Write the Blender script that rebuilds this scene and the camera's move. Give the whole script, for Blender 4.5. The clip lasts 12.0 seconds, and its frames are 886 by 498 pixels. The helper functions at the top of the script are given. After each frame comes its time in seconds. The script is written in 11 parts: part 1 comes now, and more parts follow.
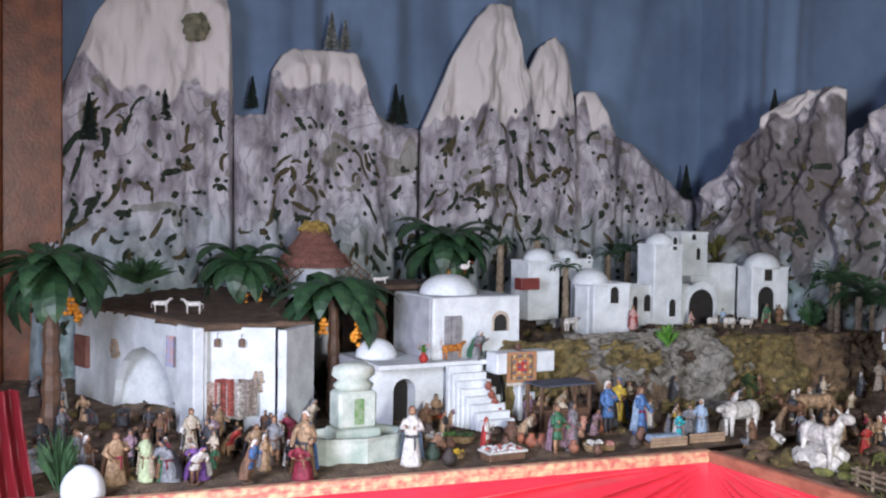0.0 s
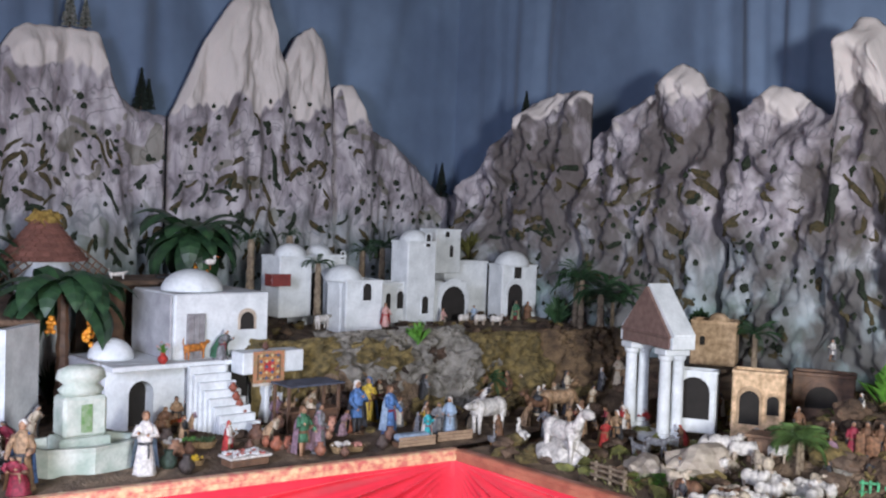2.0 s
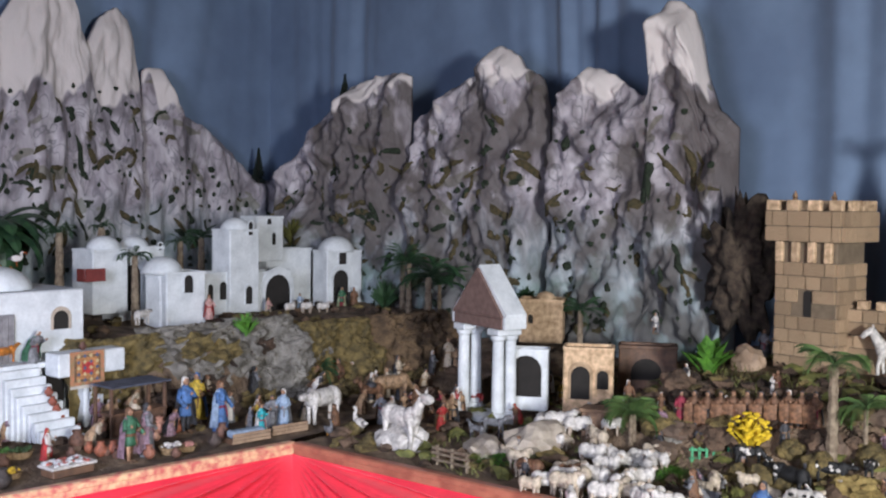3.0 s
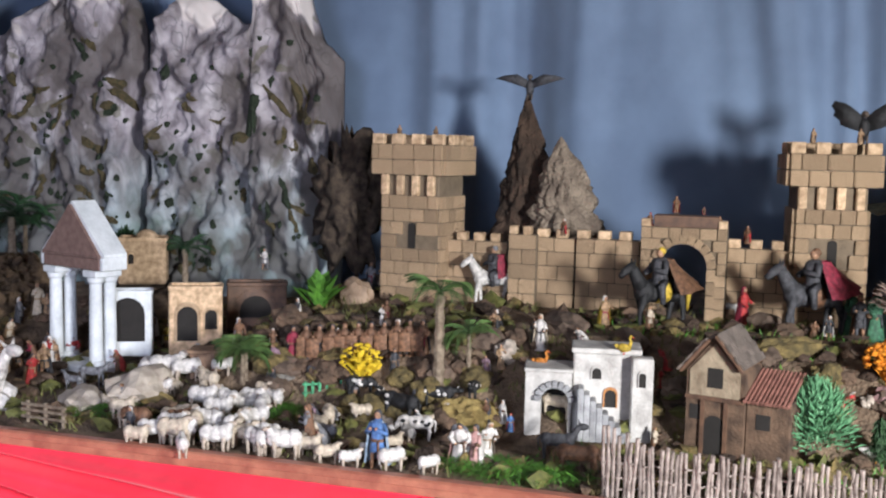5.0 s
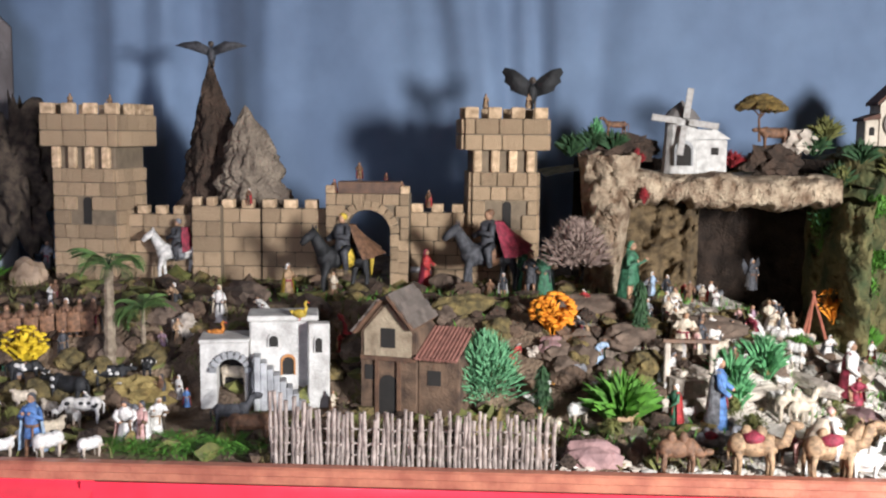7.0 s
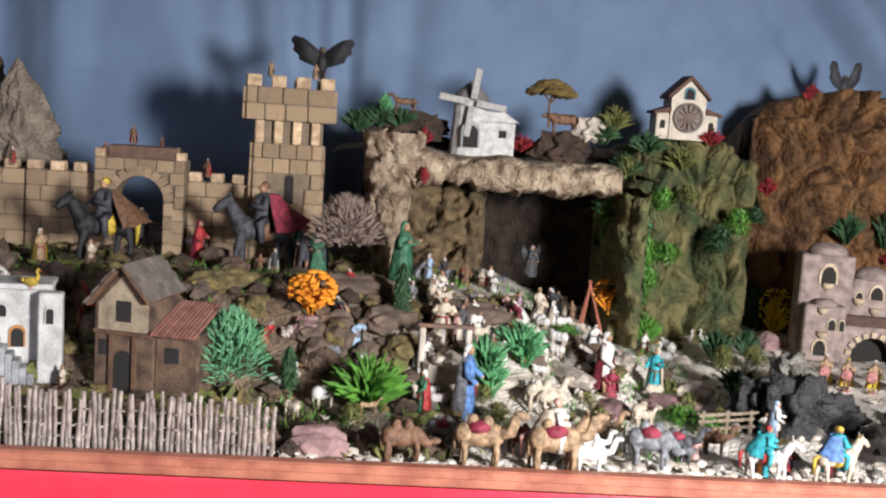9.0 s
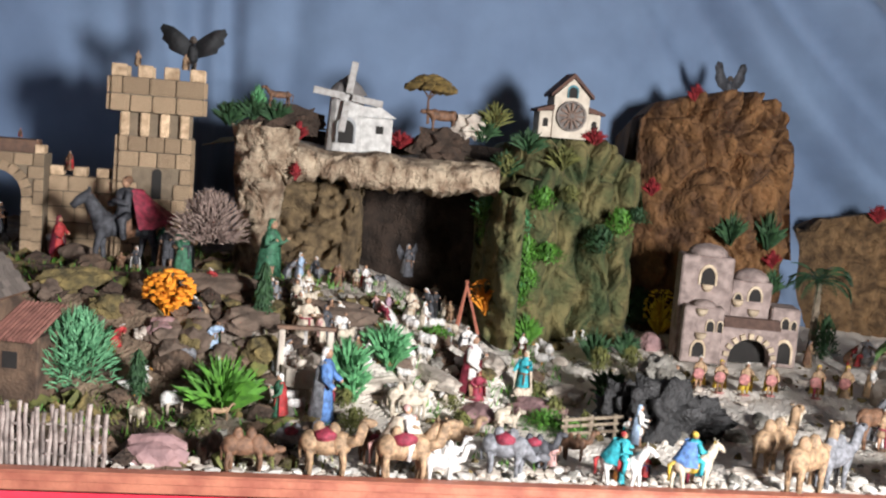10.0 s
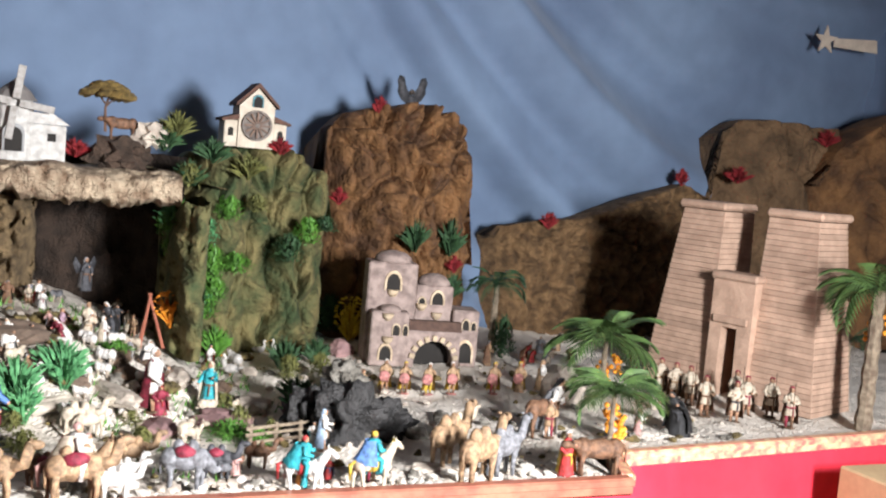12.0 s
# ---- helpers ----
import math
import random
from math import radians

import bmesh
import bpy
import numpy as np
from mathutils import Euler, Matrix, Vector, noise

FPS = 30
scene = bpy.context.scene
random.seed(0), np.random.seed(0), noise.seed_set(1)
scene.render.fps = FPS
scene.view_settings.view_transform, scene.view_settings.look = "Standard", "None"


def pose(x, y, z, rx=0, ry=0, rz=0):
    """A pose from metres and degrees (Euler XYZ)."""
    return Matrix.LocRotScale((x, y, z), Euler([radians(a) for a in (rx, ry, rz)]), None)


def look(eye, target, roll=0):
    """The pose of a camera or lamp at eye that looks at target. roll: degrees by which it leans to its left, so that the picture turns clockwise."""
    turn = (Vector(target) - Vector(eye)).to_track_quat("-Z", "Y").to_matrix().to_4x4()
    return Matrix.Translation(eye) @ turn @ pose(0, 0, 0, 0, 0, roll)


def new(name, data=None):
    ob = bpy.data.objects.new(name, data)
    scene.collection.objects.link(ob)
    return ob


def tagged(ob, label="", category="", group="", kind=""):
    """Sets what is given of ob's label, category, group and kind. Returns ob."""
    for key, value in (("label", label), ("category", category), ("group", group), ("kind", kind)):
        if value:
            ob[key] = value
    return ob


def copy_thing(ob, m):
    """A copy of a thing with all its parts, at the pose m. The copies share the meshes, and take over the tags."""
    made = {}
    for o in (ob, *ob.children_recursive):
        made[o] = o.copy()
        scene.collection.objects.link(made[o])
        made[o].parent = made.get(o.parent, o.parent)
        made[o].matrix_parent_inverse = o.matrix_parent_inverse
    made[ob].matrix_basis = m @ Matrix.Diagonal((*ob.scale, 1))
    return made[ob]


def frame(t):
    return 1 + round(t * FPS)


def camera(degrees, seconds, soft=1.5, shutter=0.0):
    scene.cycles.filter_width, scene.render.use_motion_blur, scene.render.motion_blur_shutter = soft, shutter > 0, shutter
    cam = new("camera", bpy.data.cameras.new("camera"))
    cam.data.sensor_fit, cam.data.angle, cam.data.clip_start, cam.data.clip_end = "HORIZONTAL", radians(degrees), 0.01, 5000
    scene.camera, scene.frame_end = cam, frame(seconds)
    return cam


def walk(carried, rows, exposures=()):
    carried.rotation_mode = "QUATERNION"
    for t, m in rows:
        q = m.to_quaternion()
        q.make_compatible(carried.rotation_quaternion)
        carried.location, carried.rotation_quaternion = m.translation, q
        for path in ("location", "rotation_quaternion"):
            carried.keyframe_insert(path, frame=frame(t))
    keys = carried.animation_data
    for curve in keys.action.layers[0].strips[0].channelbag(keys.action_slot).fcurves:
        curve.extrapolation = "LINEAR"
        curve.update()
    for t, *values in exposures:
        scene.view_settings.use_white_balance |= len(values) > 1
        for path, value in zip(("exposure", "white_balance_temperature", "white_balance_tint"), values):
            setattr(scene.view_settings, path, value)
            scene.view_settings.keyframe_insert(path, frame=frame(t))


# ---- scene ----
# ---- camera ----
cam = camera(45.7, 12.0, soft=2.2)


def view(x, y, z, yaw, pitch, roll):
    a, b = radians(yaw), radians(pitch)
    return look((x, y, z), (x - math.sin(a) * math.cos(b), y + math.cos(a) * math.cos(b), z + math.sin(b)), roll)


ROWS = [
    (0, 0.004, -0.002, 1.4, -27.98, -2.15, 0.83),
    (0.5, 0.017, -0.004, 1.409, -30.33, -2.1, 1.21),
    (1, 0.045, -0.001, 1.408, -31.88, -1.95, 1.66),
    (1.5, 0.069, 0.004, 1.398, -34.82, -1.85, 2.32),
    (2, 0.084, 0.056, 1.397, -40.88, -2.06, 2.05),
    (2.5, 0.083, 0.11, 1.394, -46.35, -2.24, 1.21),
    (3, 0.082, 0.131, 1.397, -51.22, -2.68, 0.65),
    (3.2, 0.079, 0.147, 1.398, -54.21, -2.87, 0.75),
    (4.8, 0.149, 0.2, 1.38, -71.23, -5.26, 1.33),
    (5, 0.158, 0.195, 1.371, -72.85, -5.48, 1.28),
    (5.5, 0.169, 0.182, 1.362, -76.75, -5.73, 0.86),
    (6, 0.182, 0.152, 1.352, -80.07, -6.07, 0.73),
    (6.5, 0.2, 0.11, 1.345, -83.64, -6.17, 0.33),
    (7, 0.205, 0.075, 1.342, -87.25, -6.34, 0.55),
    (7.5, 0.213, 0.023, 1.339, -90.59, -6.2, 1.26),
    (7.7, 0.214, -0.007, 1.336, -91, -6.3, 1.86),
    (9.3, 0.311, -0.202, 1.336, -95.15, -7.38, 4.49),
    (9.5, 0.324, -0.234, 1.336, -95.98, -7.41, 4.82),
    (10, 0.342, -0.283, 1.343, -98.18, -7.08, 4.83),
    (10.5, 0.327, -0.303, 1.343, -102.79, -6.1, 4.72),
    (11, 0.32, -0.308, 1.345, -106.39, -5.94, 4.63),
    (11.5, 0.314, -0.315, 1.342, -110.63, -5.5, 4.74),
    (12, 0.314, -0.321, 1.34, -114.09, -5, 5.28),
]
walk(cam, [(r[0], view(*r[1:])) for r in ROWS], exposures=[(0.0, -0.22), (3.0, -0.38), (6.0, -0.15), (9.0, -0.45), (12.0, -0.1)])

# ---- world and lights ----
world = bpy.data.worlds.new("world")
scene.world = world
world.use_nodes = True
world.node_tree.nodes["Background"].inputs[0].default_value = (0.75, 0.85, 1.0, 1)
world.node_tree.nodes["Background"].inputs[1].default_value = 0.6


def area(name, eye, target, w, h, watts, colour, spread=180):
    d = bpy.data.lights.new(name, "AREA")
    d.shape, d.size, d.size_y, d.energy, d.color = "RECTANGLE", w, h, watts, colour
    d.spread = radians(spread)
    ob = new(name, d)
    ob.matrix_world = look(eye, target)
    return ob


# key through the unseen south-west window, placed by the cast shadows
area("room_area_light", (-0.05, -1.5, 1.5), (2.05, -0.3, 0.4), 0.28, 0.45, 205, (0.98, 0.985, 1.0), 168)
# added cool fill for the market and north mountains, no known window
area("room_area_light", (-0.98, 0.75, 1.6), (1.4, 2.45, 0.5), 0.8, 1.0, 38, (0.72, 0.77, 1.0), 96)

# ---- materials ----
MATS = {}


def mat(name, col, col2=None, scale=30.0, rough=0.75, bump=0.3, metal=0.0, vary=0.0, dist=0.004, detail=4.0, sheen=0.0):
    """A mottled procedural surface: two colours by noise, a finer grain, relief."""
    if name in MATS:
        return MATS[name]
    m = bpy.data.materials.new(name)
    m.use_nodes = True
    nt = m.node_tree
    b = nt.nodes["Principled BSDF"]
    b.inputs["Roughness"].default_value, b.inputs["Metallic"].default_value = rough, metal
    if sheen:
        b.inputs["Sheen Weight"].default_value = sheen
    col2 = col2 or tuple(c * 0.72 for c in col)
    tc = nt.nodes.new("ShaderNodeTexCoord")
    n1, n2 = nt.nodes.new("ShaderNodeTexNoise"), nt.nodes.new("ShaderNodeTexNoise")
    n1.inputs["Scale"].default_value, n1.inputs["Detail"].default_value = scale, detail
    n2.inputs["Scale"].default_value, n2.inputs["Detail"].default_value = scale * 6, 3
    ramp = nt.nodes.new("ShaderNodeValToRGB")
    ramp.color_ramp.elements[0].position, ramp.color_ramp.elements[1].position = 0.35, 0.65
    ramp.color_ramp.elements[0].color, ramp.color_ramp.elements[1].color = (*col2, 1), (*col, 1)
    hsv = nt.nodes.new("ShaderNodeHueSaturation")
    mr = nt.nodes.new("ShaderNodeMapRange")
    mr.inputs["To Min"].default_value, mr.inputs["To Max"].default_value = 0.82, 1.14
    nt.links.new(tc.outputs["Object"], n1.inputs["Vector"])
    nt.links.new(tc.outputs["Object"], n2.inputs["Vector"])
    nt.links.new(n1.outputs["Fac"], ramp.inputs["Fac"])
    nt.links.new(ramp.outputs["Color"], hsv.inputs["Color"])
    nt.links.new(n2.outputs["Fac"], mr.inputs["Value"])
    last = mr.outputs["Result"]
    if vary:
        oi, r2, mul = nt.nodes.new("ShaderNodeObjectInfo"), nt.nodes.new("ShaderNodeMapRange"), nt.nodes.new("ShaderNodeMath")
        r2.inputs["To Min"].default_value, r2.inputs["To Max"].default_value = 1 - vary, 1 + vary
        mul.operation = "MULTIPLY"
        nt.links.new(oi.outputs["Random"], r2.inputs["Value"])
        nt.links.new(r2.outputs["Result"], mul.inputs[0])
        nt.links.new(last, mul.inputs[1])
        last = mul.outputs[0]
    nt.links.new(last, hsv.inputs["Value"])
    nt.links.new(hsv.outputs["Color"], b.inputs["Base Color"])
    if bump:
        bp = nt.nodes.new("ShaderNodeBump")
        bp.inputs["Strength"].default_value, bp.inputs["Distance"].default_value = bump, dist
        ad = nt.nodes.new("ShaderNodeMath")
        nt.links.new(n1.outputs["Fac"], ad.inputs[0])
        nt.links.new(n2.outputs["Fac"], ad.inputs[1])
        nt.links.new(ad.outputs[0], bp.inputs["Height"])
        nt.links.new(bp.outputs["Normal"], b.inputs["Normal"])
    MATS[name] = m
    return m


def paint(rgb):
    """Painted resin or clay of one colour, slightly uneven."""
    key = "paint_%02x%02x%02x" % tuple(int(255 * c) for c in rgb)
    return mat(key, rgb, tuple(c * (0.6 if min(rgb) > 0.3 else 0.38) for c in rgb), 110, 0.55, 0.6, dist=0.003)


def mountain_paint(name="mountain_paint", dark_patches=0.0):
    """Painted board: snow above a ragged line, grey rock with dark strokes and moss, pale green-blue foot. If asked,
    dark brown patches that also put shade into the paint.
    """
    m = bpy.data.materials.new(name)
    m.use_nodes = True
    nt, L = m.node_tree, m.node_tree.links
    b = nt.nodes["Principled BSDF"]
    b.inputs["Roughness"].default_value = 0.85
    N = nt.nodes.new
    tc, sep = N("ShaderNodeTexCoord"), N("ShaderNodeSeparateXYZ")
    L.new(tc.outputs["Object"], sep.inputs[0])

    def noise_tex(scale, detail, stretch=(1, 1, 1), dist=0.0):
        mp, n = N("ShaderNodeMapping"), N("ShaderNodeTexNoise")
        mp.inputs["Scale"].default_value = stretch
        n.inputs["Scale"].default_value, n.inputs["Detail"].default_value, n.inputs["Distortion"].default_value = scale, detail, dist
        L.new(tc.outputs["Object"], mp.inputs[0])
        L.new(mp.outputs[0], n.inputs["Vector"])
        return n.outputs["Fac"]

    def ramp(fac, stops):
        r = N("ShaderNodeValToRGB")
        while len(r.color_ramp.elements) < len(stops):
            r.color_ramp.elements.new(0.5)
        for e, (p, c) in zip(r.color_ramp.elements, stops):
            e.position, e.color = p, (*c, 1)
        L.new(fac, r.inputs["Fac"])
        return r.outputs["Color"]

    def mix(fac, a, c):
        x = N("ShaderNodeMix")
        x.data_type = "RGBA"
        L.new(fac, x.inputs["Factor"])
        for s, v in ((x.inputs[6], a), (x.inputs[7], c)):
            if isinstance(v, tuple):
                s.default_value = (*v, 1)
            else:
                L.new(v, s)
        return x.outputs[2]

    def math_node(op, a, c):
        x = N("ShaderNodeMath")
        x.operation = op
        for s, v in ((x.inputs[0], a), (x.inputs[1], c)):
            if isinstance(v, (int, float)):
                s.default_value = v
            else:
                L.new(v, s)
        return x.outputs[0]

    rock = ramp(noise_tex(14, 6, (1, 1, 0.6), 0.6), [(0.32, (0.15, 0.13, 0.145)), (0.47, (0.33, 0.295, 0.325)), (0.66, (0.55, 0.51, 0.54))])
    strokes = ramp(noise_tex(8, 1.5, (1, 1, 0.6), 1.8), [(0.475, (0, 0, 0)), (0.5, (1, 1, 1)), (0.525, (0, 0, 0))])
    rock = mix(math_node("MULTIPLY", strokes, 0.8), rock, (0.16, 0.15, 0.17))
    moss = ramp(noise_tex(7.0, 1.5, (1, 1, 1.2), 0.8), [(0.63, (0, 0, 0)), (0.65, (1, 1, 1))])
    rock = mix(math_node("MULTIPLY", moss, 0.6), rock, (0.10, 0.095, 0.04))
    foot_h = math_node("ADD", sep.outputs["Z"], math_node("MULTIPLY", noise_tex(6, 3), 0.35))
    foot = ramp(math_node("MULTIPLY", foot_h, 0.5), [(0.60, (1, 1, 1)), (0.80, (0, 0, 0))])
    pale = ramp(noise_tex(11, 5), [(0.4, (0.14, 0.23, 0.21)), (0.6, (0.40, 0.50, 0.53))])
    rock = mix(math_node("MULTIPLY", foot, 0.85), rock, pale)
    if dark_patches:
        # brown patches of the board, deepened for the shade lying on it
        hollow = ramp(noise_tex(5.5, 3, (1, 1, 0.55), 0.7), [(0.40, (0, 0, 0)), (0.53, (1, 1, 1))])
        rock = mix(math_node("MULTIPLY", hollow, dark_patches), rock, (0.085, 0.07, 0.065))
    snow_h = math_node("ADD", sep.outputs["Z"], math_node("MULTIPLY", noise_tex(7, 2, (1, 1, 0.3)), 0.55))
    snow = ramp(math_node("SUBTRACT", snow_h, 1.62), [(0.47, (0, 0, 0)), (0.49, (1, 1, 1))])
    col = mix(snow, rock, (0.66, 0.60, 0.58))
    L.new(col, b.inputs["Base Color"])
    bp = N("ShaderNodeBump")
    bp.inputs["Strength"].default_value, bp.inputs["Distance"].default_value = 0.5, 0.01
    L.new(noise_tex(30, 5, (1, 1, 0.6)), bp.inputs["Height"])
    L.new(bp.outputs["Normal"], b.inputs["Normal"])
    return m


PLASTER = mat("white_plaster", (0.72, 0.75, 0.77), (0.56, 0.59, 0.61), 18, 0.8, 0.25)
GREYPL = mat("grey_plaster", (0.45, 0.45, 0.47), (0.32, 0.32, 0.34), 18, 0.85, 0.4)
MOUNT = mountain_paint()
# east boards: darker copy, their shade put into the paint with brown patches
MOUNT_DARK = mountain_paint("brown_shaded_mountain_paint", 0.85)
SNOWY = mat("snow_paint", (0.82, 0.77, 0.73), (0.74, 0.68, 0.64), 9, 0.8, 0.3)
STONE = mat("castle_stone", (0.74, 0.53, 0.34), (0.40, 0.265, 0.155), 60, 0.85, 0.9, vary=0.22, detail=7)
MORTAR = mat("castle_mortar", (0.20, 0.15, 0.10), None, 40, 0.9, 0.5)
WOOD = mat("dark_wood", (0.16, 0.085, 0.05), (0.08, 0.045, 0.03), 40, 0.6, 0.3)
REDWOOD = mat("red_wood", (0.42, 0.16, 0.10), (0.28, 0.09, 0.06), 25, 0.4, 0.2)
DOORWOOD = mat("brown_door_wood", (0.22, 0.07, 0.028), (0.12, 0.036, 0.015), 14, 0.4, 0.2)
GOLD = mat("gilded_trim", (0.75, 0.52, 0.30), (0.55, 0.14, 0.12), 55, 0.4, 0.3)
SATIN = mat("red_satin", (0.78, 0.035, 0.065), (0.66, 0.025, 0.05), 5, 0.26, 0.08, dist=0.01, sheen=0.3)
CURTAIN = mat("blue_curtain", (0.165, 0.235, 0.355), (0.125, 0.18, 0.285), 2.2, 0.8, 0.12, dist=0.006, sheen=0.2)
EARTH = mat("brown_earth", (0.16, 0.10, 0.065), (0.07, 0.045, 0.03), 22, 0.95, 0.8, dist=0.01)
SAND = mat("pale_sand", (0.52, 0.45, 0.38), (0.36, 0.30, 0.25), 24, 0.95, 0.6)
MOSS = mat("brown_moss", (0.26, 0.19, 0.07), (0.09, 0.07, 0.03), 45, 0.95, 0.9, dist=0.01)
GRASS = mat("green_turf", (0.10, 0.17, 0.035), (0.04, 0.07, 0.015), 60, 0.95, 0.9, dist=0.008)
CORK = mat("pale_cork", (0.56, 0.44, 0.31), (0.18, 0.11, 0.065), 26, 0.9, 1.0, dist=0.015, detail=8)
# brown cork of crags and lumps, deepened for the shade inside the grotto
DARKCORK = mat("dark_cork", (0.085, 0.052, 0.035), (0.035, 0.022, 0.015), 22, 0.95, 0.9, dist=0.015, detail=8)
TAN = mat("tan_rock_paper", (0.22, 0.105, 0.038), (0.075, 0.034, 0.014), 12, 0.85, 0.7, dist=0.015, detail=8)
GREENROCK = mat("mossy_rock_paper", (0.17, 0.14, 0.055), (0.035, 0.055, 0.018), 12, 0.9, 0.7, dist=0.015, detail=8)
GREYROCK = mat("grey_rock", (0.26, 0.24, 0.21), (0.09, 0.08, 0.065), 26, 0.9, 0.8, dist=0.01, detail=8)
SANDSTONE = mat("egyptian_sandstone", (0.48, 0.32, 0.235), (0.36, 0.235, 0.17), 26, 0.85, 0.4, vary=0.1)
PINKST = mat("pink_plaster", (0.36, 0.275, 0.245), (0.19, 0.14, 0.125), 45, 0.85, 0.5)
# flat black for the shade inside doors, windows and gateways
BLACK = mat("opening_shade_black", (0.02, 0.017, 0.015), None, 30, 0.9, 0.0)
# room surfaces kept dark so that little light bounces back
WALLP = mat("room_wall_paint", (0.15, 0.13, 0.115), (0.12, 0.105, 0.09), 4, 0.85, 0.1)
FLOORM = mat("floor_tile", (0.2, 0.15, 0.12), (0.14, 0.105, 0.085), 6, 0.5, 0.1)
LEAF = mat("dark_palm_leaf", (0.035, 0.085, 0.035), (0.015, 0.04, 0.02), 30, 0.45, 0.2)
LEAF2 = mat("bright_palm_leaf", (0.11, 0.19, 0.055), (0.045, 0.085, 0.03), 30, 0.5, 0.2)
BARK = mat("palm_bark", (0.30, 0.24, 0.17), (0.14, 0.1, 0.07), 60, 0.9, 0.8)
TILE = mat("clay_tile", (0.30, 0.13, 0.10), (0.19, 0.08, 0.06), 50, 0.85, 0.5, vary=0.2)


# ---- builders ----
def link(name, bm, material, parent=None, smooth=False):
    me = bpy.data.meshes.new(name)
    bm.to_mesh(me)
    bm.free()
    for m in material if isinstance(material, (list, tuple)) else [material]:
        me.materials.append(m)
    if smooth:
        me.polygons.foreach_set("use_smooth", [True] * len(me.polygons))
    ob = new(name, me)
    if parent:
        ob.parent = parent
    return ob


def part(name, bm, material, parent, label="", smooth=False):
    ob = link(name, bm, material, parent, smooth)
    if label:
        ob["label"] = label
    return ob


def thing(name, m, label, category, group="", kind=""):
    """An Empty at the base of a thing."""
    ob = new(name)
    ob.empty_display_size = 0.02
    ob.matrix_world = m
    return tagged(ob, label, category, group, kind)


def box(bm, x0, x1, y0, y1, z0, z1, bevel=0.0, m=None, mi=0):
    r = bmesh.ops.create_cube(bm, size=1.0)
    vs = r["verts"]
    for v in vs:
        v.co = Vector((x0 + (v.co.x + 0.5) * (x1 - x0), y0 + (v.co.y + 0.5) * (y1 - y0), z0 + (v.co.z + 0.5) * (z1 - z0)))
        if m:
            v.co = m @ v.co
    fs = {f for v in vs for f in v.link_faces}
    for f in fs:
        f.material_index = mi
    if bevel:
        es = list({e for v in vs for e in v.link_edges})
        bmesh.ops.bevel(bm, geom=es, offset=bevel, segments=1, affect="EDGES", profile=0.5)
    return bm


def B():
    return bmesh.new()


def profile(bm, pts, y0, y1, m=None, mi=0):
    """A plate: the outline pts (u, z) in the x-z plane, from depth y0 to y1."""
    a = [bm.verts.new((u, y0, z)) for u, z in pts]
    b = [bm.verts.new((u, y1, z)) for u, z in pts]
    n = len(pts)
    fs = [bm.faces.new(a), bm.faces.new(b[::-1])]
    fs += [bm.faces.new((a[i], b[i], b[(i + 1) % n], a[(i + 1) % n])) for i in range(n)]
    for f in fs:
        f.material_index = mi
    if m:
        for v in a + b:
            v.co = m @ v.co
    bmesh.ops.recalc_face_normals(bm, faces=fs)
    return bm


def arch(w, h, cx=0.0, z0=0.0, pointed=1.0, n=8):
    """Outline of an arched opening from its right foot round to its left foot."""
    r = w / 2
    pts = [(cx + r, z0)]
    for i in range(n + 1):
        a = math.pi * i / n
        pts.append((cx + r * math.cos(a), z0 + h - r * pointed + r * pointed * math.sin(a)))
    return pts + [(cx - r, z0)]


def tube(bm, pts, radii, seg=7, mi=0, cap=True, flat=1.0):
    rings = []
    for i, (p, r) in enumerate(zip(pts, radii)):
        p = Vector(p)
        d = (Vector(pts[min(i + 1, len(pts) - 1)]) - Vector(pts[max(i - 1, 0)])).normalized()
        s = d.cross(Vector((0, 1, 0.01)))
        s = (s if s.length > 0.1 else d.cross(Vector((1, 0, 0)))).normalized()
        u = d.cross(s)
        rings.append([bm.verts.new(p + r * (math.cos(2 * math.pi * k / seg) * s + flat * math.sin(2 * math.pi * k / seg) * u)) for k in range(seg)])
    fs = []
    for a, b in zip(rings, rings[1:]):
        fs += [bm.faces.new((a[k], a[(k + 1) % seg], b[(k + 1) % seg], b[k])) for k in range(seg)]
    if cap:
        fs += [bm.faces.new(rings[0][::-1]), bm.faces.new(rings[-1])]
    for f in fs:
        f.material_index = mi
    return bm


def lathe(bm, prof, seg=14, c=(0, 0, 0), mi=0, squash=1.0, wave=0.0, waves=5):
    rings = []
    for r, z in prof:
        rings.append([bm.verts.new((c[0] + r * (1 + wave * math.sin(waves * 2 * math.pi * k / seg)) * math.cos(2 * math.pi * k / seg),
                                    c[1] + squash * r * (1 + wave * math.sin(waves * 2 * math.pi * k / seg)) * math.sin(2 * math.pi * k / seg), c[2] + z)) for k in range(seg)])
    fs = []
    for a, b in zip(rings, rings[1:]):
        fs += [bm.faces.new((a[k], a[(k + 1) % seg], b[(k + 1) % seg], b[k])) for k in range(seg)]
    fs += [bm.faces.new(rings[0][::-1]), bm.faces.new(rings[-1])]
    for f in fs:
        f.material_index = mi
    return bm


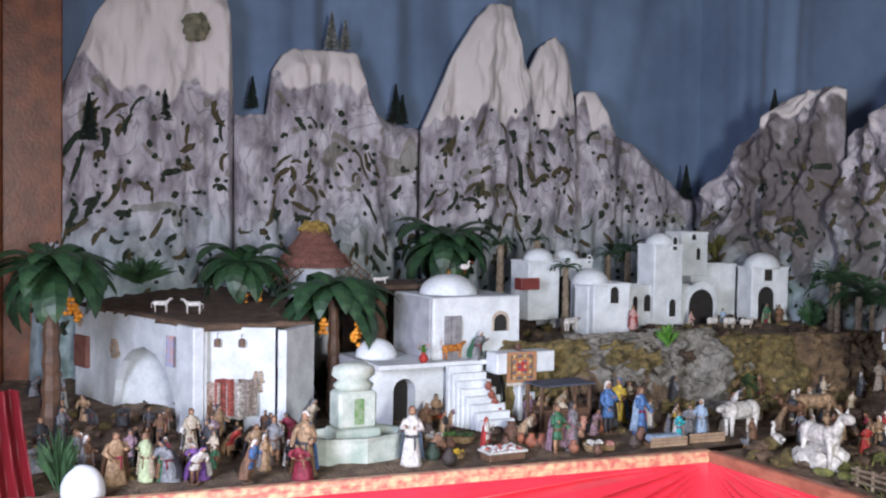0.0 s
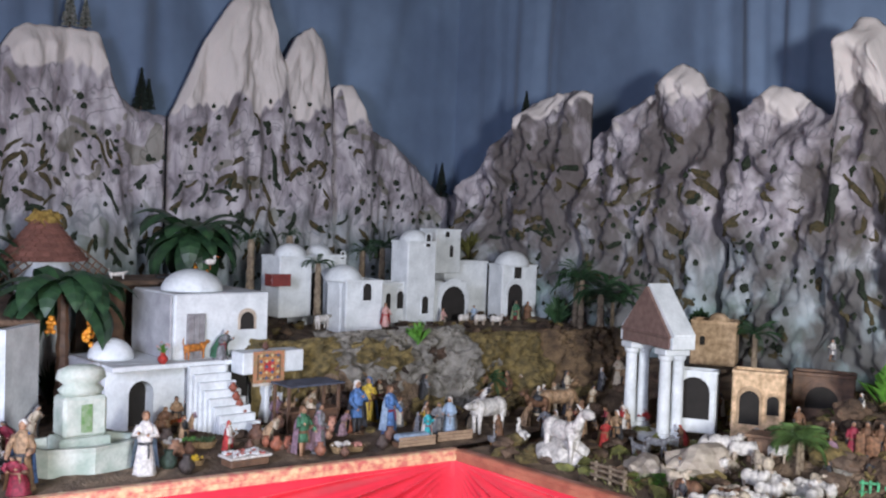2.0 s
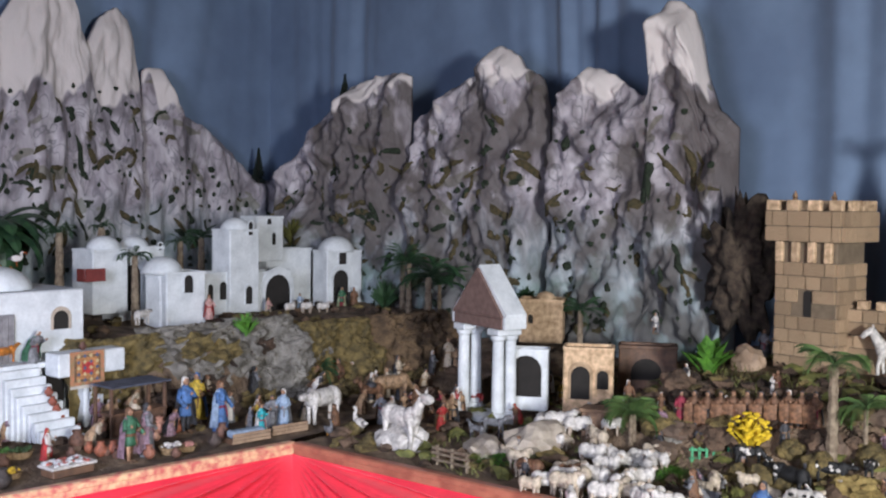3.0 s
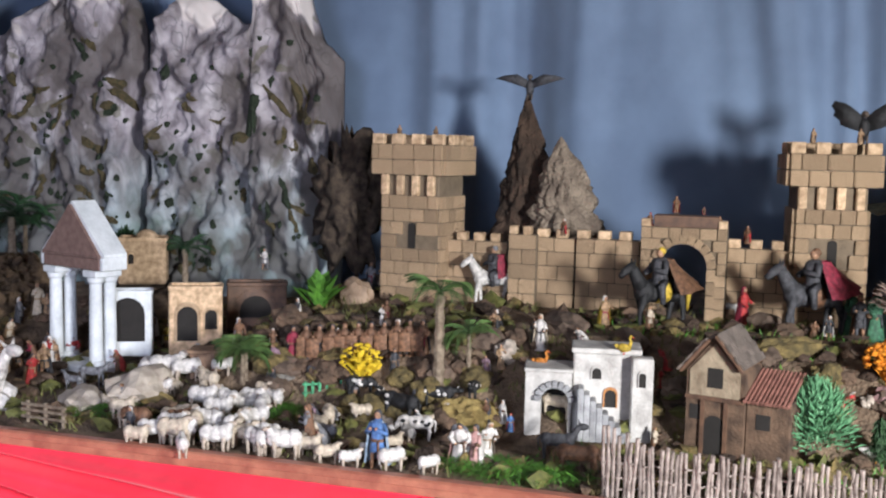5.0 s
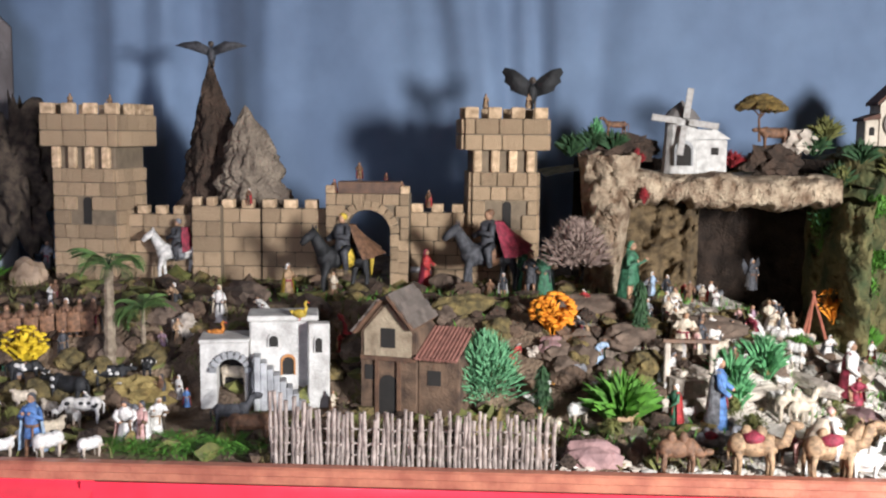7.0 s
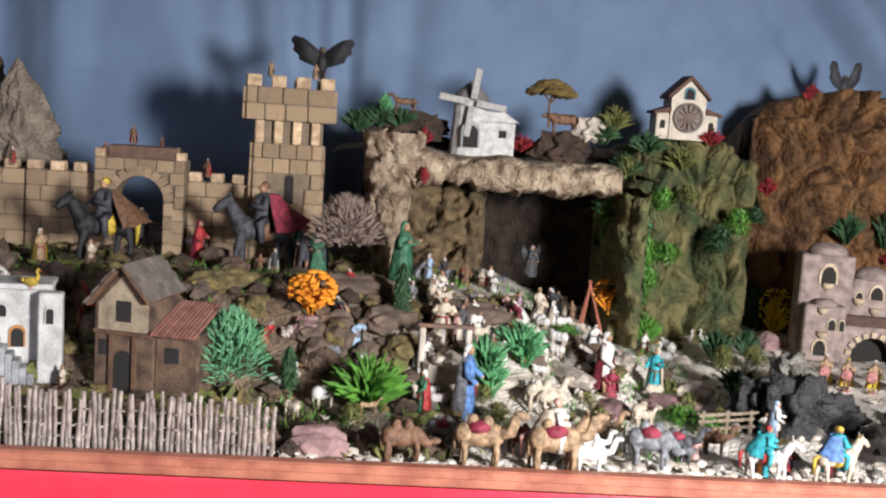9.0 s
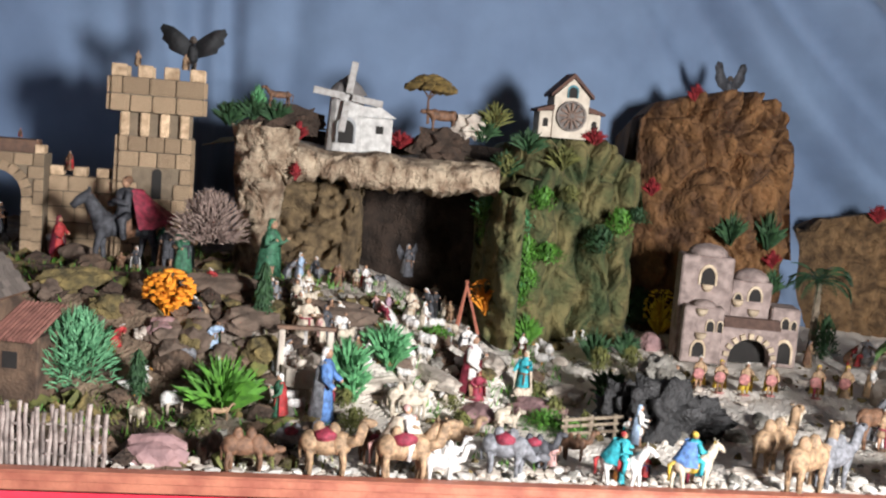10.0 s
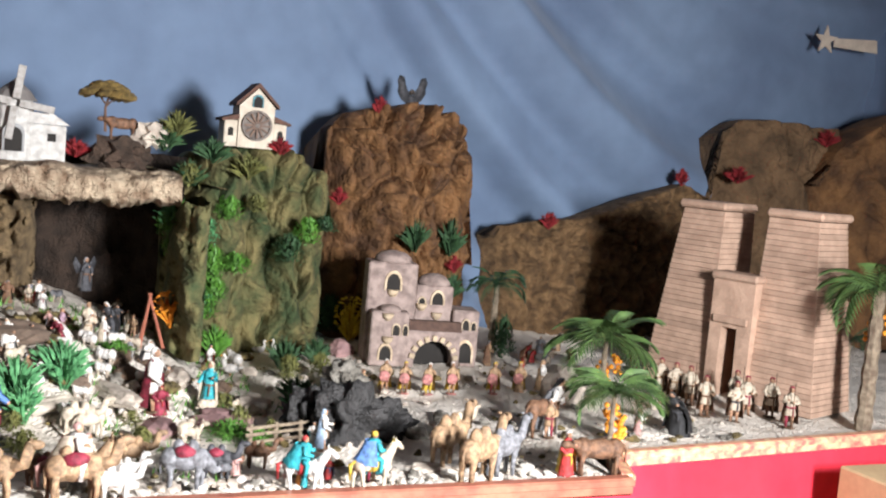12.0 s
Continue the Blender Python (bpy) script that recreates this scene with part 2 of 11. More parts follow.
def ball(bm, c, r, sub=2, mi=0, scale=(1, 1, 1), rough=0.0, freq=3.0, m=None):
    """A lump: an icosphere, scaled and roughened by noise."""
    vs = bmesh.ops.create_icosphere(bm, subdivisions=sub, radius=1.0)["verts"]
    off = Vector((c[0] * 13.1, c[1] * 7.7, c[2] * 3.3))
    for v in vs:
        k = 1 + (rough * noise.fractal(v.co * freq + off, 0.8, 2.0, 4) if rough else 0)
        p = Vector((v.co.x * scale[0], v.co.y * scale[1], v.co.z * scale[2])) * r * k
        v.co = Vector(c) + (m @ p if m else p)
    for f in {f for v in vs for f in v.link_faces}:
        f.material_index = mi
    return bm


def sheet(bm, nu, nv, fn, mi=0):
    """A surface from fn(u, v), u and v from 0 to 1."""
    g = [[bm.verts.new(fn(i / nu, j / nv)) for i in range(nu + 1)] for j in range(nv + 1)]
    for j in range(nv):
        for i in range(nu):
            bm.faces.new((g[j][i], g[j][i + 1], g[j + 1][i + 1], g[j + 1][i])).material_index = mi
    return bm


def interp(pts, u):
    for (a, p), (b, q) in zip(pts, pts[1:]):
        if u <= b:
            return p + (q - p) * (u - a) / max(b - a, 1e-6)
    return pts[-1][1]


# ---- room ----
def slab(name, x0, x1, y0, y1, z0, z1, material, label, category):
    return tagged(link(name, box(B(), x0, x1, y0, y1, z0, z1), material), label, category, kind="structure")


# floor and ceiling out of view, added to close the room
slab("floor", -1.7, 4.0, -4.2, 4.6, -0.1, 0.0, FLOORM, "brown tiled room floor under the table", "floor")
slab("ceiling", -1.7, 4.0, -4.2, 4.6, 2.9, 3.0, WALLP, "plain dark ceiling added out of view", "ceiling")
slab("wall_north", -1.7, 4.0, 4.3, 4.5, 0, 2.9, WALLP, "plain room wall behind the painted mountains", "wall")
slab("wall_east", 3.75, 3.95, -4.1, 4.3, 0, 2.9, WALLP, "plain room wall behind the blue curtain", "wall")


def lamp_wall(name, m, length, win, label):
    """An unseen wall along x, added around one bare lamp opening win = (u0, u1, z0, z1)."""
    bm = B()
    u0, u1, z0, z1 = win
    for a in ((0, u0, 0, 2.9), (u1, length, 0, 2.9), (u0, u1, 0, z0), (u0, u1, z1, 2.9)):
        if a[1] - a[0] > 0.01 and a[3] - a[2] > 0.01:
            box(bm, a[0], a[1], 0, 0.15, a[2], a[3], m=m)
    return tagged(link(name, bm, WALLP), label, "wall", kind="structure")


slab("wall_south", 1.5, 4.0, -4.1, -3.85, 0, 2.9, WALLP, "plain room wall behind the draped cloth", "wall")
# added, out of view: light stop, slanting window wall, side wall with wide opening
slab("wall_return", 1.58, 1.75, -3.86, -3.27, 0, 2.9, WALLP, "added unseen short wall blocking stray outside light", "wall")
lamp_wall("wall_southwest", pose(1.695, -3.31, 0, 0, 0, 138.5) @ pose(0, -0.16, 0), 4.0, (2.15, 2.85, 0.9, 2.1), "added unseen slanting wall with a tall window opening")
lamp_wall("wall_west", pose(-1.08, 4.3, 0, 0, 0, -90) @ pose(0, -0.15, 0), 6.4, (3.1, 4.1, 1.05, 2.25), "added unseen side wall with an opening for fill light")

# wooden door jamb beside the mountains, red drape below it
jamb = thing("door_1", pose(0.43, 3.93, 0), "brown varnished wooden door frame beside the mountains", "door", kind="structure")
part("jamb", box(B(), -0.075, 0.125, -0.05, 0.05, 0, 2.9, 0.006), DOORWOOD, jamb)
part("moulding", box(B(), -0.11, -0.078, -0.09, 0.02, 0, 2.9, 0.008), DOORWOOD, jamb)
part("panel", box(B(), -0.9, -0.113, -0.06, 0.03, 0, 2.9, 0.006), DOORWOOD, jamb)

# ---- table, rails, cloth, terrain ----
def smooth(a, b, x):
    t = min(max((x - a) / (b - a), 0), 1)
    return t * t * (3 - 2 * t)


def ground_height(x, y):
    """Height of the landscape on the table: market, village shelf, castle terrace, sand."""
    g=0.79
    terrace=smooth(2.18,2.5,x)*smooth(-0.95,-0.3,y)*(1-smooth(1.25,1.7,y))
    shelf=smooth(1.7,2.0,x+0.6*(y-2.5))*smooth(2.42,2.58,y)*smooth(1.5,1.62,x)
    back=smooth(2.6,3.1,x)*smooth(1.2,1.8,y)
    return g+0.17*terrace+0.2*max(shelf,0.6*back)


CORNER, END2, END3 = Vector((1.853, 2.02, 0.8)), Vector((1.853, -1.42, 0.8)), Vector((2.0, -1.477, 0.8))
LEFT_END, FAR_END = Vector((-0.4, 2.296, 0.8)), Vector((2.13, -2.75, 0.8))


def front(y):
    """x of the front edge at y, on the long side."""
    if y > -1.42:
        return CORNER.x
    return END3.x + (END3.y - y) * 0.1


def terrain():
    bm = B()
    nx, ny = 150, 330
    def fn(u, v):
        y = -3.3 + v * 7.5
        lo = front(y) + 0.012 if y < 2.02 else None
        x = 3.72 - (1 - u) * (3.72 - lo) if lo else -0.35 + u * 4.07
        if y >= 2.02:
            edge = CORNER.y + (CORNER.x - x) * 0.122 + 0.012 if x < CORNER.x else 0
            y = max(y, edge)
        n = noise.fractal(Vector((x * 9, y * 9, 0)), 1.0, 2.0, 5)
        d = smooth(0.02, 0.15, x - front(y)) if y < 2.0 else smooth(0.0, 0.12, y - 2.25 + 0.12 * x)
        return (x, y, ground_height(x, y) - 0.004 + 0.012 * n * d)
    sheet(bm, nx, ny, fn)
    return bm


def zone_material():
    """Earth, with turf, moss and sand in their own stretches of the landscape."""
    m = mat("landscape", (0.25, 0.175, 0.115), (0.09, 0.06, 0.04), 20, 0.95, 0.9, dist=0.012)
    nt, L = m.node_tree, m.node_tree.links
    tc, sep, n = nt.nodes.new("ShaderNodeTexCoord"), nt.nodes.new("ShaderNodeSeparateXYZ"), nt.nodes.new("ShaderNodeTexNoise")
    n.inputs["Scale"].default_value, n.inputs["Detail"].default_value = 5, 4
    L.new(tc.outputs["Object"], sep.inputs[0])
    L.new(tc.outputs["Object"], n.inputs["Vector"])
    b = nt.nodes["Principled BSDF"]
    col = b.inputs["Base Color"].links[0].from_socket

    def zone(col, lo, hi, rgb, amount):
        mr, ad, mu, mx = (nt.nodes.new("ShaderNode" + k) for k in ("MapRange", "Math", "Math", "Mix"))
        ad.operation, mu.operation, mx.data_type = "MULTIPLY_ADD", "MULTIPLY", "RGBA"
        ad.inputs[1].default_value = 0.5
        L.new(n.outputs["Fac"], ad.inputs[0])
        L.new(sep.outputs["Y"], ad.inputs[2])
        mr.inputs["From Min"].default_value, mr.inputs["From Max"].default_value = lo + 0.25, hi + 0.25
        L.new(ad.outputs[0], mr.inputs["Value"])
        mu.inputs[1].default_value = amount
        L.new(mr.outputs["Result"], mu.inputs[0])
        L.new(mu.outputs[0], mx.inputs["Factor"])
        L.new(col, mx.inputs[6])
        mx.inputs[7].default_value = (*rgb, 1)
        return mx.outputs[2]

    # pale sand, its colour lifted further for the strong light falling there
    col = zone(col, -0.15, -0.55, (0.78, 0.71, 0.63), 0.88)
    L.new(col, b.inputs["Base Color"])
    return m


tagged(link("ground", terrain(), zone_material(), smooth=True), "brown earth and pale sand landscape laid on the table", "ground", kind="structure")


def rail(name, a, b, material, label):
    d = b - a
    ang = math.degrees(math.atan2(d.y, d.x))
    m = pose(a.x, a.y, a.z, 0, 0, ang)
    ob = thing(name, m, label, "table edge", kind="structure")
    part("board", box(B(), 0, d.length, -0.012, 0.012, -0.030, 0.0, 0.002), material, ob)
    part("lip", box(B(), 0, d.length, -0.016, -0.0125, -0.014, -0.002, 0.001), material, ob)
    return ob


rail("trim", LEFT_END, CORNER + Vector((0, 0, 0)), GOLD, "red and gold ribbon edging along the table front")
rail("trim", CORNER + Vector((0, -0.012, 0)), END2, REDWOOD, "reddish varnished wooden strip along the table front")
rail("trim", END2 + Vector((0.012, 0, 0)), END3, GOLD, "short gilded edging at the table step")
rail("trim", END3 + Vector((0, -0.012, 0)), FAR_END, GOLD, "pale gilded edging along the far table front")


def drape(name, a, b, out, spread, label):
    """Satin hanging from the rail, its folds fanning out from the pinned end b."""
    d = b - a

    def fn(u, v):
        p = a + d * u
        drop = 0.028 + 0.75 * v ** 1.3
        dist = (1 - u) * d.length
        if spread:
            ang = math.atan2(drop - 0.02, dist + 0.02)
            grow = smooth(0.0, 0.25, dist) * smooth(0.025, 0.06, drop)
            fold = grow * (0.022 * math.sin(ang * 46 + 0.6 * math.sin(dist * 5)) + 0.010 * math.sin(ang * 103 + 2.0 * math.sin(dist * 3)) + 0.012 * noise.noise(Vector((dist * 4, drop * 9, 3))))
        else:
            fold = 0.004 + 0.006 * math.sin(u * 19) * v
        return (p.x + out[0] * (0.010 + fold + 0.05 * v), p.y + out[1] * (0.010 + fold + 0.05 * v), 0.8 - drop)
    bm = sheet(B(), 260 if spread else 60, 150 if spread else 60, fn)
    ob = link(name, bm, SATIN, smooth=True)
    return tagged(ob, label, "table skirt")


drape("table_skirt", LEFT_END, CORNER, (-0.12, -0.99), True, "shiny red satin skirt gathered at the table corner")
drape("table_skirt", Vector((1.853, 0.72, 0.8)), CORNER, (-1, 0), True, "shiny red satin skirt gathered at the table corner")
drape("table_skirt", END2 + Vector((-0.006, 0, 0)), Vector((1.847, 0.74, 0.8)), (-1, 0), False, "smooth red satin skirt pinned under the wooden strip")
drape("table_skirt", FAR_END, END3, (-1, 0), False, "smooth red satin skirt under the gilded edging")
tagged(link("table_skirt", sheet(B(), 6, 10, lambda u, v: (1.853 + 0.145 * u, -1.424 - 0.055 * u, 0.77 - 0.75 * v)), SATIN), "short red satin skirt at the table step", "table skirt")
# cardboard box below the far edge
tagged(link("cardboard_box", box(B(), 1.66, 1.94, -2.45, -2.005, 0.0, 0.772, 0.004), mat("cardboard", (0.52, 0.36, 0.20), (0.46, 0.31, 0.17), 12, 0.85, 0.1)), "brown cardboard box standing on the floor by the table", "box")


# ---- blue curtain ----
def curtain(name, a, b, fn_fold, z1=2.88, label="pale blue cloth hung in folds as a sky"):
    d = Vector(b) - Vector(a)
    nrm = Vector((-d.y, d.x)).normalized()

    def fn(u, v):
        z = 0.75 + v * (z1 - 0.75)
        o = fn_fold(u * d.length, z)
        return (a[0] + d.x * u + nrm.x * o, a[1] + d.y * u + nrm.y * o, z)
    return tagged(link(name, sheet(B(), int(d.length * 70), 60, fn), CURTAIN, smooth=True), label, "curtain", kind="structure")


def upright_folds(u, z):
    w = noise.noise(Vector((u * 1.3, z * 0.25, 4))) * 2.5
    return smooth(0.0, 0.5, u) * (1 - smooth(4.3, 5.0, u)) * (0.085 * noise.noise(Vector((u * 3.6 + w, z * 0.4, 2))) + 0.034 * noise.noise(Vector((u * 10 + 1.5 * w, z * 0.5, 7))))


def swag_folds(u, z):
    s = (z - 1.2) - 0.32 * (u - 0.5) ** 2
    o = 0.05 + 0.24 * noise.noise(Vector((s * 3.0, z * 0.4, 11))) + 0.08 * noise.noise(Vector((s * 7, z * 0.8, 5)))
    return (1 - smooth(2.1, 2.68, u)) * max(o, -0.008)


curtain("backdrop", (3.62, 4.08), (-0.3, 4.08), upright_folds)
curtain("backdrop", (3.50, -0.95), (3.62, 4.08), upright_folds)
curtain("backdrop", (3.735, -3.78), (3.50, -0.95), swag_folds, label="pale blue cloth draped in wide diagonal swags")
curtain("backdrop", (1.2, -3.72), (3.9, -3.58), upright_folds)


# ---- painted mountains ----
def mountain(tops, wall, label, inward, seed, snow=0.0):
    """A cut-out relief board. tops: (distance along the wall, height) of its skyline."""
    u0, u1 = tops[0][0], tops[-1][0]
    nu, nv = max(30, int((u1 - u0) * 130)), 110

    def place(u, d, z):
        return (u, wall - d, z) if inward == "y" else (wall - d, u, z)

    def fn(i, v):
        u = u0 + (u1 - u0) * i
        top = interp(tops, u) + 0.012 * noise.noise(Vector((u * 30, seed, 0)))
        z = 0.74 + (top - 0.74) * v
        ridge = noise.fractal(Vector((u * 6, z * (4.5 if inward == "x" else 2.2), seed)), 0.9, 2.0, 5)
        deep = 2.0 if inward == "x" else 1.0
        d = 0.035 * deep + 0.045 * deep * ridge + 0.02 * abs(noise.noise(Vector((u * 14, z * 6, seed + 3)))) + 0.10 * (1 - v) ** 2
        edge = min(1, min(i, 1 - i) * 22, (1 - v) * 16 + 0.2)
        return place(u, 0.012 + max(d, 0.0) * edge, z)
    bm = sheet(B(), nu, nv, fn)
    back = sheet(bm, nu, 8, lambda i, v: place(u0 + (u1 - u0) * i, 0.0, 0.74 + (interp(tops, u0 + (u1 - u0) * i) - 0.74 + 0.012 * noise.noise(Vector(((u0 + (u1 - u0) * i) * 30, seed, 0)))) * v))
    # close the rim between front and back
    es = [e for e in bm.edges if e.is_boundary]
    bmesh.ops.bridge_loops(bm, edges=es)
    bmesh.ops.recalc_face_normals(bm, faces=bm.faces)
    hill = thing("painted_mountain", Matrix(), label, "mountain scenery")
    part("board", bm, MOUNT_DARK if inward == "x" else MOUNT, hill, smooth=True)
    rnd = random.Random(seed)
    tuft = B()
    area_ = (u1 - u0) * (interp(tops, (u0 + u1) / 2) - 1.0)
    for k in range(int(85 * area_)):
        # glued streaks of moss, some short and straight, some long and bent
        i, v = rnd.uniform(0.04, 0.96), rnd.uniform(0.22, 0.80)
        n = rnd.choice((2, 3, 3, 4))
        a, bend, step = rnd.uniform(0, 6.28), rnd.uniform(-0.6, 0.6), rnd.uniform(0.012, 0.022)
        pts = []
        for j in range(n + 2):
            p = Vector(fn(min(max(i, 0.02), 0.98), min(max(v, 0.1), 0.86)))
            pts.append(place(p.x if inward == "y" else p.y, wall - (p.y if inward == "y" else p.x) - 0.0035, p.z))
            i += step * math.cos(a) / (u1 - u0)
            v += step * math.sin(a) / 1.2
            a += bend
        if max(p[2] for p in pts) > 1.80:
            continue
        r = rnd.uniform(0.007, 0.0145) * (1.15 if inward == "x" else 1.0)
        tube(tuft, pts, [r * 0.35] + [r * rnd.uniform(0.8, 1.2) for _ in range(n)] + [r * 0.3], 6, rnd.choice((0, 1, 1)))
    for k in range(int(130 * area_)):
        i, v = rnd.uniform(0.03, 0.97), rnd.uniform(0.18, 0.84)
        r = rnd.uniform(0.007, 0.014)
        if fn(i, v)[2] > 1.84:
            continue
        ball(tuft, Vector(fn(i, v)), r, 1, 0, (rnd.uniform(0.8, 1.3), rnd.uniform(0.7, 1.2), rnd.uniform(0.8, 1.4)), 0.6, 2.0)
    part("moss_tufts", tuft, [mat("dark_lichen", (0.03, 0.045, 0.025), (0.012, 0.018, 0.01), 90, 0.95, 0.6), mat("olive_lichen", (0.10, 0.075, 0.035), (0.05, 0.045, 0.022), 90, 0.95, 0.6)], hill)["kind"] = "stuff"
    return hill


mountain([(0.429, 1.361), (0.466, 1.431), (0.513, 1.612), (0.565, 1.824), (0.609, 1.928), (0.667, 2.074), (0.735, 2.172), (0.918, 2.244), (1.087, 2.242), (1.153, 2.185), (1.172, 1.995), (1.182, 1.759)], 3.95, "tall snow-capped painted mountain of cloth on board with olive moss", "y", 3)
mountain([(1.187, 1.748), (1.313, 1.759), (1.334, 1.932), (1.379, 2.001), (1.426, 2.02), (1.691, 2.026), (1.73, 1.904), (1.774, 1.792), (1.846, 1.745), (1.972, 1.732)], 3.95, "flat-topped painted mountain with a snow cap", "y", 4)
mountain([(1.982, 1.728), (2.042, 1.854), (2.133, 2.051), (2.241, 2.216), (2.301, 2.282), (2.366, 2.294), (2.418, 2.282), (2.457, 2.089), (2.503, 2.011), (2.574, 2.136), (2.643, 2.172), (2.695, 2.134), (2.728, 2.048), (2.753, 1.897), (2.772, 1.732)], 3.95, "twin-peaked painted mountain with a white snow cap", "y", 5)
mountain([(2.774, 1.924), (2.802, 1.946), (2.865, 1.943), (2.911, 1.881), (2.972, 1.759), (3.104, 1.707), (3.242, 1.606), (3.384, 1.487), (3.562, 1.472)], 3.95, "low grey painted mountain sloping down to the corner", "y", 6)
mountain([(2.838, 1.881), (2.868, 1.894), (2.943, 1.892), (3.035, 1.887), (3.13, 1.858), (3.243, 1.793), (3.36, 1.69), (3.463, 1.594), (3.607, 1.47)], 3.25, "grey painted mountain with dark rock creases", "x", 7)
mountain([(2.185, 1.734), (2.212, 1.815), (2.241, 1.856), (2.29, 1.87), (2.328, 1.923), (2.392, 1.963), (2.467, 1.928), (2.518, 1.864), (2.583, 1.826), (2.678, 1.788), (2.747, 1.737), (2.821, 1.696)], 3.25, "painted mountain with a rounded pale summit", "x", 8)
mountain([(1.483, 1.633), (1.548, 1.696), (1.589, 1.804), (1.612, 1.929), (1.643, 2.012), (1.692, 2.047), (1.73, 2.052), (1.747, 2.032), (1.753, 1.906), (1.76, 1.788), (1.779, 1.761), (1.819, 1.745), (1.861, 1.775), (1.926, 1.826), (1.98, 1.852), (2.024, 1.848), (2.078, 1.816), (2.144, 1.742), (2.166, 1.703)], 3.25, "painted mountain with a tall leaning snowy horn", "x", 9)


def spruce(x, y, z, h, snowy=False):
    """A small bottle-brush fir."""
    t = thing("toy_fir_tree", pose(x, y, z), "snowy dark green bottle-brush fir on a mountain ledge" if snowy else "dark green bottle-brush fir on a mountain ledge", "toy tree", "fir trees")
    part("trunk", tube(B(), [(0, 0, 0), (0, 0, h * 0.95)], [0.003, 0.001], 5), WOOD, t)
    bm, rnd = B(), random.Random(int(x * 1000 + z * 77))
    for k in range(420):
        f = rnd.random() ** 0.8
        a, r = rnd.uniform(0, 6.28), h * 0.24 * (1 - f) + 0.003
        zc = h * (0.06 + 0.94 * f)
        c, s = math.cos(a), math.sin(a)
        vs = [bm.verts.new(p) for p in ((0.1 * r * c - 0.007 * s, 0.1 * r * s + 0.007 * c, zc + 0.006), (0.1 * r * c + 0.007 * s, 0.1 * r * s - 0.007 * c, zc - 0.006), (r * c, r * s, zc - 0.25 * r))]
        bm.faces.new(vs)
    m = mat("frosted_fir", (0.42, 0.42, 0.40), (0.05, 0.07, 0.05), 80, 0.9, 0.2) if snowy else mat("fir_green", (0.02, 0.035, 0.025), (0.008, 0.014, 0.012), 80, 0.9, 0.2)
    part("crown", bm, m, t)
    return t


spruce(0.641, 3.87, 1.623, 0.169)
spruce(0.905, 3.87, 1.707, 0.133)
spruce(1.254, 3.93, 1.776, 0.123)
spruce(1.858, 3.92, 1.748, 0.159)
spruce(1.894, 3.93, 1.75, 0.118)
spruce(1.581, 3.94, 2.027, 0.152, True)
spruce(1.64, 3.94, 2.032, 0.116, True)
spruce(3.387, 3.9, 1.46, 0.167)
spruce(3.22, 3.18, 1.776, 0.130)

# ---- shared pieces ----
def east(x, y, z, turn=0.0):
    return pose(x, y, z, 0, 0, -90 + turn)


def unit_block():
    bm = B()
    bmesh.ops.create_cube(bm, size=1.0)
    bmesh.ops.bevel(bm, geom=list(bm.edges), offset=0.07, segments=1, affect="EDGES", profile=0.5)
    me = bpy.data.meshes.new("stone_block")
    bm.to_mesh(me)
    bm.free()
    me.materials.append(STONE)
    return me


BLOCK = unit_block()


def blocks(parent, m, w, h, bw, bh, seed=0, skip=None, proud=0.006, name="stone_block", me=None):
    """Courses of stones, each its own object, on the plane y = 0 of m, from x = 0 to w and z = 0 to h."""
    rnd = random.Random(seed)
    rows = max(1, round(h / bh))
    for r in range(rows):
        z0, z1 = h * r / rows, h * (r + 1) / rows
        x = 0.0
        first = True
        while x < w - 0.004:
            b = bw * rnd.uniform(0.7, 1.25) * (0.55 if first and r % 2 else 1)
            first = False
            x1 = min(w, x + b)
            if w - x1 < bw * 0.4:
                x1 = w
            cx, cz = (x + x1) / 2, (z0 + z1) / 2
            if not (skip and skip(cx, cz, x, x1)):
                ob = new(name, me or BLOCK)
                ob.parent = parent
                ob.matrix_local = m @ pose(cx, -proud / 2 - rnd.uniform(0, 0.0015), cz) @ Matrix.Diagonal((x1 - x - 0.0025, proud + 0.004, z1 - z0 - 0.0025, 1))
            x = x1


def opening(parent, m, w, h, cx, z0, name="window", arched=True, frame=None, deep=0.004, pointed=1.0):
    """A black plate on the wall face at y = 0 of m, standing for the shade in an opening, with a thin frame."""
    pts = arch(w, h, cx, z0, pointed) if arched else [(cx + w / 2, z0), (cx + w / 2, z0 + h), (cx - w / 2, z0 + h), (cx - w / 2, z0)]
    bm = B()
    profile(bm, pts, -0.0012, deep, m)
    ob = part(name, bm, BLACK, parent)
    if frame:
        k = 1.28
        out = [(cx + (u - cx) * k, z0 + (z - z0) * (1 + (k - 1) * w / h / 1.2)) for u, z in pts]
        bm = B()
        n = len(pts)
        a = [bm.verts.new((u, -0.004, z)) for u, z in out]
        b = [bm.verts.new((u, -0.004, z)) for u, z in pts]
        c = [bm.verts.new((u, 0.0, z)) for u, z in out]
        e = [bm.verts.new((u, 0.001, z)) for u, z in pts]
        for i in range(n - 1):
            bm.faces.new((a[i], a[i + 1], b[i + 1], b[i]))
            bm.faces.new((c[i], c[i + 1], a[i + 1], a[i]))
            bm.faces.new((b[i], b[i + 1], e[i + 1], e[i]))
        bmesh.ops.transform(bm, matrix=m, verts=bm.verts)
        part("frame", bm, frame, ob)
    return ob


def dome(bm, c, r, h=None, seg=20, mi=0):
    h = h or r
    return lathe(bm, [(r * math.cos(a * math.pi / 16), h * math.sin(a * math.pi / 16)) for a in range(0, 8)] + [(0.02 * r, h)], seg, c, mi)


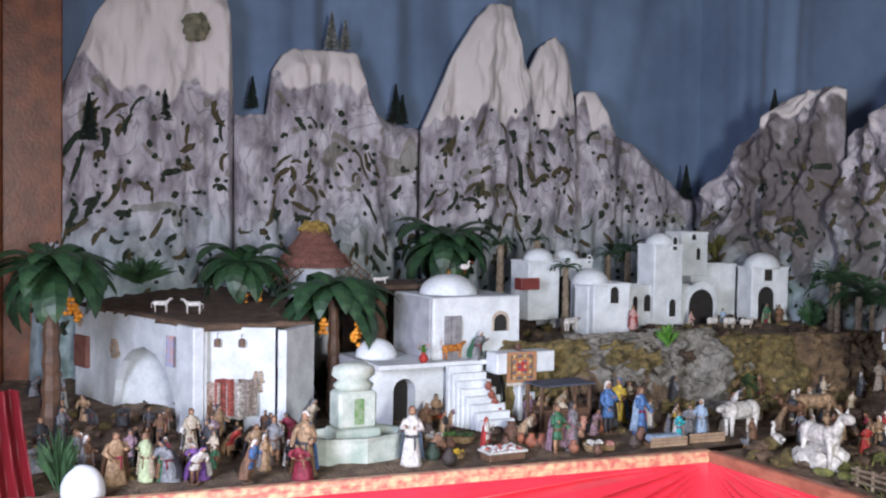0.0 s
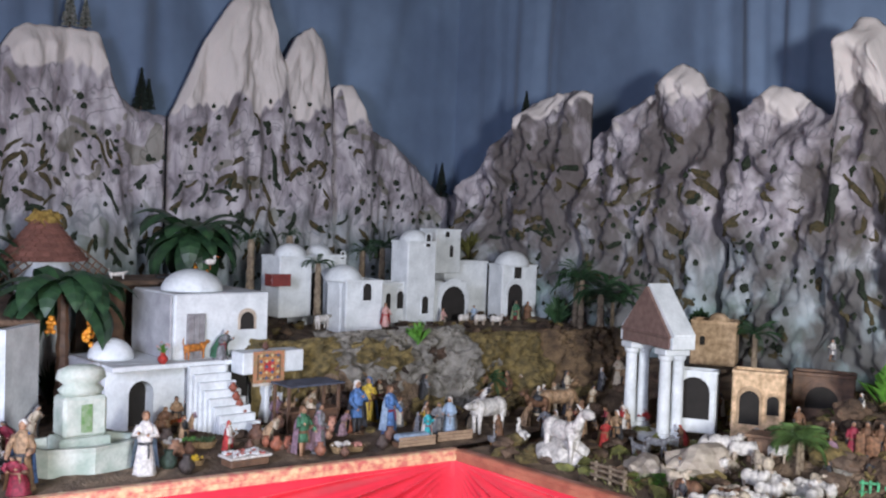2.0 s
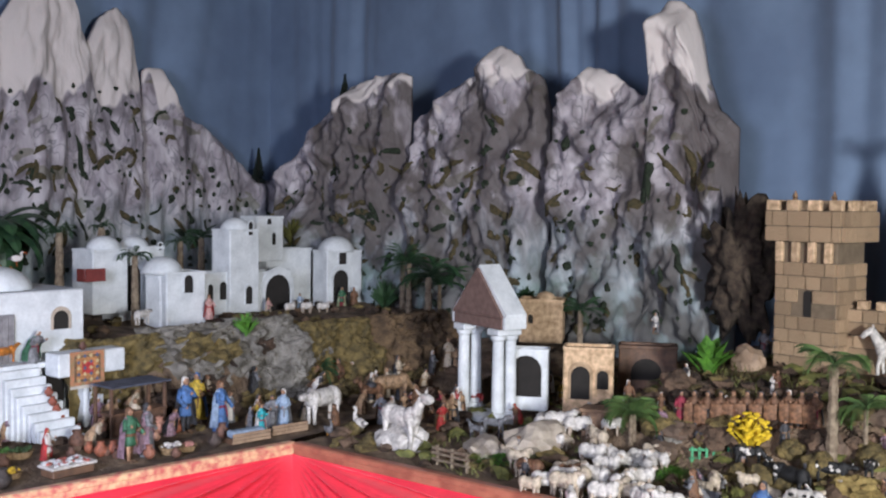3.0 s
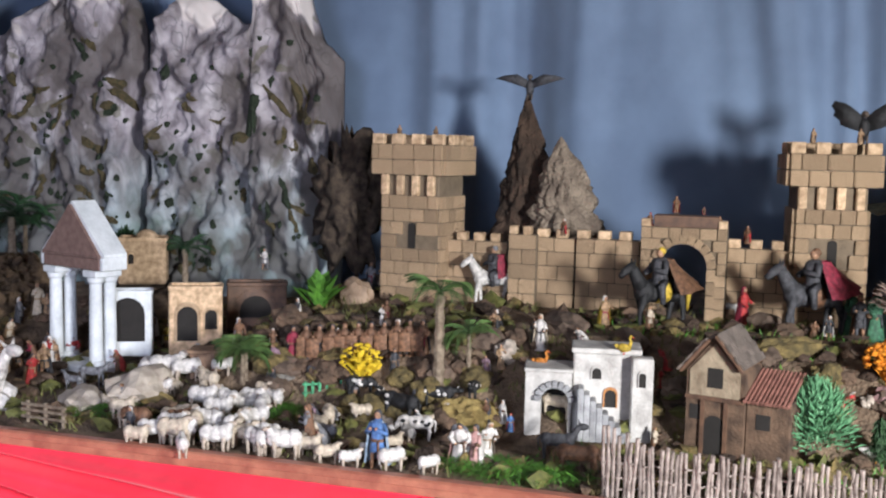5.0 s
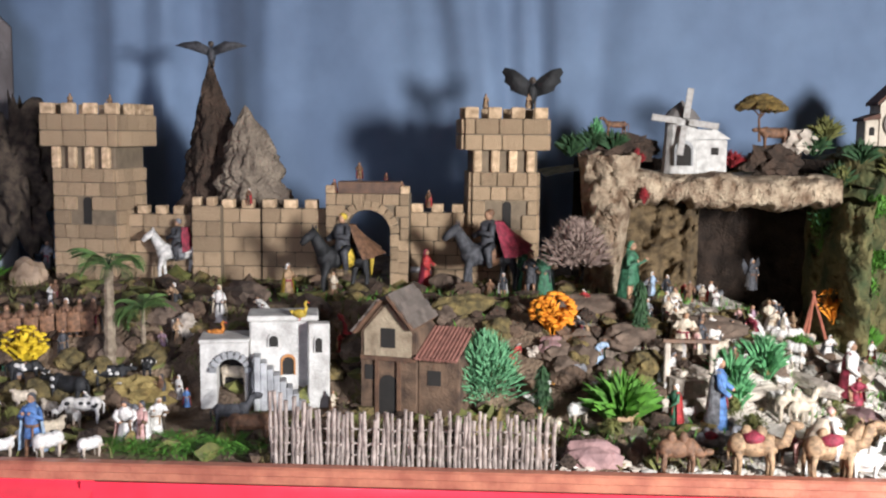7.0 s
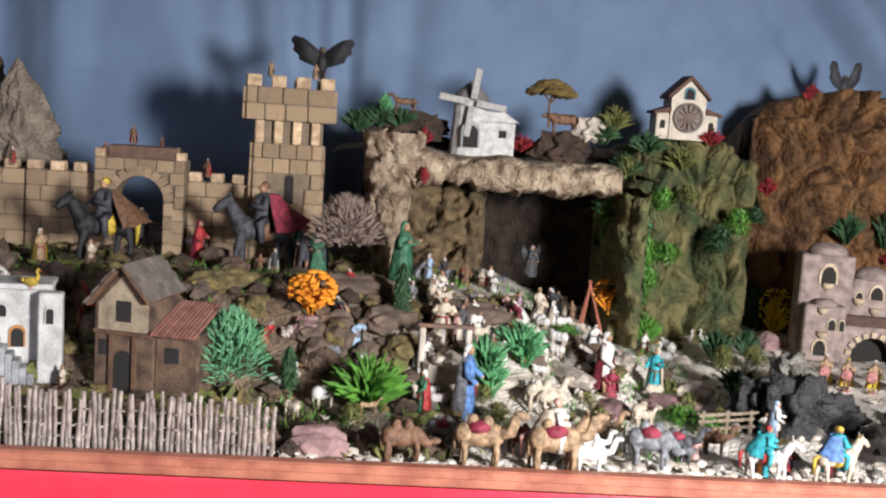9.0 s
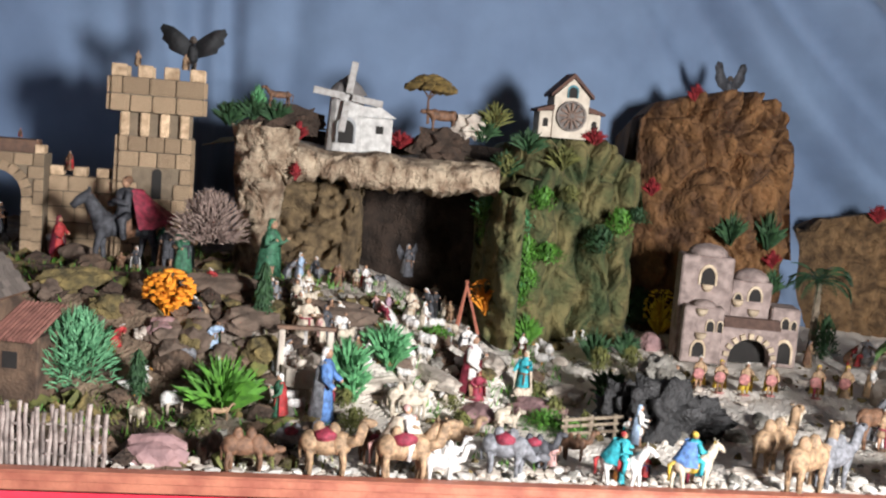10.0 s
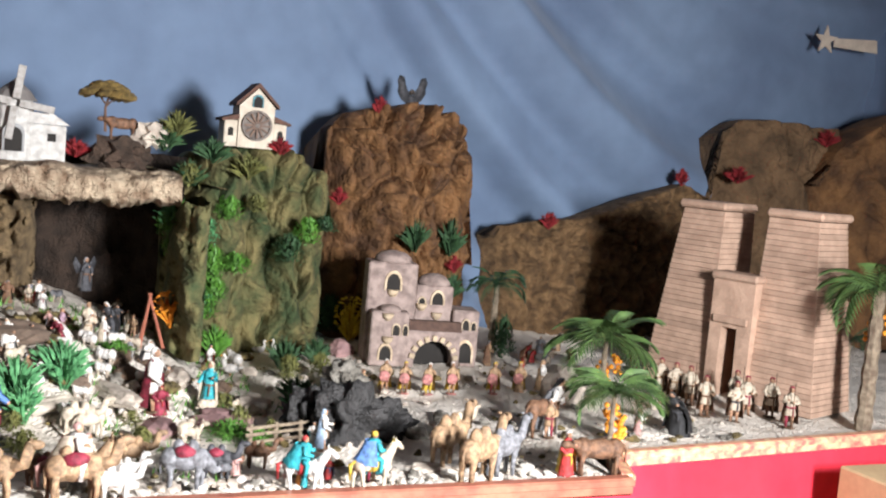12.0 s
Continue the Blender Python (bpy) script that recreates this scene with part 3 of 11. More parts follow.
def rock(name, x, y, z, r, scale, material, label, rough=0.45, freq=1.6, sub=4, turn=0.0, cat="rock"):
    """A rugged lump, z its foot."""
    ob = link(name, ball(B(), (0, 0, 0), r, sub, 0, scale, rough, freq, pose(0, 0, 0, 0, 0, turn)), material, smooth=sub > 3)
    ob.location = (x, y, z + r * scale[2] * 0.55)
    return tagged(ob, label, cat)


def white_house(x, y, z, w, d, h, turn, label, door=None, windows=(), domes=(), parapet=True, material=None, extra=None):
    t = thing("model_house", pose(x, y, z, 0, 0, turn), label, "model house", "white village houses")
    M = material or PLASTER
    bm = box(B(), -w / 2, w / 2, 0, d, -0.04, h, 0.004)
    part("wall", bm, M, t)
    if parapet:
        bm = B()
        for a in ((-w / 2, w / 2, -0.002, 0.006), (-w / 2, w / 2, d - 0.006, d + 0.002), (-w / 2 - 0.002, -w / 2 + 0.006, 0.0061, d - 0.0061), (w / 2 - 0.006, w / 2 + 0.002, 0.0061, d - 0.0061)):
            box(bm, *a, h - 0.003, h + 0.007, 0.0015)
        part("parapet", bm, M, t)
    I = Matrix()
    if door:
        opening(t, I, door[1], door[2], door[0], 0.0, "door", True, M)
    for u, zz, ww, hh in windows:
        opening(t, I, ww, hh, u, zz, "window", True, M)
    for u, v, r in domes:
        part("dome", dome(B(), (u, v, h), r, r * 0.85), M, t, smooth=True)
    return t


# ---- left court house with an earth roof ----
HA, HC, HD, HE = (0.546, 3.536), (0.743, 2.774), (0.939, 2.63), (1.06, 2.743)
HB1, HB2 = (HA[0] + 0.55, HA[1] + 0.45), (HE[0] + 0.1, HE[1] + 0.5)
court = thing("model_house", Matrix(), "white plaster court house with flat brown earth roof", "model house")


def wall_between(parent, p, q, z0, z1, th, material, name="wall", notch=None):
    d = Vector((q[0] - p[0], q[1] - p[1]))
    m = pose(p[0], p[1], z0, 0, 0, math.degrees(math.atan2(d.y, d.x)))
    L, h = d.length, z1 - z0
    pts = [(0, 0), (0, h), (L, h), (L, 0)]
    if notch:
        pts += [(u, z) for u, z in notch(L)]
    part(name, profile(B(), pts, 0, th, m), material, parent)
    return m, L


m1, L1 = wall_between(court, HA, HC, 0.775, 1.075, 0.025, PLASTER, notch=lambda L: arch(L * 0.50, 0.215, L * 0.60, 0.0))
NL = L1 * 0.60
part("niche", sheet(B(), 24, 20, lambda a, b: (-L1 * 0.255 * math.cos(math.pi * a) * (1 if b < 0.5 else math.cos((b - 0.5) * math.pi * 0.98)), L1 * 0.16 * math.sin(math.pi * a) * (1 if b < 0.5 else math.cos((b - 0.5) * math.pi * 0.98)), 0.22 * b if b < 0.5 else 0.11 + 0.115 * math.sin((b - 0.5) * math.pi))), PLASTER, court, smooth=True).matrix_local = m1 @ pose(NL, 0.0252, 0)
m2, L2 = wall_between(court, (HC[0], HC[1] + 0.05), (HD[0], HD[1] + 0.09), 0.775, 1.072, 0.02, PLASTER, notch=lambda L: [(L * 0.62, 0), (L * 0.62, 0.13), (L * 0.3, 0.13), (L * 0.3, 0)])
m3, L3 = wall_between(court, HD, HE, 0.775, 1.075, 0.025, PLASTER)
wall_between(court, HE, HB2, 0.775, 1.075, 0.02, PLASTER)
part("post", box(B(), -0.016, 0.016, -0.004, 0.10, 0, 0.3, 0.003), PLASTER, court).matrix_local = pose(HC[0], HC[1], 0.775, 0, 0, 12)
# black sheet for the shade at the back of the stall bay
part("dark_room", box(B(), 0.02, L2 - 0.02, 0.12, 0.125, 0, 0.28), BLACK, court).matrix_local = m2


def roof_sheet():
    c = [HA, HE, HB2, HB1]
    bm = B()

    def fn(u, v):
        a = Vector(HA) .lerp(Vector(HC), min(u * 2, 1)) if u < 0.5 else Vector(HC).lerp(Vector(HE), u * 2 - 1)
        b = Vector(HB1).lerp(Vector(HB2), u)
        p = a.lerp(b, v)
        return (p.x, p.y, 1.082 + 0.010 * noise.noise(Vector((p.x * 25, p.y * 25, 1))) + 0.02 * v)
    return sheet(bm, 40, 20, fn)


ro = part("roof", roof_sheet(), EARTH, court, "rough brown earth roof", smooth=True)
ro.modifiers.new("thick", "SOLIDIFY").thickness = 0.016
BRICKM = mat("bare_brick", (0.30, 0.22, 0.13), (0.18, 0.12, 0.07), 60, 0.9, 0.6, vary=0.25)


def brick_patch(parent, m, cx, cz, w, h, seed):
    """Bare bricks showing through plaster."""
    rnd = random.Random(seed)
    n = max(3, round(h / 0.009))
    for r in range(n):
        k = 1 - abs((r + 0.5) / n - 0.5) * 0.9
        x, half = -w / 2 * k, w / 2 * k
        while x < half:
            b = rnd.uniform(0.012, 0.02)
            ob = new("brick", BLOCK)
            ob.parent = parent
            ob.matrix_local = m @ pose(cx + x + b / 2, -0.001, cz - h / 2 + (r + 0.5) * h / n) @ Matrix.Diagonal((b - 0.002, 0.005, h / n - 0.002, 1))
            x += b


brick_patch(court, m1, L1 * 0.04, 0.26, 0.04, 0.05, 1)
brick_patch(court, m1, L1 * 0.36, 0.19, 0.06, 0.06, 2)
brick_patch(court, m1, L1 * 0.95, 0.17, 0.045, 0.03, 3)
brick_patch(court, m2, L2 * 0.78, 0.15, 0.03, 0.06, 4)
brick_patch(court, m2, L2 * 0.03, 0.17, 0.03, 0.03, 5)
sh = part("shutter", box(B(), 0, 0.09, -0.016, -0.001, 0, 0.10, 0.002, m1 @ pose(L1 * 0.03, 0, 0.11)), mat("clay_red_wood", (0.24, 0.10, 0.07), (0.15, 0.06, 0.045), 40, 0.7, 0.4), court, "reddish wooden window box")
for k in (0.3, 0.6):
    lamp = part("lantern", box(B(), -0.008, 0.008, -0.02, -0.004, 0, 0.022, 0.002), WOOD, court, "small dark iron lantern")
    lamp.matrix_local = m2 @ pose(L2 * k, 0, 0.245)
    part("hook", tube(B(), [(0, -0.012, 0.022), (0, -0.012, 0.035), (0, 0.0, 0.036)], [0.0012] * 3, 5), WOOD, lamp)
cl = tagged(link("hanging_cloth", sheet(B(), 14, 10, lambda u, v: (0.045 * u, -0.006 - 0.006 * math.sin(u * 14), -0.085 * v)), [mat("striped_cloth", (0.45, 0.26, 0.22), (0.28, 0.33, 0.50), 45, 0.9, 0.3)]), "faded red and blue cloth hanging on the white wall", "cloth")
cl.matrix_world = m1 @ pose(L1 * 0.80, -0.002, 0.265)
for k, (u, c) in enumerate(((0.22, (0.55, 0.42, 0.36)), (0.38, (0.4, 0.1, 0.08)), (0.52, (0.6, 0.55, 0.5)), (0.66, (0.35, 0.28, 0.24)))):
    cc = tagged(link("hanging_cloth", sheet(B(), 10, 8, lambda a, v: (0.05 * a, -0.010 - 0.008 * math.sin(a * 9 + k), -0.10 * v)), mat("patterned_textile_%s" % "abcd"[k], c, tuple(x * 0.35 for x in c), 130, 0.9, 0.3)), "patterned textile hanging at the market stall", "cloth", "stall textiles")
    cc.matrix_world = m2 @ pose(L2 * u - 0.02, -0.012, 0.15 + 0.01 * (k % 2))

# ---- white house with dome, steps and balcony ----
FY = 2.66
DX0, DX1 = 1.391, 1.683
DZ = 1.147
FZ = 0.968
dh = thing("model_house", pose(DX0, FY, 0.79), "two-storey white house with dome and outside steps", "model house")
W = DX1 - DX0
H1, H2 = FZ - 0.79, DZ - 0.79
part("upper_storey", box(B(), 0, W, 0, 0.26, H1, H2, 0.004), PLASTER, dh)
# thin plate, greyer than the front, over the left side face
part("side_cladding", box(B(), -0.008, -0.001, 0.01, 0.25, H1, H2 - 0.004, 0.002), GREYPL, dh, "grey upper side wall")
part("dome", dome(B(), (W * 0.40, 0.13, H2 - 0.002), 0.088, 0.062, 28), PLASTER, dh, smooth=True)
part("lower_storey", profile(B(), [(-0.19, 0), (-0.19, H1), (W, H1), (W, 0), *arch(0.07, 0.13, -0.09, 0)], 0.0, 0.24), PLASTER, dh)
# thin black sheet, stands for shade behind the lower arch
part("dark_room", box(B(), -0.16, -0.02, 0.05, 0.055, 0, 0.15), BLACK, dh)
part("side_wall", box(B(), -0.215, -0.192, 0.02, 0.24, 0, H1 + 0.005, 0.004), GREYPL, dh, "grey lower side wall")
part("terrace", box(B(), -0.192, W + 0.03, -0.05, -0.001, H1 - 0.014, H1, 0.002), PLASTER, dh)
part("small_dome", dome(B(), (-0.125, 0.12, H1), 0.062, 0.055, 24), PLASTER, dh, smooth=True)
GREYW = mat("grey_boards", (0.30, 0.29, 0.30), (0.19, 0.18, 0.19), 50, 0.8, 0.4)
dr = part("door", box(B(), 0, 0.055, -0.006, 0.002, H1, H1 + 0.125, 0.0015), GREYW, dh, "grey plank door")
dr.matrix_local = pose(0.035, 0, 0)
for k in range(3):
    part("plank", box(B(), 0.003 + 0.017 * k, 0.018 + 0.017 * k, -0.0085, -0.0062, H1 + 0.004, H1 + 0.12), GREYW, dr)
opening(dh, Matrix(), 0.045, 0.05, W * 0.76, H1 + 0.075, "window", True, mat("tan_frame", (0.5, 0.42, 0.34), None, 50, 0.8, 0.3))
NS = 9
for k in range(NS):
    zt = H1 * (1 - (k + 0.5) / NS)
    sp = part("step", box(B(), 0.015 + 0.006 * k, 0.125 + 0.006 * k, -0.05 - 0.0165 * (k + 1), -0.05 - 0.0165 * k, 0, zt, 0.002), PLASTER, dh)
part("balcony", box(B(), W * 0.5, W + 0.05, -0.115, -0.051, H1 - 0.035, H1 + 0.025, 0.003), PLASTER, dh)
part("balcony_post", box(B(), W * 0.78, W * 0.98, -0.10, -0.06, 0, H1 - 0.035, 0.003), PLASTER, dh)
# shade under the balcony, as a black sheet on the wall
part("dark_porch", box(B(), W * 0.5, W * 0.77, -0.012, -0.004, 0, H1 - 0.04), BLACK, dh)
RUG = mat("woven_rug", (0.50, 0.20, 0.11), (0.28, 0.20, 0.10), 70, 0.95, 0.3)
rug = tagged(new("rug"), "orange and red patterned woven rug hung over the balcony", "rug")
rug.location = (DX0 + W * 0.60, FY - 0.1185, FZ + 0.028)
part("field", box(B(), 0, 0.10, -0.002, 0, -0.088, 0.0, 0.0008), RUG, rug)
for k, (a, c, z0, z1, col) in enumerate(((0.012, 0.088, -0.078, -0.01, (0.22, 0.14, 0.08)), (0.018, 0.082, -0.072, -0.016, (0.55, 0.25, 0.10)), (0.034, 0.066, -0.058, -0.028, (0.5, 0.05, 0.05)))):
    part("border", box(B(), a, c, -0.0024 - 0.0006 * k, -0.0021 - 0.0006 * k + 0.0005, z0, z1), mat("rug_%s" % "abc"[k], col, tuple(x * 0.5 for x in col), 160, 0.95, 0.2), rug)
for a in range(4):
    for c in range(5):
        part("motif", box(B(), -0.004, 0.004, -0.0046, -0.0042, -0.004, 0.004, 0, pose(0.023 + 0.018 * a, 0, -0.012 - 0.0155 * c, 0, 45, 0)), mat("rug_motif_%s" % "ab"[(a + c) % 2], ((0.62, 0.48, 0.25), (0.10, 0.12, 0.20))[(a + c) % 2]), rug)
part("fringe", box(B(), 0, 0.10, -0.0015, -0.0005, -0.096, -0.088), mat("rug_fringe", (0.6, 0.55, 0.48)), rug)

# fountain
fx, fy = 1.017, 2.336
ft = thing("fountain", pose(fx, fy + 0.02, 0.79) @ Matrix.Scale(1.14, 4), "weathered pale stone fountain with stepped basin", "fountain")
FST = mat("fountain_stone", (0.55, 0.58, 0.52), (0.33, 0.40, 0.34), 25, 0.85, 0.5)
bm = B()
lathe(bm, [(0.118, 0), (0.118, 0.045), (0.124, 0.055), (0.108, 0.055), (0.104, 0.02), (0.01, 0.018)], 8, (0, 0, 0), 0, 0.62)
part("basin", bm, FST, ft)
part("pedestal", box(B(), -0.052, 0.052, -0.03, 0.04, 0.018, 0.065, 0.004), FST, ft)
part("pillar", box(B(), -0.044, 0.044, -0.024, 0.036, 0.065, 0.145, 0.006), FST, ft)
bm = B()
lathe(bm, [(0.040, 0.0), (0.046, 0.012), (0.034, 0.022), (0.050, 0.034), (0.046, 0.05), (0.026, 0.058), (0.012, 0.060)], 16, (0, 0.006, 0.145), 0, 0.7)
part("cap", bm, FST, ft, smooth=True)
part("algae_stain", box(B(), -0.01, 0.012, -0.0256, -0.0246, 0.075, 0.13), mat("algae", (0.10, 0.22, 0.06), (0.3, 0.36, 0.25), 60, 0.8, 0.2), ft)

# ---- hill village ----
white_house(2.0265, 3.05, 1.061, 0.129, 0.12, 0.160, 0, "white flat-roofed house with domes and a red balcony", None, (), ((0.013, 0.06, 0.056), ), True)
white_house(2.1795, 3.1, 1.02, 0.179, 0.1, 0.203, 0, "white house with dark arched doorway and dome", (-0.04, 0.064, 0.152), ((0.07, 0.196, 0.015, 0.025), ), ((0.001, 0.05, 0.049), ), True)
white_house(2.1755, 2.86, 0.996, 0.143, 0.13, 0.156, -6, "white domed house with arched windows on the bank", None, ((0.007, 0.095, 0.033, 0.057), ), ((-0.048, 0.065, 0.064), ), True)
white_house(2.124, 2.9, 1, 0.038, 0.08, 0.141, 0, "narrow white side house with dark doorway", (0, 0.028, 0.095), (), (), True)
white_house(2.399, 2.98, 0.999, 0.118, 0.08, 0.134, 0, "low grey-white house with small windows", None, ((-0.033, 0.046, 0.023, 0.056), (0.021, 0.046, 0.031, 0.062), ), (), True)
white_house(2.5015, 2.96, 0.999, 0.131, 0.1, 0.281, 0, "tall white tower house with dome", None, ((0.018, 0.026, 0.031, 0.063), (0.024, 0.267, 0.021, 0.047), ), ((0, 0.05, 0.055), ), True)
white_house(2.765, 3.12, 1.197, 0.128, 0.1, 0.124, 0, "white upper house behind the tower", None, ((-0.01, 0.1, 0.023, 0.023), (0.013, 0.023, 0.02, 0.046), ), (), True)
white_house(2.671, 2.99, 0.982, 0.156, 0.08, 0.145, 0, "white house with a wide dark arch", (0.01, 0.12, 0.137), (), (), True)
white_house(2.8905, 3.15, 0.963, 0.211, 0.08, 0.232, -8, "plain white long house", None, (), (), True)
white_house(3.021, 2.98, 0.974, 0.166, 0.1, 0.216, -10, "white house with dome and battlements", (-0.021, 0.071, 0.148), ((-0.012, 0.169, 0.036, 0.059), ), ((-0.006, 0.05, 0.071), ), True)
white_house(3.2255, 3.02, 0.964, 0.159, 0.08, 0.128, -10, "low white house with an arched window", None, ((-0.02, 0.062, 0.044, 0.056), ), (), True)
white_house(2.5, 1.772, 0.851, 0.122, 0.06, 0.127, -62, "white arched gateway with dark opening", (0.001, 0.086, 0.116), (), (), True, PLASTER)
white_house(2.8, 1.924, 0.996, 0.136, 0.1, 0.090, -62, "brown stone house with small white dome", None, ((-0.031, 0.021, 0.016, 0.029), ), ((0.01, 0.05, 0.033), ), True, STONE)
white_house(2.5, 1.5725, 0.868, 0.133, 0.08, 0.133, -62, "tan stone house with arched doors", (-0.02, 0.051, 0.089), ((0.039, 0.029, 0.031, 0.051), ), (), True, STONE)
white_house(2.75, 1.5275, 0.894, 0.163, 0.08, 0.090, -62, "dark wooden stall with reddish roof", (-0.004, 0.086, 0.062), (), (), True, WOOD)

# dark shed and thatched hut behind
sx0, sy0, sz0 = 1.322, 2.95, 0.998
shed = thing("wooden_shed", pose(sx0, 2.95, 0.79), "dark brown open wooden shed with flat roof", "shed")
part("back_wall", box(B(), 0.0, 0.25, 0.16, 0.18, 0, 0.36), WOOD, shed)
part("side_wall", box(B(), -0.015, -0.001, 0, 0.18, 0, 0.36), WOOD, shed)
part("roof", box(B(), -0.03, 0.29, -0.03, 0.20, 0.361, 0.376, 0.003), EARTH, shed)
hx, hy, hz = 1.288, 3.35, 1.165
hut = thing("mill_hut", pose(hx, hy, hz), "round white mill hut with conical brown tile roof topped with straw", "hut")
part("wall", lathe(B(), [(0.085, -0.45), (0.085, 0.06)], 20), PLASTER, hut, smooth=True)
for r in range(9):
    rr0, z0 = 0.125 * (1 - r / 11.5), 0.045 + 0.0135 * r
    n = max(8, int(2 * math.pi * rr0 / 0.022))
    for k in range(n):
        a = 360 * (k + 0.5 * (r % 2)) / n
        if math.sin(radians(a)) > 0.55:
            continue
        ob = new("roof_tile", BLOCK)
        ob.data = BLOCK
        ob.parent = hut
        ob.matrix_local = pose(0, 0, 0, 0, 0, a) @ pose(rr0, 0, z0, 0, 42, 0) @ Matrix.Diagonal((0.022, 2 * math.pi * rr0 / n - 0.002, 0.005, 1))
        ob.material_slots[0].link = "OBJECT"
        ob.material_slots[0].material = TILE
part("roof_core", lathe(B(), [(0.126, 0.036), (0.03, 0.155), (0.004, 0.17)], 24), TILE, hut)
part("straw_cap", ball(B(), (0, 0, 0.160), 0.045, 3, 0, (1, 1, 0.7), 0.5, 3), mat("straw", (0.40, 0.27, 0.07), (0.25, 0.16, 0.04), 80, 0.95, 0.8), hut)
for s in (-1, 1):
    lat = part("lattice_vane", B(), WOOD, hut)
    bm = B()
    for k in range(4):
        box(bm, -0.06, 0.06, -0.002, 0.002, -0.03 + 0.02 * k - 0.002, -0.03 + 0.02 * k + 0.002)
    for k in range(6):
        box(bm, -0.06 + 0.024 * k - 0.002, -0.06 + 0.024 * k + 0.002, -0.0045, -0.0021, -0.033, 0.033)
    bm.to_mesh(lat.data)
    bm.free()
    lat.matrix_local = pose(s * 0.115, -0.06, 0.02, 0, s * 38, 0)

# ---- cliff below the village ----
def bank(name, x0, x1, material, label, seed, f=14.0, lift=0.0):
    """A rugged stretch of the bank below the village, from the market floor up to the shelf."""
    def fn(u, v):
        x = x0 + (x1 - x0) * u
        edge = min(1, min(u, 1 - u) * 7)
        line = 2.56 - 0.17 * (x - 1.6)
        p = Vector((x, line + 0.10 * v ** 1.6 + 0.05 * (1 - edge), 0.775 + (0.235 + lift) * math.sin(v * 1.57)))
        n = noise.fractal(p * f + Vector((seed, 0, 0)), 0.6, 2.1, 7)
        m = noise.fractal(p * 5 + Vector((0, seed, 0)), 0.8, 2.0, 4)
        return p + Vector((0.2, -1, 0.35)) * (0.030 * n + 0.035 * m) * (0.4 + 0.6 * edge)
    ob = link(name, sheet(B(), int((x1 - x0) * 260), 70, fn), material, smooth=True)
    return tagged(ob, label, "rock")


bank("moss_cliff", 1.60, 1.90, MOSS, "brown mossy bank below the white village", 3)
bank("grey_cliff", 1.84, 2.16, GREYROCK, "grey cork rock face below the white village", 5, 18, 0.02)
bank("grey_cliff", 2.12, 2.34, mat("pale_cork_rock", (0.30, 0.28, 0.25), (0.10, 0.09, 0.075), 30, 0.9, 0.9, dist=0.012, detail=8), "pale grey cork rock face below the village", 8, 18, 0.025)
bank("moss_cliff", 2.30, 2.66, MOSS, "yellow-brown mossy bank below the white village", 11)
bank("moss_cliff", 2.60, 3.00, mat("brown_bank", (0.20, 0.13, 0.07), (0.07, 0.045, 0.028), 35, 0.95, 0.9, dist=0.012), "dark brown bank below the white village", 14)
rock("tan_boulder", 2.718, 2.463, 0.823, 0.075, (0.75, 0.7, 1.2), mat("tan_boulder", (0.36, 0.27, 0.19), (0.2, 0.14, 0.1), 25, 0.9, 0.6), "smooth tan boulder on the slope", 0.25, 1.5)
for k in range(26):
    u = k / 25
    rx, ry = 1.75 + 1.2 * u + 0.05 * math.sin(k * 7.0), 2.52 + 0.05 * math.sin(k * 3.7) - 0.12 * u
    rock("moss_clump", rx, ry, ground_height(rx, ry), 0.028 + 0.018 * ((k * 37) % 10) / 10, (1.3, 1, 0.8), (MOSS, DARKCORK, GREYROCK, MOSS)[k % 4], "rough clump of dried moss on the bank", 0.6, 2.2, 3, cat="moss")

# ---- temple front ----
temple = thing("temple_porch", pose(2.46, 1.88, ground_height(2.46, 1.88), 0, 0, -108), "white columned temple porch with brown gable and white roof", "temple")
TW, TD, TH = 0.115, 0.034, 0.225
GABLE = mat("brown_pediment", (0.21, 0.13, 0.11), (0.15, 0.09, 0.075), 60, 0.85, 0.3)
part("step", box(B(), -TW - 0.02, TW + 0.02, -TD - 0.02, TD + 0.02, -0.01, 0.012, 0.003), PLASTER, temple)
for cu in (-0.083, 0.083):
    for cv in (-0.02, 0.022):
        part("column", lathe(B(), [(0.021, 0), (0.021, 0.010), (0.0175, 0.013), (0.0155, TH - 0.016), (0.020, TH - 0.010), (0.022, TH)], 24, (cu, cv, 0.012), 0, 1, 0.06, 12), PLASTER, temple, "white fluted column")
    part("capital", box(B(), cu - 0.028, cu + 0.028, -TD - 0.006, TD + 0.006, TH + 0.0125, TH + 0.030, 0.003), PLASTER, temple)
part("entablature", box(B(), -TW, TW, -TD, TD, TH + 0.0305, TH + 0.060, 0.002), GABLE, temple)
part("moulding", box(B(), -TW - 0.004, TW + 0.004, -TD - 0.004, TD + 0.004, TH + 0.0605, TH + 0.067, 0.002), GABLE, temple)
part("pediment", profile(B(), [(-TW, 0), (TW, 0), (0, 0.126)], -TD - 0.003, TD - 0.004, pose(0, 0, TH + 0.0675)), GABLE, temple)
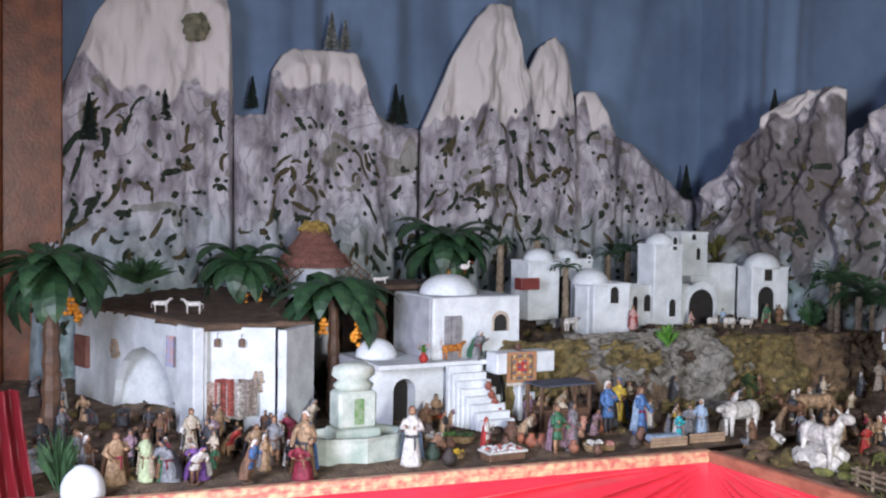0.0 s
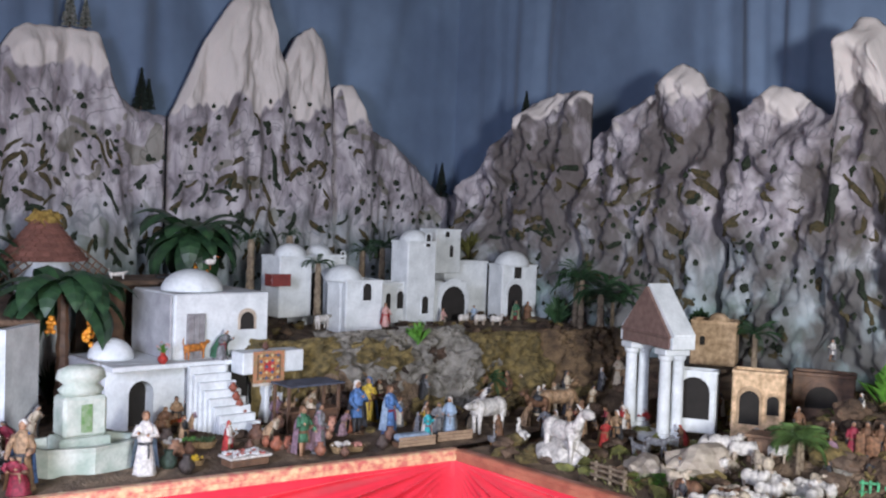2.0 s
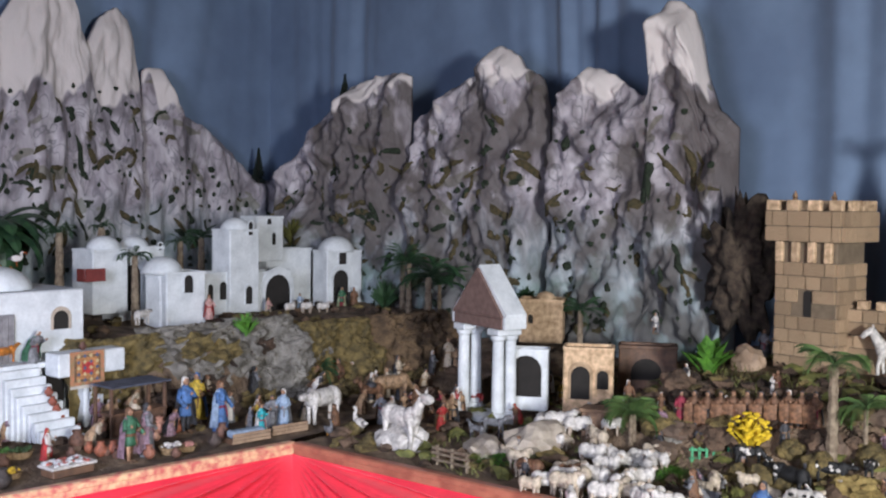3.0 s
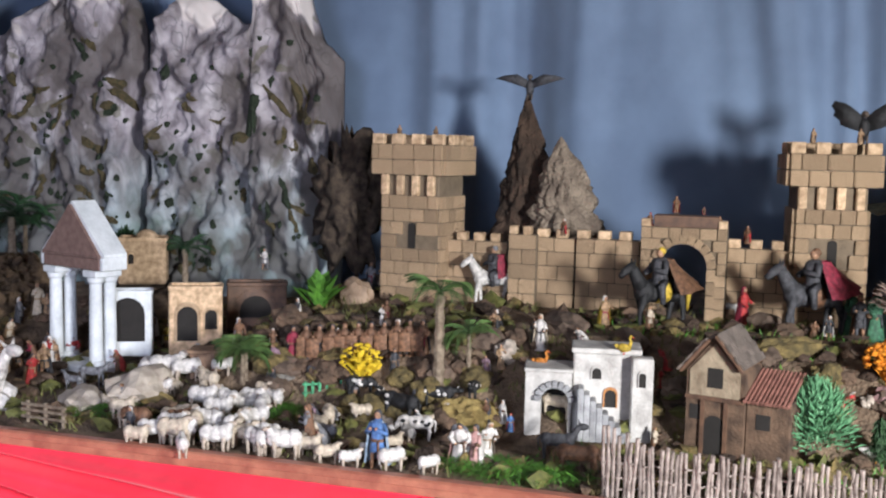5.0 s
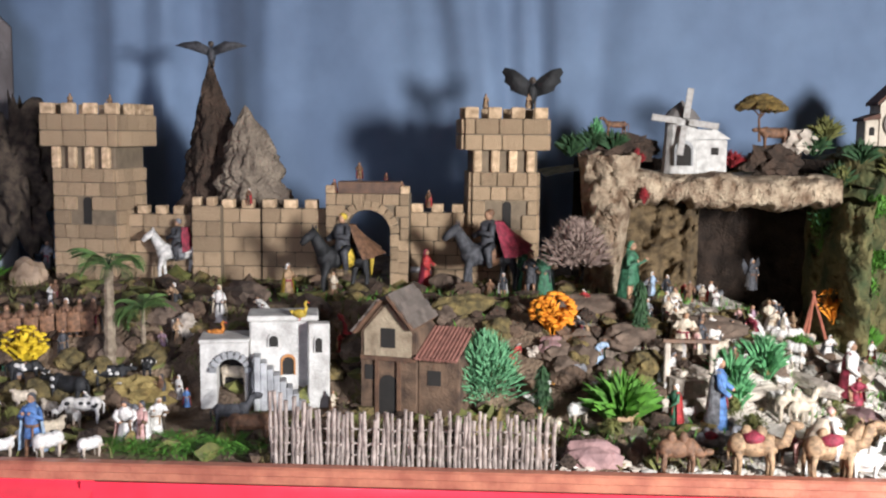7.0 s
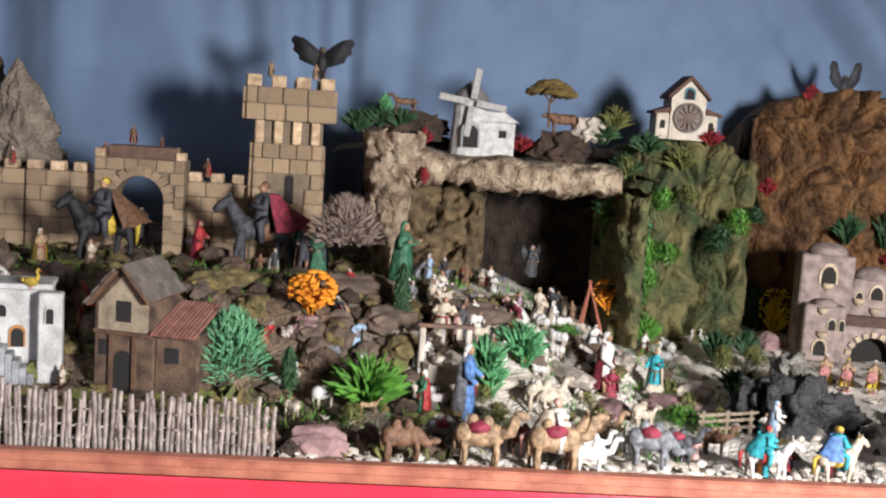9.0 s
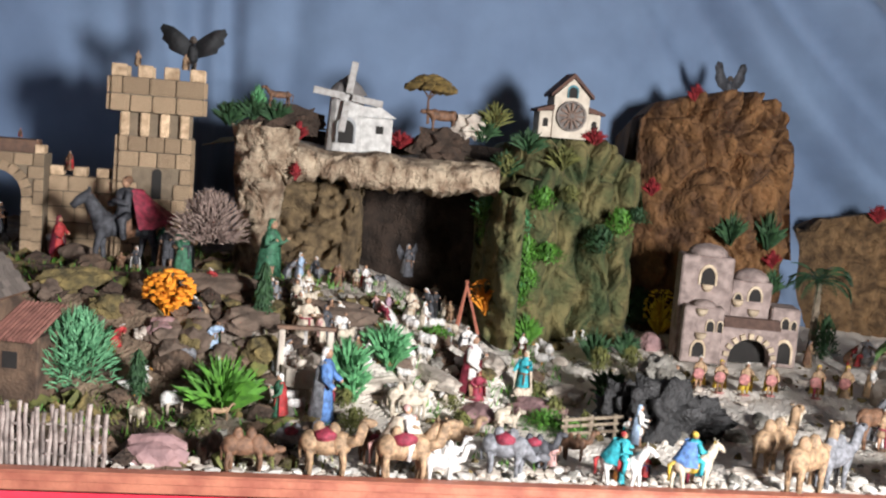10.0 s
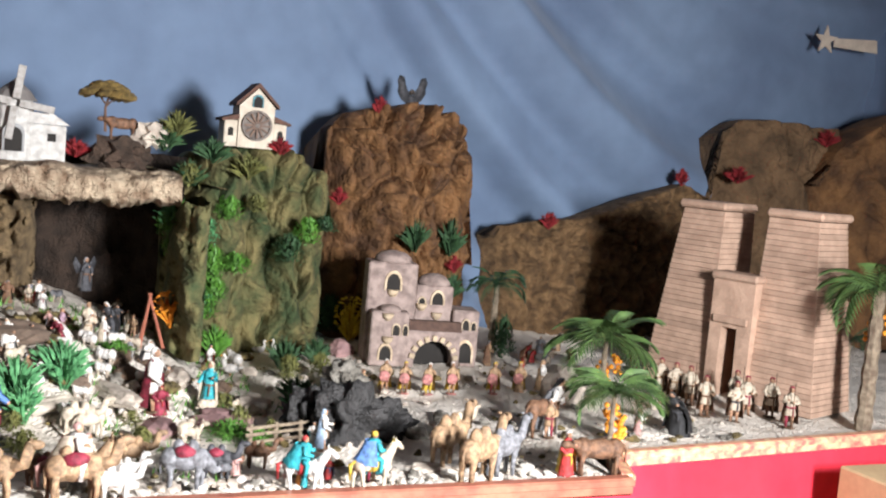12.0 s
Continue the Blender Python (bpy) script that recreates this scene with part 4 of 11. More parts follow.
for cs in (-1, 1):
    part("roof_slab", profile(B(), [(-TW - 0.012, -0.022), (-TW - 0.012, 0.004), (0, 0.134), (0, 0.116)], -TD + 0.006, TD + 0.008, pose(0, 0, TH + 0.068) @ Matrix.Diagonal((cs, 1, 1, 1))), PLASTER, temple)
    part("cornice_return", box(B(), min(cs * (TW + 0.0005), cs * (TW + 0.014)), max(cs * (TW + 0.0005), cs * (TW + 0.014)), -TD + 0.002, TD + 0.008, TH + 0.031, TH + 0.066, 0.002), PLASTER, temple)


# ---- castle ----
CX = 2.86
CB = 0.955
castle = thing("toy_castle", Matrix(), "tan stone toy castle with battlements, gate and two towers", "castle")


def tower(y0, y1, depth, z_neck, z_top, turn, sides):
    """A square tower with corbels and a wider battlemented head. y0 > y1: its sides along the wall."""
    w = y0 - y1
    t = part("tower", box(B(), 0, w, 0.0, depth, 0, z_neck - CB + 0.0, 0.003), MORTAR, castle)
    t.matrix_local = east(CX, y0, CB, turn)
    hh = z_neck - CB
    slit = lambda cx, cz, a, b: a < w * 0.62 and b > w * 0.45 and hh * 0.42 < cz < hh * 0.66
    blocks(t, Matrix(), w, hh - 0.055, 0.05, 0.034, int(y0 * 100), slit)
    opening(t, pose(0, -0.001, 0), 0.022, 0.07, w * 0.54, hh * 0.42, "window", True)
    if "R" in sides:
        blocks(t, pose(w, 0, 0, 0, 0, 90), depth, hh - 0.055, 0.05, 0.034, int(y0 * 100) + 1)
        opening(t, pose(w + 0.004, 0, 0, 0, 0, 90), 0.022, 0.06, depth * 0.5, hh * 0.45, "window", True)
    if "L" in sides:
        blocks(t, pose(0, depth, 0, 0, 0, -90), depth, hh - 0.055, 0.05, 0.034, int(y0 * 100) + 2)
    for k in range(4):
        part("corbel", box(B(), w * k / 3.7 + 0.002, w * k / 3.7 + w * 0.14, -0.016, -0.001, hh - 0.055, hh, 0.003), STONE, t)
    o = 0.021
    hd = z_top - z_neck - 0.028
    part("head", box(B(), -o, w + o, -o, depth + o, hh, hh + hd, 0.002), MORTAR, t)
    blocks(t, pose(-o, -o, hh), w + 2 * o, hd, 0.055, hd / 2, int(y0 * 100) + 5)
    if "R" in sides:
        blocks(t, pose(w + o, -o, hh, 0, 0, 90), depth + 2 * o, hd, 0.055, hd / 2, int(y0 * 100) + 6)
    if "L" in sides:
        blocks(t, pose(-o, depth + o, hh, 0, 0, -90), depth + 2 * o, hd, 0.055, hd / 2, int(y0 * 100) + 7)
    n = 4
    ww, dd = w + 2 * o, depth + 2 * o
    for k in range(n):
        u = -o + ww * k / (n - 0.42)
        part("merlon", box(B(), u, u + ww * 0.165, -o - 0.004, -o + 0.014, hh + hd, hh + hd + 0.028, 0.002), STONE, t)
        part("merlon", box(B(), u, u + ww * 0.165, depth + o - 0.014, depth + o, hh + hd, hh + hd + 0.028, 0.002), STONE, t)
        if 0 < k < 3:
            v = -o + dd * k / (n - 0.42)
            for s in (-o - 0.004, w + o - 0.014):
                part("merlon", box(B(), s, s + 0.018, v, v + dd * 0.165, hh + hd, hh + hd + 0.028, 0.002), STONE, t)
    return t


tower(1.205, 1.033, 0.15, 1.297, 1.407, -9, "R")
tower(0.131, -0.034, 0.15, 1.298, 1.405, 6, "LR")


def curtain_wall(y0, y1, z_top, seed, merlons, x=CX + 0.03):
    w = y0 - y1
    t = part("wall", box(B(), 0, w, 0, 0.03, 0, z_top - CB - 0.022, 0.002), MORTAR, castle)
    t.matrix_local = east(x, y0, CB)
    blocks(t, Matrix(), w, z_top - CB - 0.022, 0.055, 0.036, seed)
    for k in range(merlons):
        u = w * k / merlons
        part("merlon", box(B(), u + 0.001, u + w / merlons * 0.6, -0.005, 0.03, z_top - CB - 0.022, z_top - CB, 0.002), STONE, t)
    return t


curtain_wall(1.047, 0.858, 1.146, 31, 4)
curtain_wall(0.844, 0.771, 1.172, 32, 2, CX - 0.01)
curtain_wall(0.778, 0.675, 1.164, 33, 2)
curtain_wall(0.67, 0.505, 1.166, 34, 3, CX + 0.02)
curtain_wall(0.288, 0.131, 1.159, 35, 3)
GY0, GY1, GZ = 0.499, 0.288, 1.186
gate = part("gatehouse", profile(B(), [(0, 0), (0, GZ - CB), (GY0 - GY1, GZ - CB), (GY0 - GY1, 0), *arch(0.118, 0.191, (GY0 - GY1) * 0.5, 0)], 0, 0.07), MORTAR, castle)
gate.matrix_local = east(CX - 0.02, GY0, CB)
gw = GY0 - GY1
gh0 = 0.191


def in_arch(cx, cz, a, b):
    return (abs(cx - gw * 0.5) < 0.075 and cz < gh0 - 0.05) or math.hypot(cx - gw * 0.5, cz - (gh0 - 0.06)) < 0.083


blocks(gate, Matrix(), gw, GZ - CB, 0.04, 0.03, 36, in_arch)
for k in range(11):
    a = math.pi * (k + 0.5) / 11
    ob = new("voussoir", BLOCK)
    ob.parent = gate
    ob.matrix_local = pose(gw * 0.5 + 0.070 * math.cos(a), -0.005, gh0 - 0.059 + 0.070 * math.sin(a), 0, 90 - math.degrees(a), 0) @ Matrix.Diagonal((0.018, 0.014, 0.022, 1))
for s in (-1, 1):
    for k in range(4):
        ob = new("jamb_stone", BLOCK)
        ob.parent = gate
        ob.matrix_local = pose(gw * 0.5 + s * 0.070, -0.005, 0.016 + k * (gh0 - 0.06) / 4) @ Matrix.Diagonal((0.022, 0.014, (gh0 - 0.06) / 4 - 0.003, 1))
for s in (0, 1):
    part("merlon", box(B(), (gw - 0.022) * s, (gw - 0.022) * s + 0.022, -0.006, 0.03, GZ - CB, GZ - CB + 0.02, 0.002), STONE, gate)
wp = part("wooden_parapet", box(B(), 0.03, gw - 0.02, 0.0, 0.06, GZ - CB, GZ - CB + 0.03, 0.002), WOOD, gate, "dark wooden gallery above the gate")

# ---- crag with bird, cave, southern rocks ----
def bark_crag(name, x, y, z, h, r, lean, material, label, seed):
    """A tall jagged piece of cork bark."""
    def fn(u, v):
        a = 2 * math.pi * u
        k = 0.72 * (1 - v) ** 0.95 + 0.30 * (1 - v ** 6)
        n = noise.fractal(Vector((math.cos(a) * 1.6, math.sin(a) * 1.6, v * 5 + seed)), 0.8, 2, 5)
        c = noise.voronoi(Vector((math.cos(a) * 2.6, math.sin(a) * 2.6, v * 7 + seed)))[0]
        rr = r * k * (1 + 0.40 * n + 0.55 * ((c[1] - c[0]) ** 0.5 - 0.45))
        return (0.6 * rr * math.cos(a), rr * math.sin(a) + lean * v, h * v)
    ob = link(name, sheet(B(), 72, 90, fn), material, smooth=True)
    ob.location = (x, y, z)
    return tagged(ob, label, "rock")


bark_crag("cork_crag", 3.12, 0.856, 0.93, 0.605, 0.10, 0.01, DARKCORK, "tall jagged brown cork crag behind the castle wall", 3)
bark_crag("cork_crag", 3.05, 0.718, 0.93, 0.481, 0.14, 0.035, mat("grey_bark", (0.30, 0.24, 0.18), (0.12, 0.09, 0.07), 18, 0.95, 0.9, dist=0.015, detail=8), "grey-brown slab of cork bark behind the castle wall", 8)
rock("dark_bush", 3.05, 1.38, 1.114, 0.13, (0.4, 0.7, 1.3), mat("dry_dark_moss", (0.09, 0.065, 0.045), (0.03, 0.02, 0.015), 50, 0.95, 0.9), "dark dry shrub beside the castle tower", 0.7, 3.0, cat="shrub")

CVX = 2.74
cave = thing("nativity_cave", Matrix(), "cork bark grotto with pale roof slab and dark interior", "grotto")
def cork_mass(name, fn, nu, nv, material, label=""):
    return part(name, sheet(B(), nu, nv, fn), material, cave, label, smooth=True)


def ridged(p, amp, f, seed):
    n = noise.fractal(Vector((p[0] * f, p[1] * f, p[2] * f + seed)), 0.8, 2.0, 6)
    return Vector(p) + Vector((-1, 0.2, 0.3)) * amp * n


CY0, CY1 = -0.236, -0.723
CZ0, CZ1 = 1.158, 1.261


def roof_fn(u, v):
    """A broad flat slab of bark: squared section, ragged lower edge, rising a little towards its ends."""
    y = CY0 + 0.03 + (CY1 - CY0 - 0.05) * u
    a = -0.6 * math.pi + 1.75 * math.pi * v
    c, s_ = math.cos(a), math.sin(a)
    sq = lambda t: math.copysign(abs(t) ** 0.45, t)
    low = 0.016 * noise.noise(Vector((u * 14, 3, 0))) + 0.010 * noise.noise(Vector((u * 37, 8, 0))) if s_ < 0 else 0.006 * noise.noise(Vector((u * 9, 5, 0)))
    thick = 0.046 * (0.85 + 0.25 * noise.noise(Vector((u * 5, 1, 0))))
    p = ridged((CVX + 0.20 - 0.225 * sq(c), y, (CZ0 + CZ1) / 2 + 0.004 + 0.010 * math.sin(u * 3.1 + 2.6) + thick * sq(s_) + low), 0.020, 15, 2)
    v1 = noise.voronoi(Vector((u * 17, p.z * 22, c * 2)))[0]
    return p + Vector((-1, 0, 0.1)) * 0.022 * (0.4 - v1[0])


cork_mass("roof_slab", roof_fn, 170, 60, CORK, "pale cream cork roof slab")
LY0, LY1 = -0.14, -0.284


def pillar_fn(u, v):
    a = 2 * math.pi * u
    z = 0.93 + v * (1.291 - 0.93)
    w = 0.5 * (LY0 - LY1) * (0.62 + 0.55 * v ** 1.5)
    return ridged((2.80 + 0.10 * math.cos(a), LY0 - 0.5 * (LY0 - LY1) * (0.75 + 0.15 * v) - w * math.sin(a) * 0.9, z), 0.042, 17, 5)


cork_mass("left_pillar", pillar_fn, 60, 50, CORK, "pale bark pillar")
# near-black back wall: the grotto's inner shade is put into its colour
cork_mass("back_wall", lambda u, v: ridged((3.2 - 0.22 * (2 * abs(u - 0.45)) ** 2.5, CY0 + 0.1 + (CY1 - CY0 - 0.16) * u, 0.86 + 0.42 * v), 0.035, 11, 9), 60, 40, mat("shaded_grotto_cork", (0.045, 0.027, 0.018), (0.02, 0.012, 0.008), 26, 0.95, 0.9, dist=0.012, detail=8))
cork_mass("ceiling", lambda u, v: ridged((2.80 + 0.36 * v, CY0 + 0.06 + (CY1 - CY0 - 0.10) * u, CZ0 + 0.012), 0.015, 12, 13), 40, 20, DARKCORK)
cork_mass("inner_rock", lambda u, v: ridged((2.91 + 0.10 * math.cos(2 * math.pi * u), CY0 - 0.09 + 0.12 * math.sin(2 * math.pi * u), 0.88 + 0.33 * v), 0.075, 15, 17), 70, 50, mat("ochre_moss_rock", (0.22, 0.15, 0.075), (0.08, 0.052, 0.025), 30, 0.95, 0.9, dist=0.012, detail=8))
cork_mass("right_wall", lambda u, v: ridged((2.85 + 0.24 * math.cos(2 * math.pi * u), CY1 - 0.05 + 0.040 * math.sin(2 * math.pi * u), 0.84 + 0.35 * v), 0.06, 13, 21), 40, 36, GREENROCK)
# hill shelf above the cave, on which small houses stand
TOPZ = CZ1 - 0.01
cork_mass("hilltop", lambda u, v: ridged((2.88 + 0.55 * v, CY0 + 0.18 + (CY1 - CY0 - 0.36) * u, TOPZ - 0.02 + 0.02 * math.sin(u * 11)), 0.02, 9, 25), 60, 20, MOSS)


def rock_face(name, t_pts, x, bulge, material, label, seed, z0=0.78, amp=0.05, f=6.0, back=0.25):
    """A crumpled paper rock: skyline t_pts (y, z), bulging towards the room."""
    y0, y1 = t_pts[0][0], t_pts[-1][0]

    def fn(u, v):
        y = y0 + (y1 - y0) * u
        top = interp(t_pts, y)
        if v > 0.8:
            return Vector((x - 0.02 + back * (v - 0.8) / 0.2, y, top - 0.06 * ((v - 0.8) / 0.2) ** 2))
        k = v / 0.8
        side = math.sin(math.pi * min(max(u, 0.0), 1.0)) ** 0.45
        p = (x - bulge * side * (0.55 + 0.45 * math.cos(k * 1.35)) + 0.12 * (1 - side), y, z0 + (top - z0) * math.sin(k * math.pi / 2) ** 0.9)
        w = noise.noise_vector(Vector((p[1] * 9, p[2] * 9, seed))) * 0.25
        q = Vector((p[1] * f * 1.1, p[2] * f * 0.8, seed)) + w
        big, fine = noise.voronoi(q)[0], noise.voronoi(q * 2.7)[0]
        n = 1.3 * ((big[1] - big[0]) ** 0.5 - 0.4) + 0.5 * ((fine[1] - fine[0]) ** 0.5 - 0.4) + 0.3 * noise.fractal(Vector((p[1] * f, p[2] * f, seed)), 0.9, 2.1, 4)
        return Vector(p) + Vector((-1, 0, 0.25)) * amp * n * side
    return tagged(link(name, sheet(B(), 150, 120, fn), material, smooth=True), label, "rock")


rock_face("green_rock", [(-1.001, 1.219), (-0.972, 1.277), (-0.908, 1.309), (-0.803, 1.294), (-0.761, 1.246)], 3.05, 0.14, GREENROCK, "mossy green crumpled rock beside the cave", 3, amp=0.10, f=5)
rock_face("green_rock", [(-1.228, 1.121), (-1.208, 1.214), (-1.161, 1.273), (-1.059, 1.335), (-0.933, 1.333), (-0.888, 1.311)], 3.12, 0.16, GREENROCK, "ochre and green crumpled rock with a dark hollow", 14, amp=0.13, f=5)
rock_face("tan_rock", [(-1.747, 1.01), (-1.692, 1.388), (-1.634, 1.452), (-1.52, 1.488), (-1.379, 1.467), (-1.285, 1.439), (-1.243, 1.386), (-1.242, 1.219)], 3.28, 0.16, TAN, "large tan crumpled paper rock", 5, amp=0.12, f=8)
rock_face("tan_wall_rock", [(-2.761, 1.262), (-2.603, 1.322), (-2.395, 1.257), (-2.175, 1.174), (-2.066, 1.162), (-1.898, 1.129), (-1.877, 1.09)], 3.40, 0.10, mat("cracked_tan", (0.25, 0.145, 0.065), (0.09, 0.05, 0.022), 26, 0.9, 0.9, dist=0.012, detail=8), "long cracked tan rock wall behind the sand", 7, amp=0.055, f=15)
rock_face("brown_rock", [(-3.426, 1.37), (-3.334, 1.578), (-3.111, 1.572), (-2.973, 1.586), (-2.869, 1.576), (-2.799, 1.522), (-2.764, 1.26)], 3.45, 0.12, mat("brown_paper_rock", (0.19, 0.11, 0.055), (0.085, 0.05, 0.025), 12, 0.9, 0.8, dist=0.012, detail=8), "brown crumpled rock behind the pylon gate", 11)
rock_face("brown_rock", [(-3.894, 1.571), (-3.625, 1.699), (-3.423, 1.646), (-3.324, 1.594), (-3.203, 1.489), (-3.129, 1.358)], 3.3, 0.15, TAN, "tan crumpled rock behind the pylon gate", 12)

# ---- Egyptian pylon ----
PB = (2.696, -2.021)
PF = (2.225, -2.188)
pv = Vector((PF[0] - PB[0], PF[1] - PB[1]))
pyl = thing("pylon_gate", pose(PB[0], PB[1], 0.79, 0, 0, math.degrees(math.atan2(pv.y, pv.x))), "sandstone Egyptian pylon gate of fine courses with sloping walls", "temple gate")
PWD = pv.length
PHT = 0.505


def pylon_tower(x0, x1, label):
    n = 34
    for k in range(n):
        f0 = k / n
        ins = 0.055 * PWD * f0 * 2
        part("stone_course", box(B(), x0 + (ins if x0 < 0.1 else ins * 0.15), x1 - (ins if x1 > PWD - 0.1 else ins * 0.15), 0.035 * f0, 0.20 - 0.02 * f0, PHT * 0.94 * f0 + 0.0002, PHT * 0.94 * (k + 1) / n - 0.0004, 0.0009), SANDSTONE, pyl)
    ins = 0.11 * PWD
    part("cornice", box(B(), x0 + (ins - 0.012 if x0 < 0.1 else 0.004), x1 - (ins - 0.012 if x1 > PWD - 0.1 else 0.004), 0.024, 0.19, PHT * 0.945, PHT * 0.985, 0.006), SANDSTONE, pyl)


pylon_tower(0.0, PWD * 0.38, "")
pylon_tower(PWD * 0.60, PWD, "")
dw = PWD * 0.16
part("gate_block", profile(B(), [(PWD * 0.40, 0), (PWD * 0.40, PHT * 0.60), (PWD * 0.64, PHT * 0.60), (PWD * 0.64, 0), (PWD * 0.565, 0), (PWD * 0.56, PHT * 0.36), (PWD * 0.47, PHT * 0.36), (PWD * 0.465, 0)], -0.012, 0.10), SANDSTONE, pyl)
part("gate_cornice", box(B(), PWD * 0.385, PWD * 0.655, -0.022, 0.06, PHT * 0.60, PHT * 0.64, 0.006), SANDSTONE, pyl)
part("lintel", box(B(), PWD * 0.42, PWD * 0.62, -0.020, -0.0125, PHT * 0.38, PHT * 0.42, 0.003), SANDSTONE, pyl)
# black sheet closing the gate, for the shade of its passage
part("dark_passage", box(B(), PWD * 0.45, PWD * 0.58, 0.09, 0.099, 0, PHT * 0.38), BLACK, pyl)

# ---- pink palace ----
PX, PY = 2.82, -1.258
PW = 0.3
PH = 0.275
pal = thing("palace", east(PX, PY, 0.79, -12), "pinkish stone toy palace with arched gate, towers and dark roof", "model palace")
F = Matrix()
PST = mat("cream_voussoir", (0.60, 0.48, 0.34), (0.4, 0.3, 0.2), 50, 0.8, 0.4, vary=0.15)
part("left_tower", box(B(), -0.01, PW * 0.40, 0.04, 0.13, 0, PH * 0.96, 0.004), PINKST, pal)
part("tower_arch_top", lathe(B(), [(PW * 0.17, 0), (PW * 0.16, 0.012), (PW * 0.11, 0.024), (0.003, 0.03)], 20, (PW * 0.195, 0.085, PH * 0.96)), PINKST, pal, smooth=True)
part("middle_block", box(B(), PW * 0.401, PW * 0.74, 0.05, 0.13, 0, PH * 0.76, 0.004), PINKST, pal)
part("middle_dome", dome(B(), (PW * 0.58, 0.09, PH * 0.76), PW * 0.15, 0.03), PINKST, pal, smooth=True)
part("right_block", box(B(), PW * 0.741, PW * 0.98, 0.03, 0.12, 0, PH * 0.55, 0.004), PINKST, pal)
part("left_block", box(B(), 0.0, PW * 0.33, -0.01, 0.039, 0, PH * 0.52, 0.004), PINKST, pal)
part("left_dome", dome(B(), (PW * 0.17, 0.015, PH * 0.52), PW * 0.10, 0.016), PINKST, pal, smooth=True)
part("gate_wall", profile(B(), [(PW * 0.331, 0), (PW * 0.331, PH * 0.36), (PW * 0.80, PH * 0.36), (PW * 0.80, 0), *arch(PW * 0.34, PH * 0.26, PW * 0.57, 0)], 0.0, 0.048), PINKST, pal)
# shade of the palace gate as a black sheet
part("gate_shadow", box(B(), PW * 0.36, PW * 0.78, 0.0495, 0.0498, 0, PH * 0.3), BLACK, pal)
part("gate_roof", profile(B(), [(-0.03, 0), (0.03, 0), (0.012, 0.022), (-0.012, 0.022)], PW * 0.34, PW * 0.80, pose(0, 0.02, PH * 0.36, 0, 0, -90) @ Matrix.Diagonal((1, 1, 1, 1))), mat("brown_shingle", (0.13, 0.075, 0.055), (0.08, 0.045, 0.035), 60, 0.85, 0.6), pal)
for k in range(9):
    a = math.pi * (k + 0.5) / 9
    ob = new("voussoir", BLOCK)
    ob.parent = pal
    ob.material_slots[0].link, ob.material_slots[0].material = "OBJECT", PST
    ob.matrix_local = pose(PW * 0.57 + PW * 0.195 * math.cos(a), -0.003, PH * 0.26 - PW * 0.17 + PW * 0.195 * math.sin(a), 0, 90 - math.degrees(a), 0) @ Matrix.Diagonal((0.012, 0.012, 0.014, 1))
for mm, u, zz, w_, h_ in ((0.04, 0.19, 0.70, 0.12, 0.16), (0.05, 0.60, 0.58, 0.10, 0.12), (0.05, 0.46, 0.56, 0.06, 0.08), (0.03, 0.86, 0.36, 0.06, 0.10), (0.03, 0.93, 0.36, 0.04, 0.08), (-0.01, 0.22, 0.30, 0.06, 0.10), (-0.01, 0.30, 0.30, 0.04, 0.10), (-0.01, 0.14, 0.06, 0.1, 0.14), (0.03, 0.87, 0.04, 0.12, 0.2)):
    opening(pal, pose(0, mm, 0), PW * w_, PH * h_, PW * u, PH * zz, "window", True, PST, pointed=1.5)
for mm, u, zz in ((0.04, 0.19, 0.64), (0.05, 0.46, 0.52), (0.05, 0.60, 0.44), (-0.01, 0.14, 0.44), (-0.01, 0.15, 0.22)):
    part("balcony", lathe(B(), [(0.006, 0), (0.013, 0.008), (0.015, 0.018)], 12, (PW * u, mm - 0.004, PH * zz)), PST, pal)

# ---- plants ----
def frond_mesh(name, L, width, droop, material, pairs=14, broad=False):
    """One palm leaf along +x: a curved midrib with leaflets, or a broad drooping blade."""
    bm = B()

    def rib(f):
        return Vector((L * math.sin(f * droop) / droop, 0, L * (0.30 * math.sin(f * 1.6) - droop * 0.42 * f * f)))
    if broad:
        n = 9
        rows = []
        for i in range(n + 1):
            f = i / n
            w = width * math.sin(math.pi * min(0.06 + f * 0.94, 1.0)) ** 0.7
            p = rib(f)
            rows.append([bm.verts.new(p + Vector((0, s * w, -0.35 * abs(s) * w))) for s in (-1, 0, 1)])
        for a, b in zip(rows, rows[1:]):
            for k in range(2):
                bm.faces.new((a[k], a[k + 1], b[k + 1], b[k]))
    else:
        tube(bm, [rib(i / 6) for i in range(7)], [0.012 * L * (1 - i / 7) + 0.0006 for i in range(7)], 4)
        for i in range(1, pairs + 1):
            f = i / pairs
            p, q = rib(f), rib(min(f + 0.12, 1.1))
            w = width * (math.sin(math.pi * min(0.12 + f * 0.82, 1)) ** 0.6)
            for s in (-1, 1):
                tip = q + Vector((w * 0.5, s * w, -0.35 * w))
                a = bm.verts.new(p + Vector((-0.012 * L, 0, 0.001)))
                b = bm.verts.new(p + Vector((0.022 * L, 0, 0.001)))
                mid = bm.verts.new((p + tip) / 2 + Vector((0.03 * L, 0, 0.05 * w)))
                bm.faces.new((a, b, mid, bm.verts.new(tip)))
    me = bpy.data.meshes.new(name)
    bm.to_mesh(me)
    bm.free()
    me.materials.append(material)
    return me


FRONDS = {}


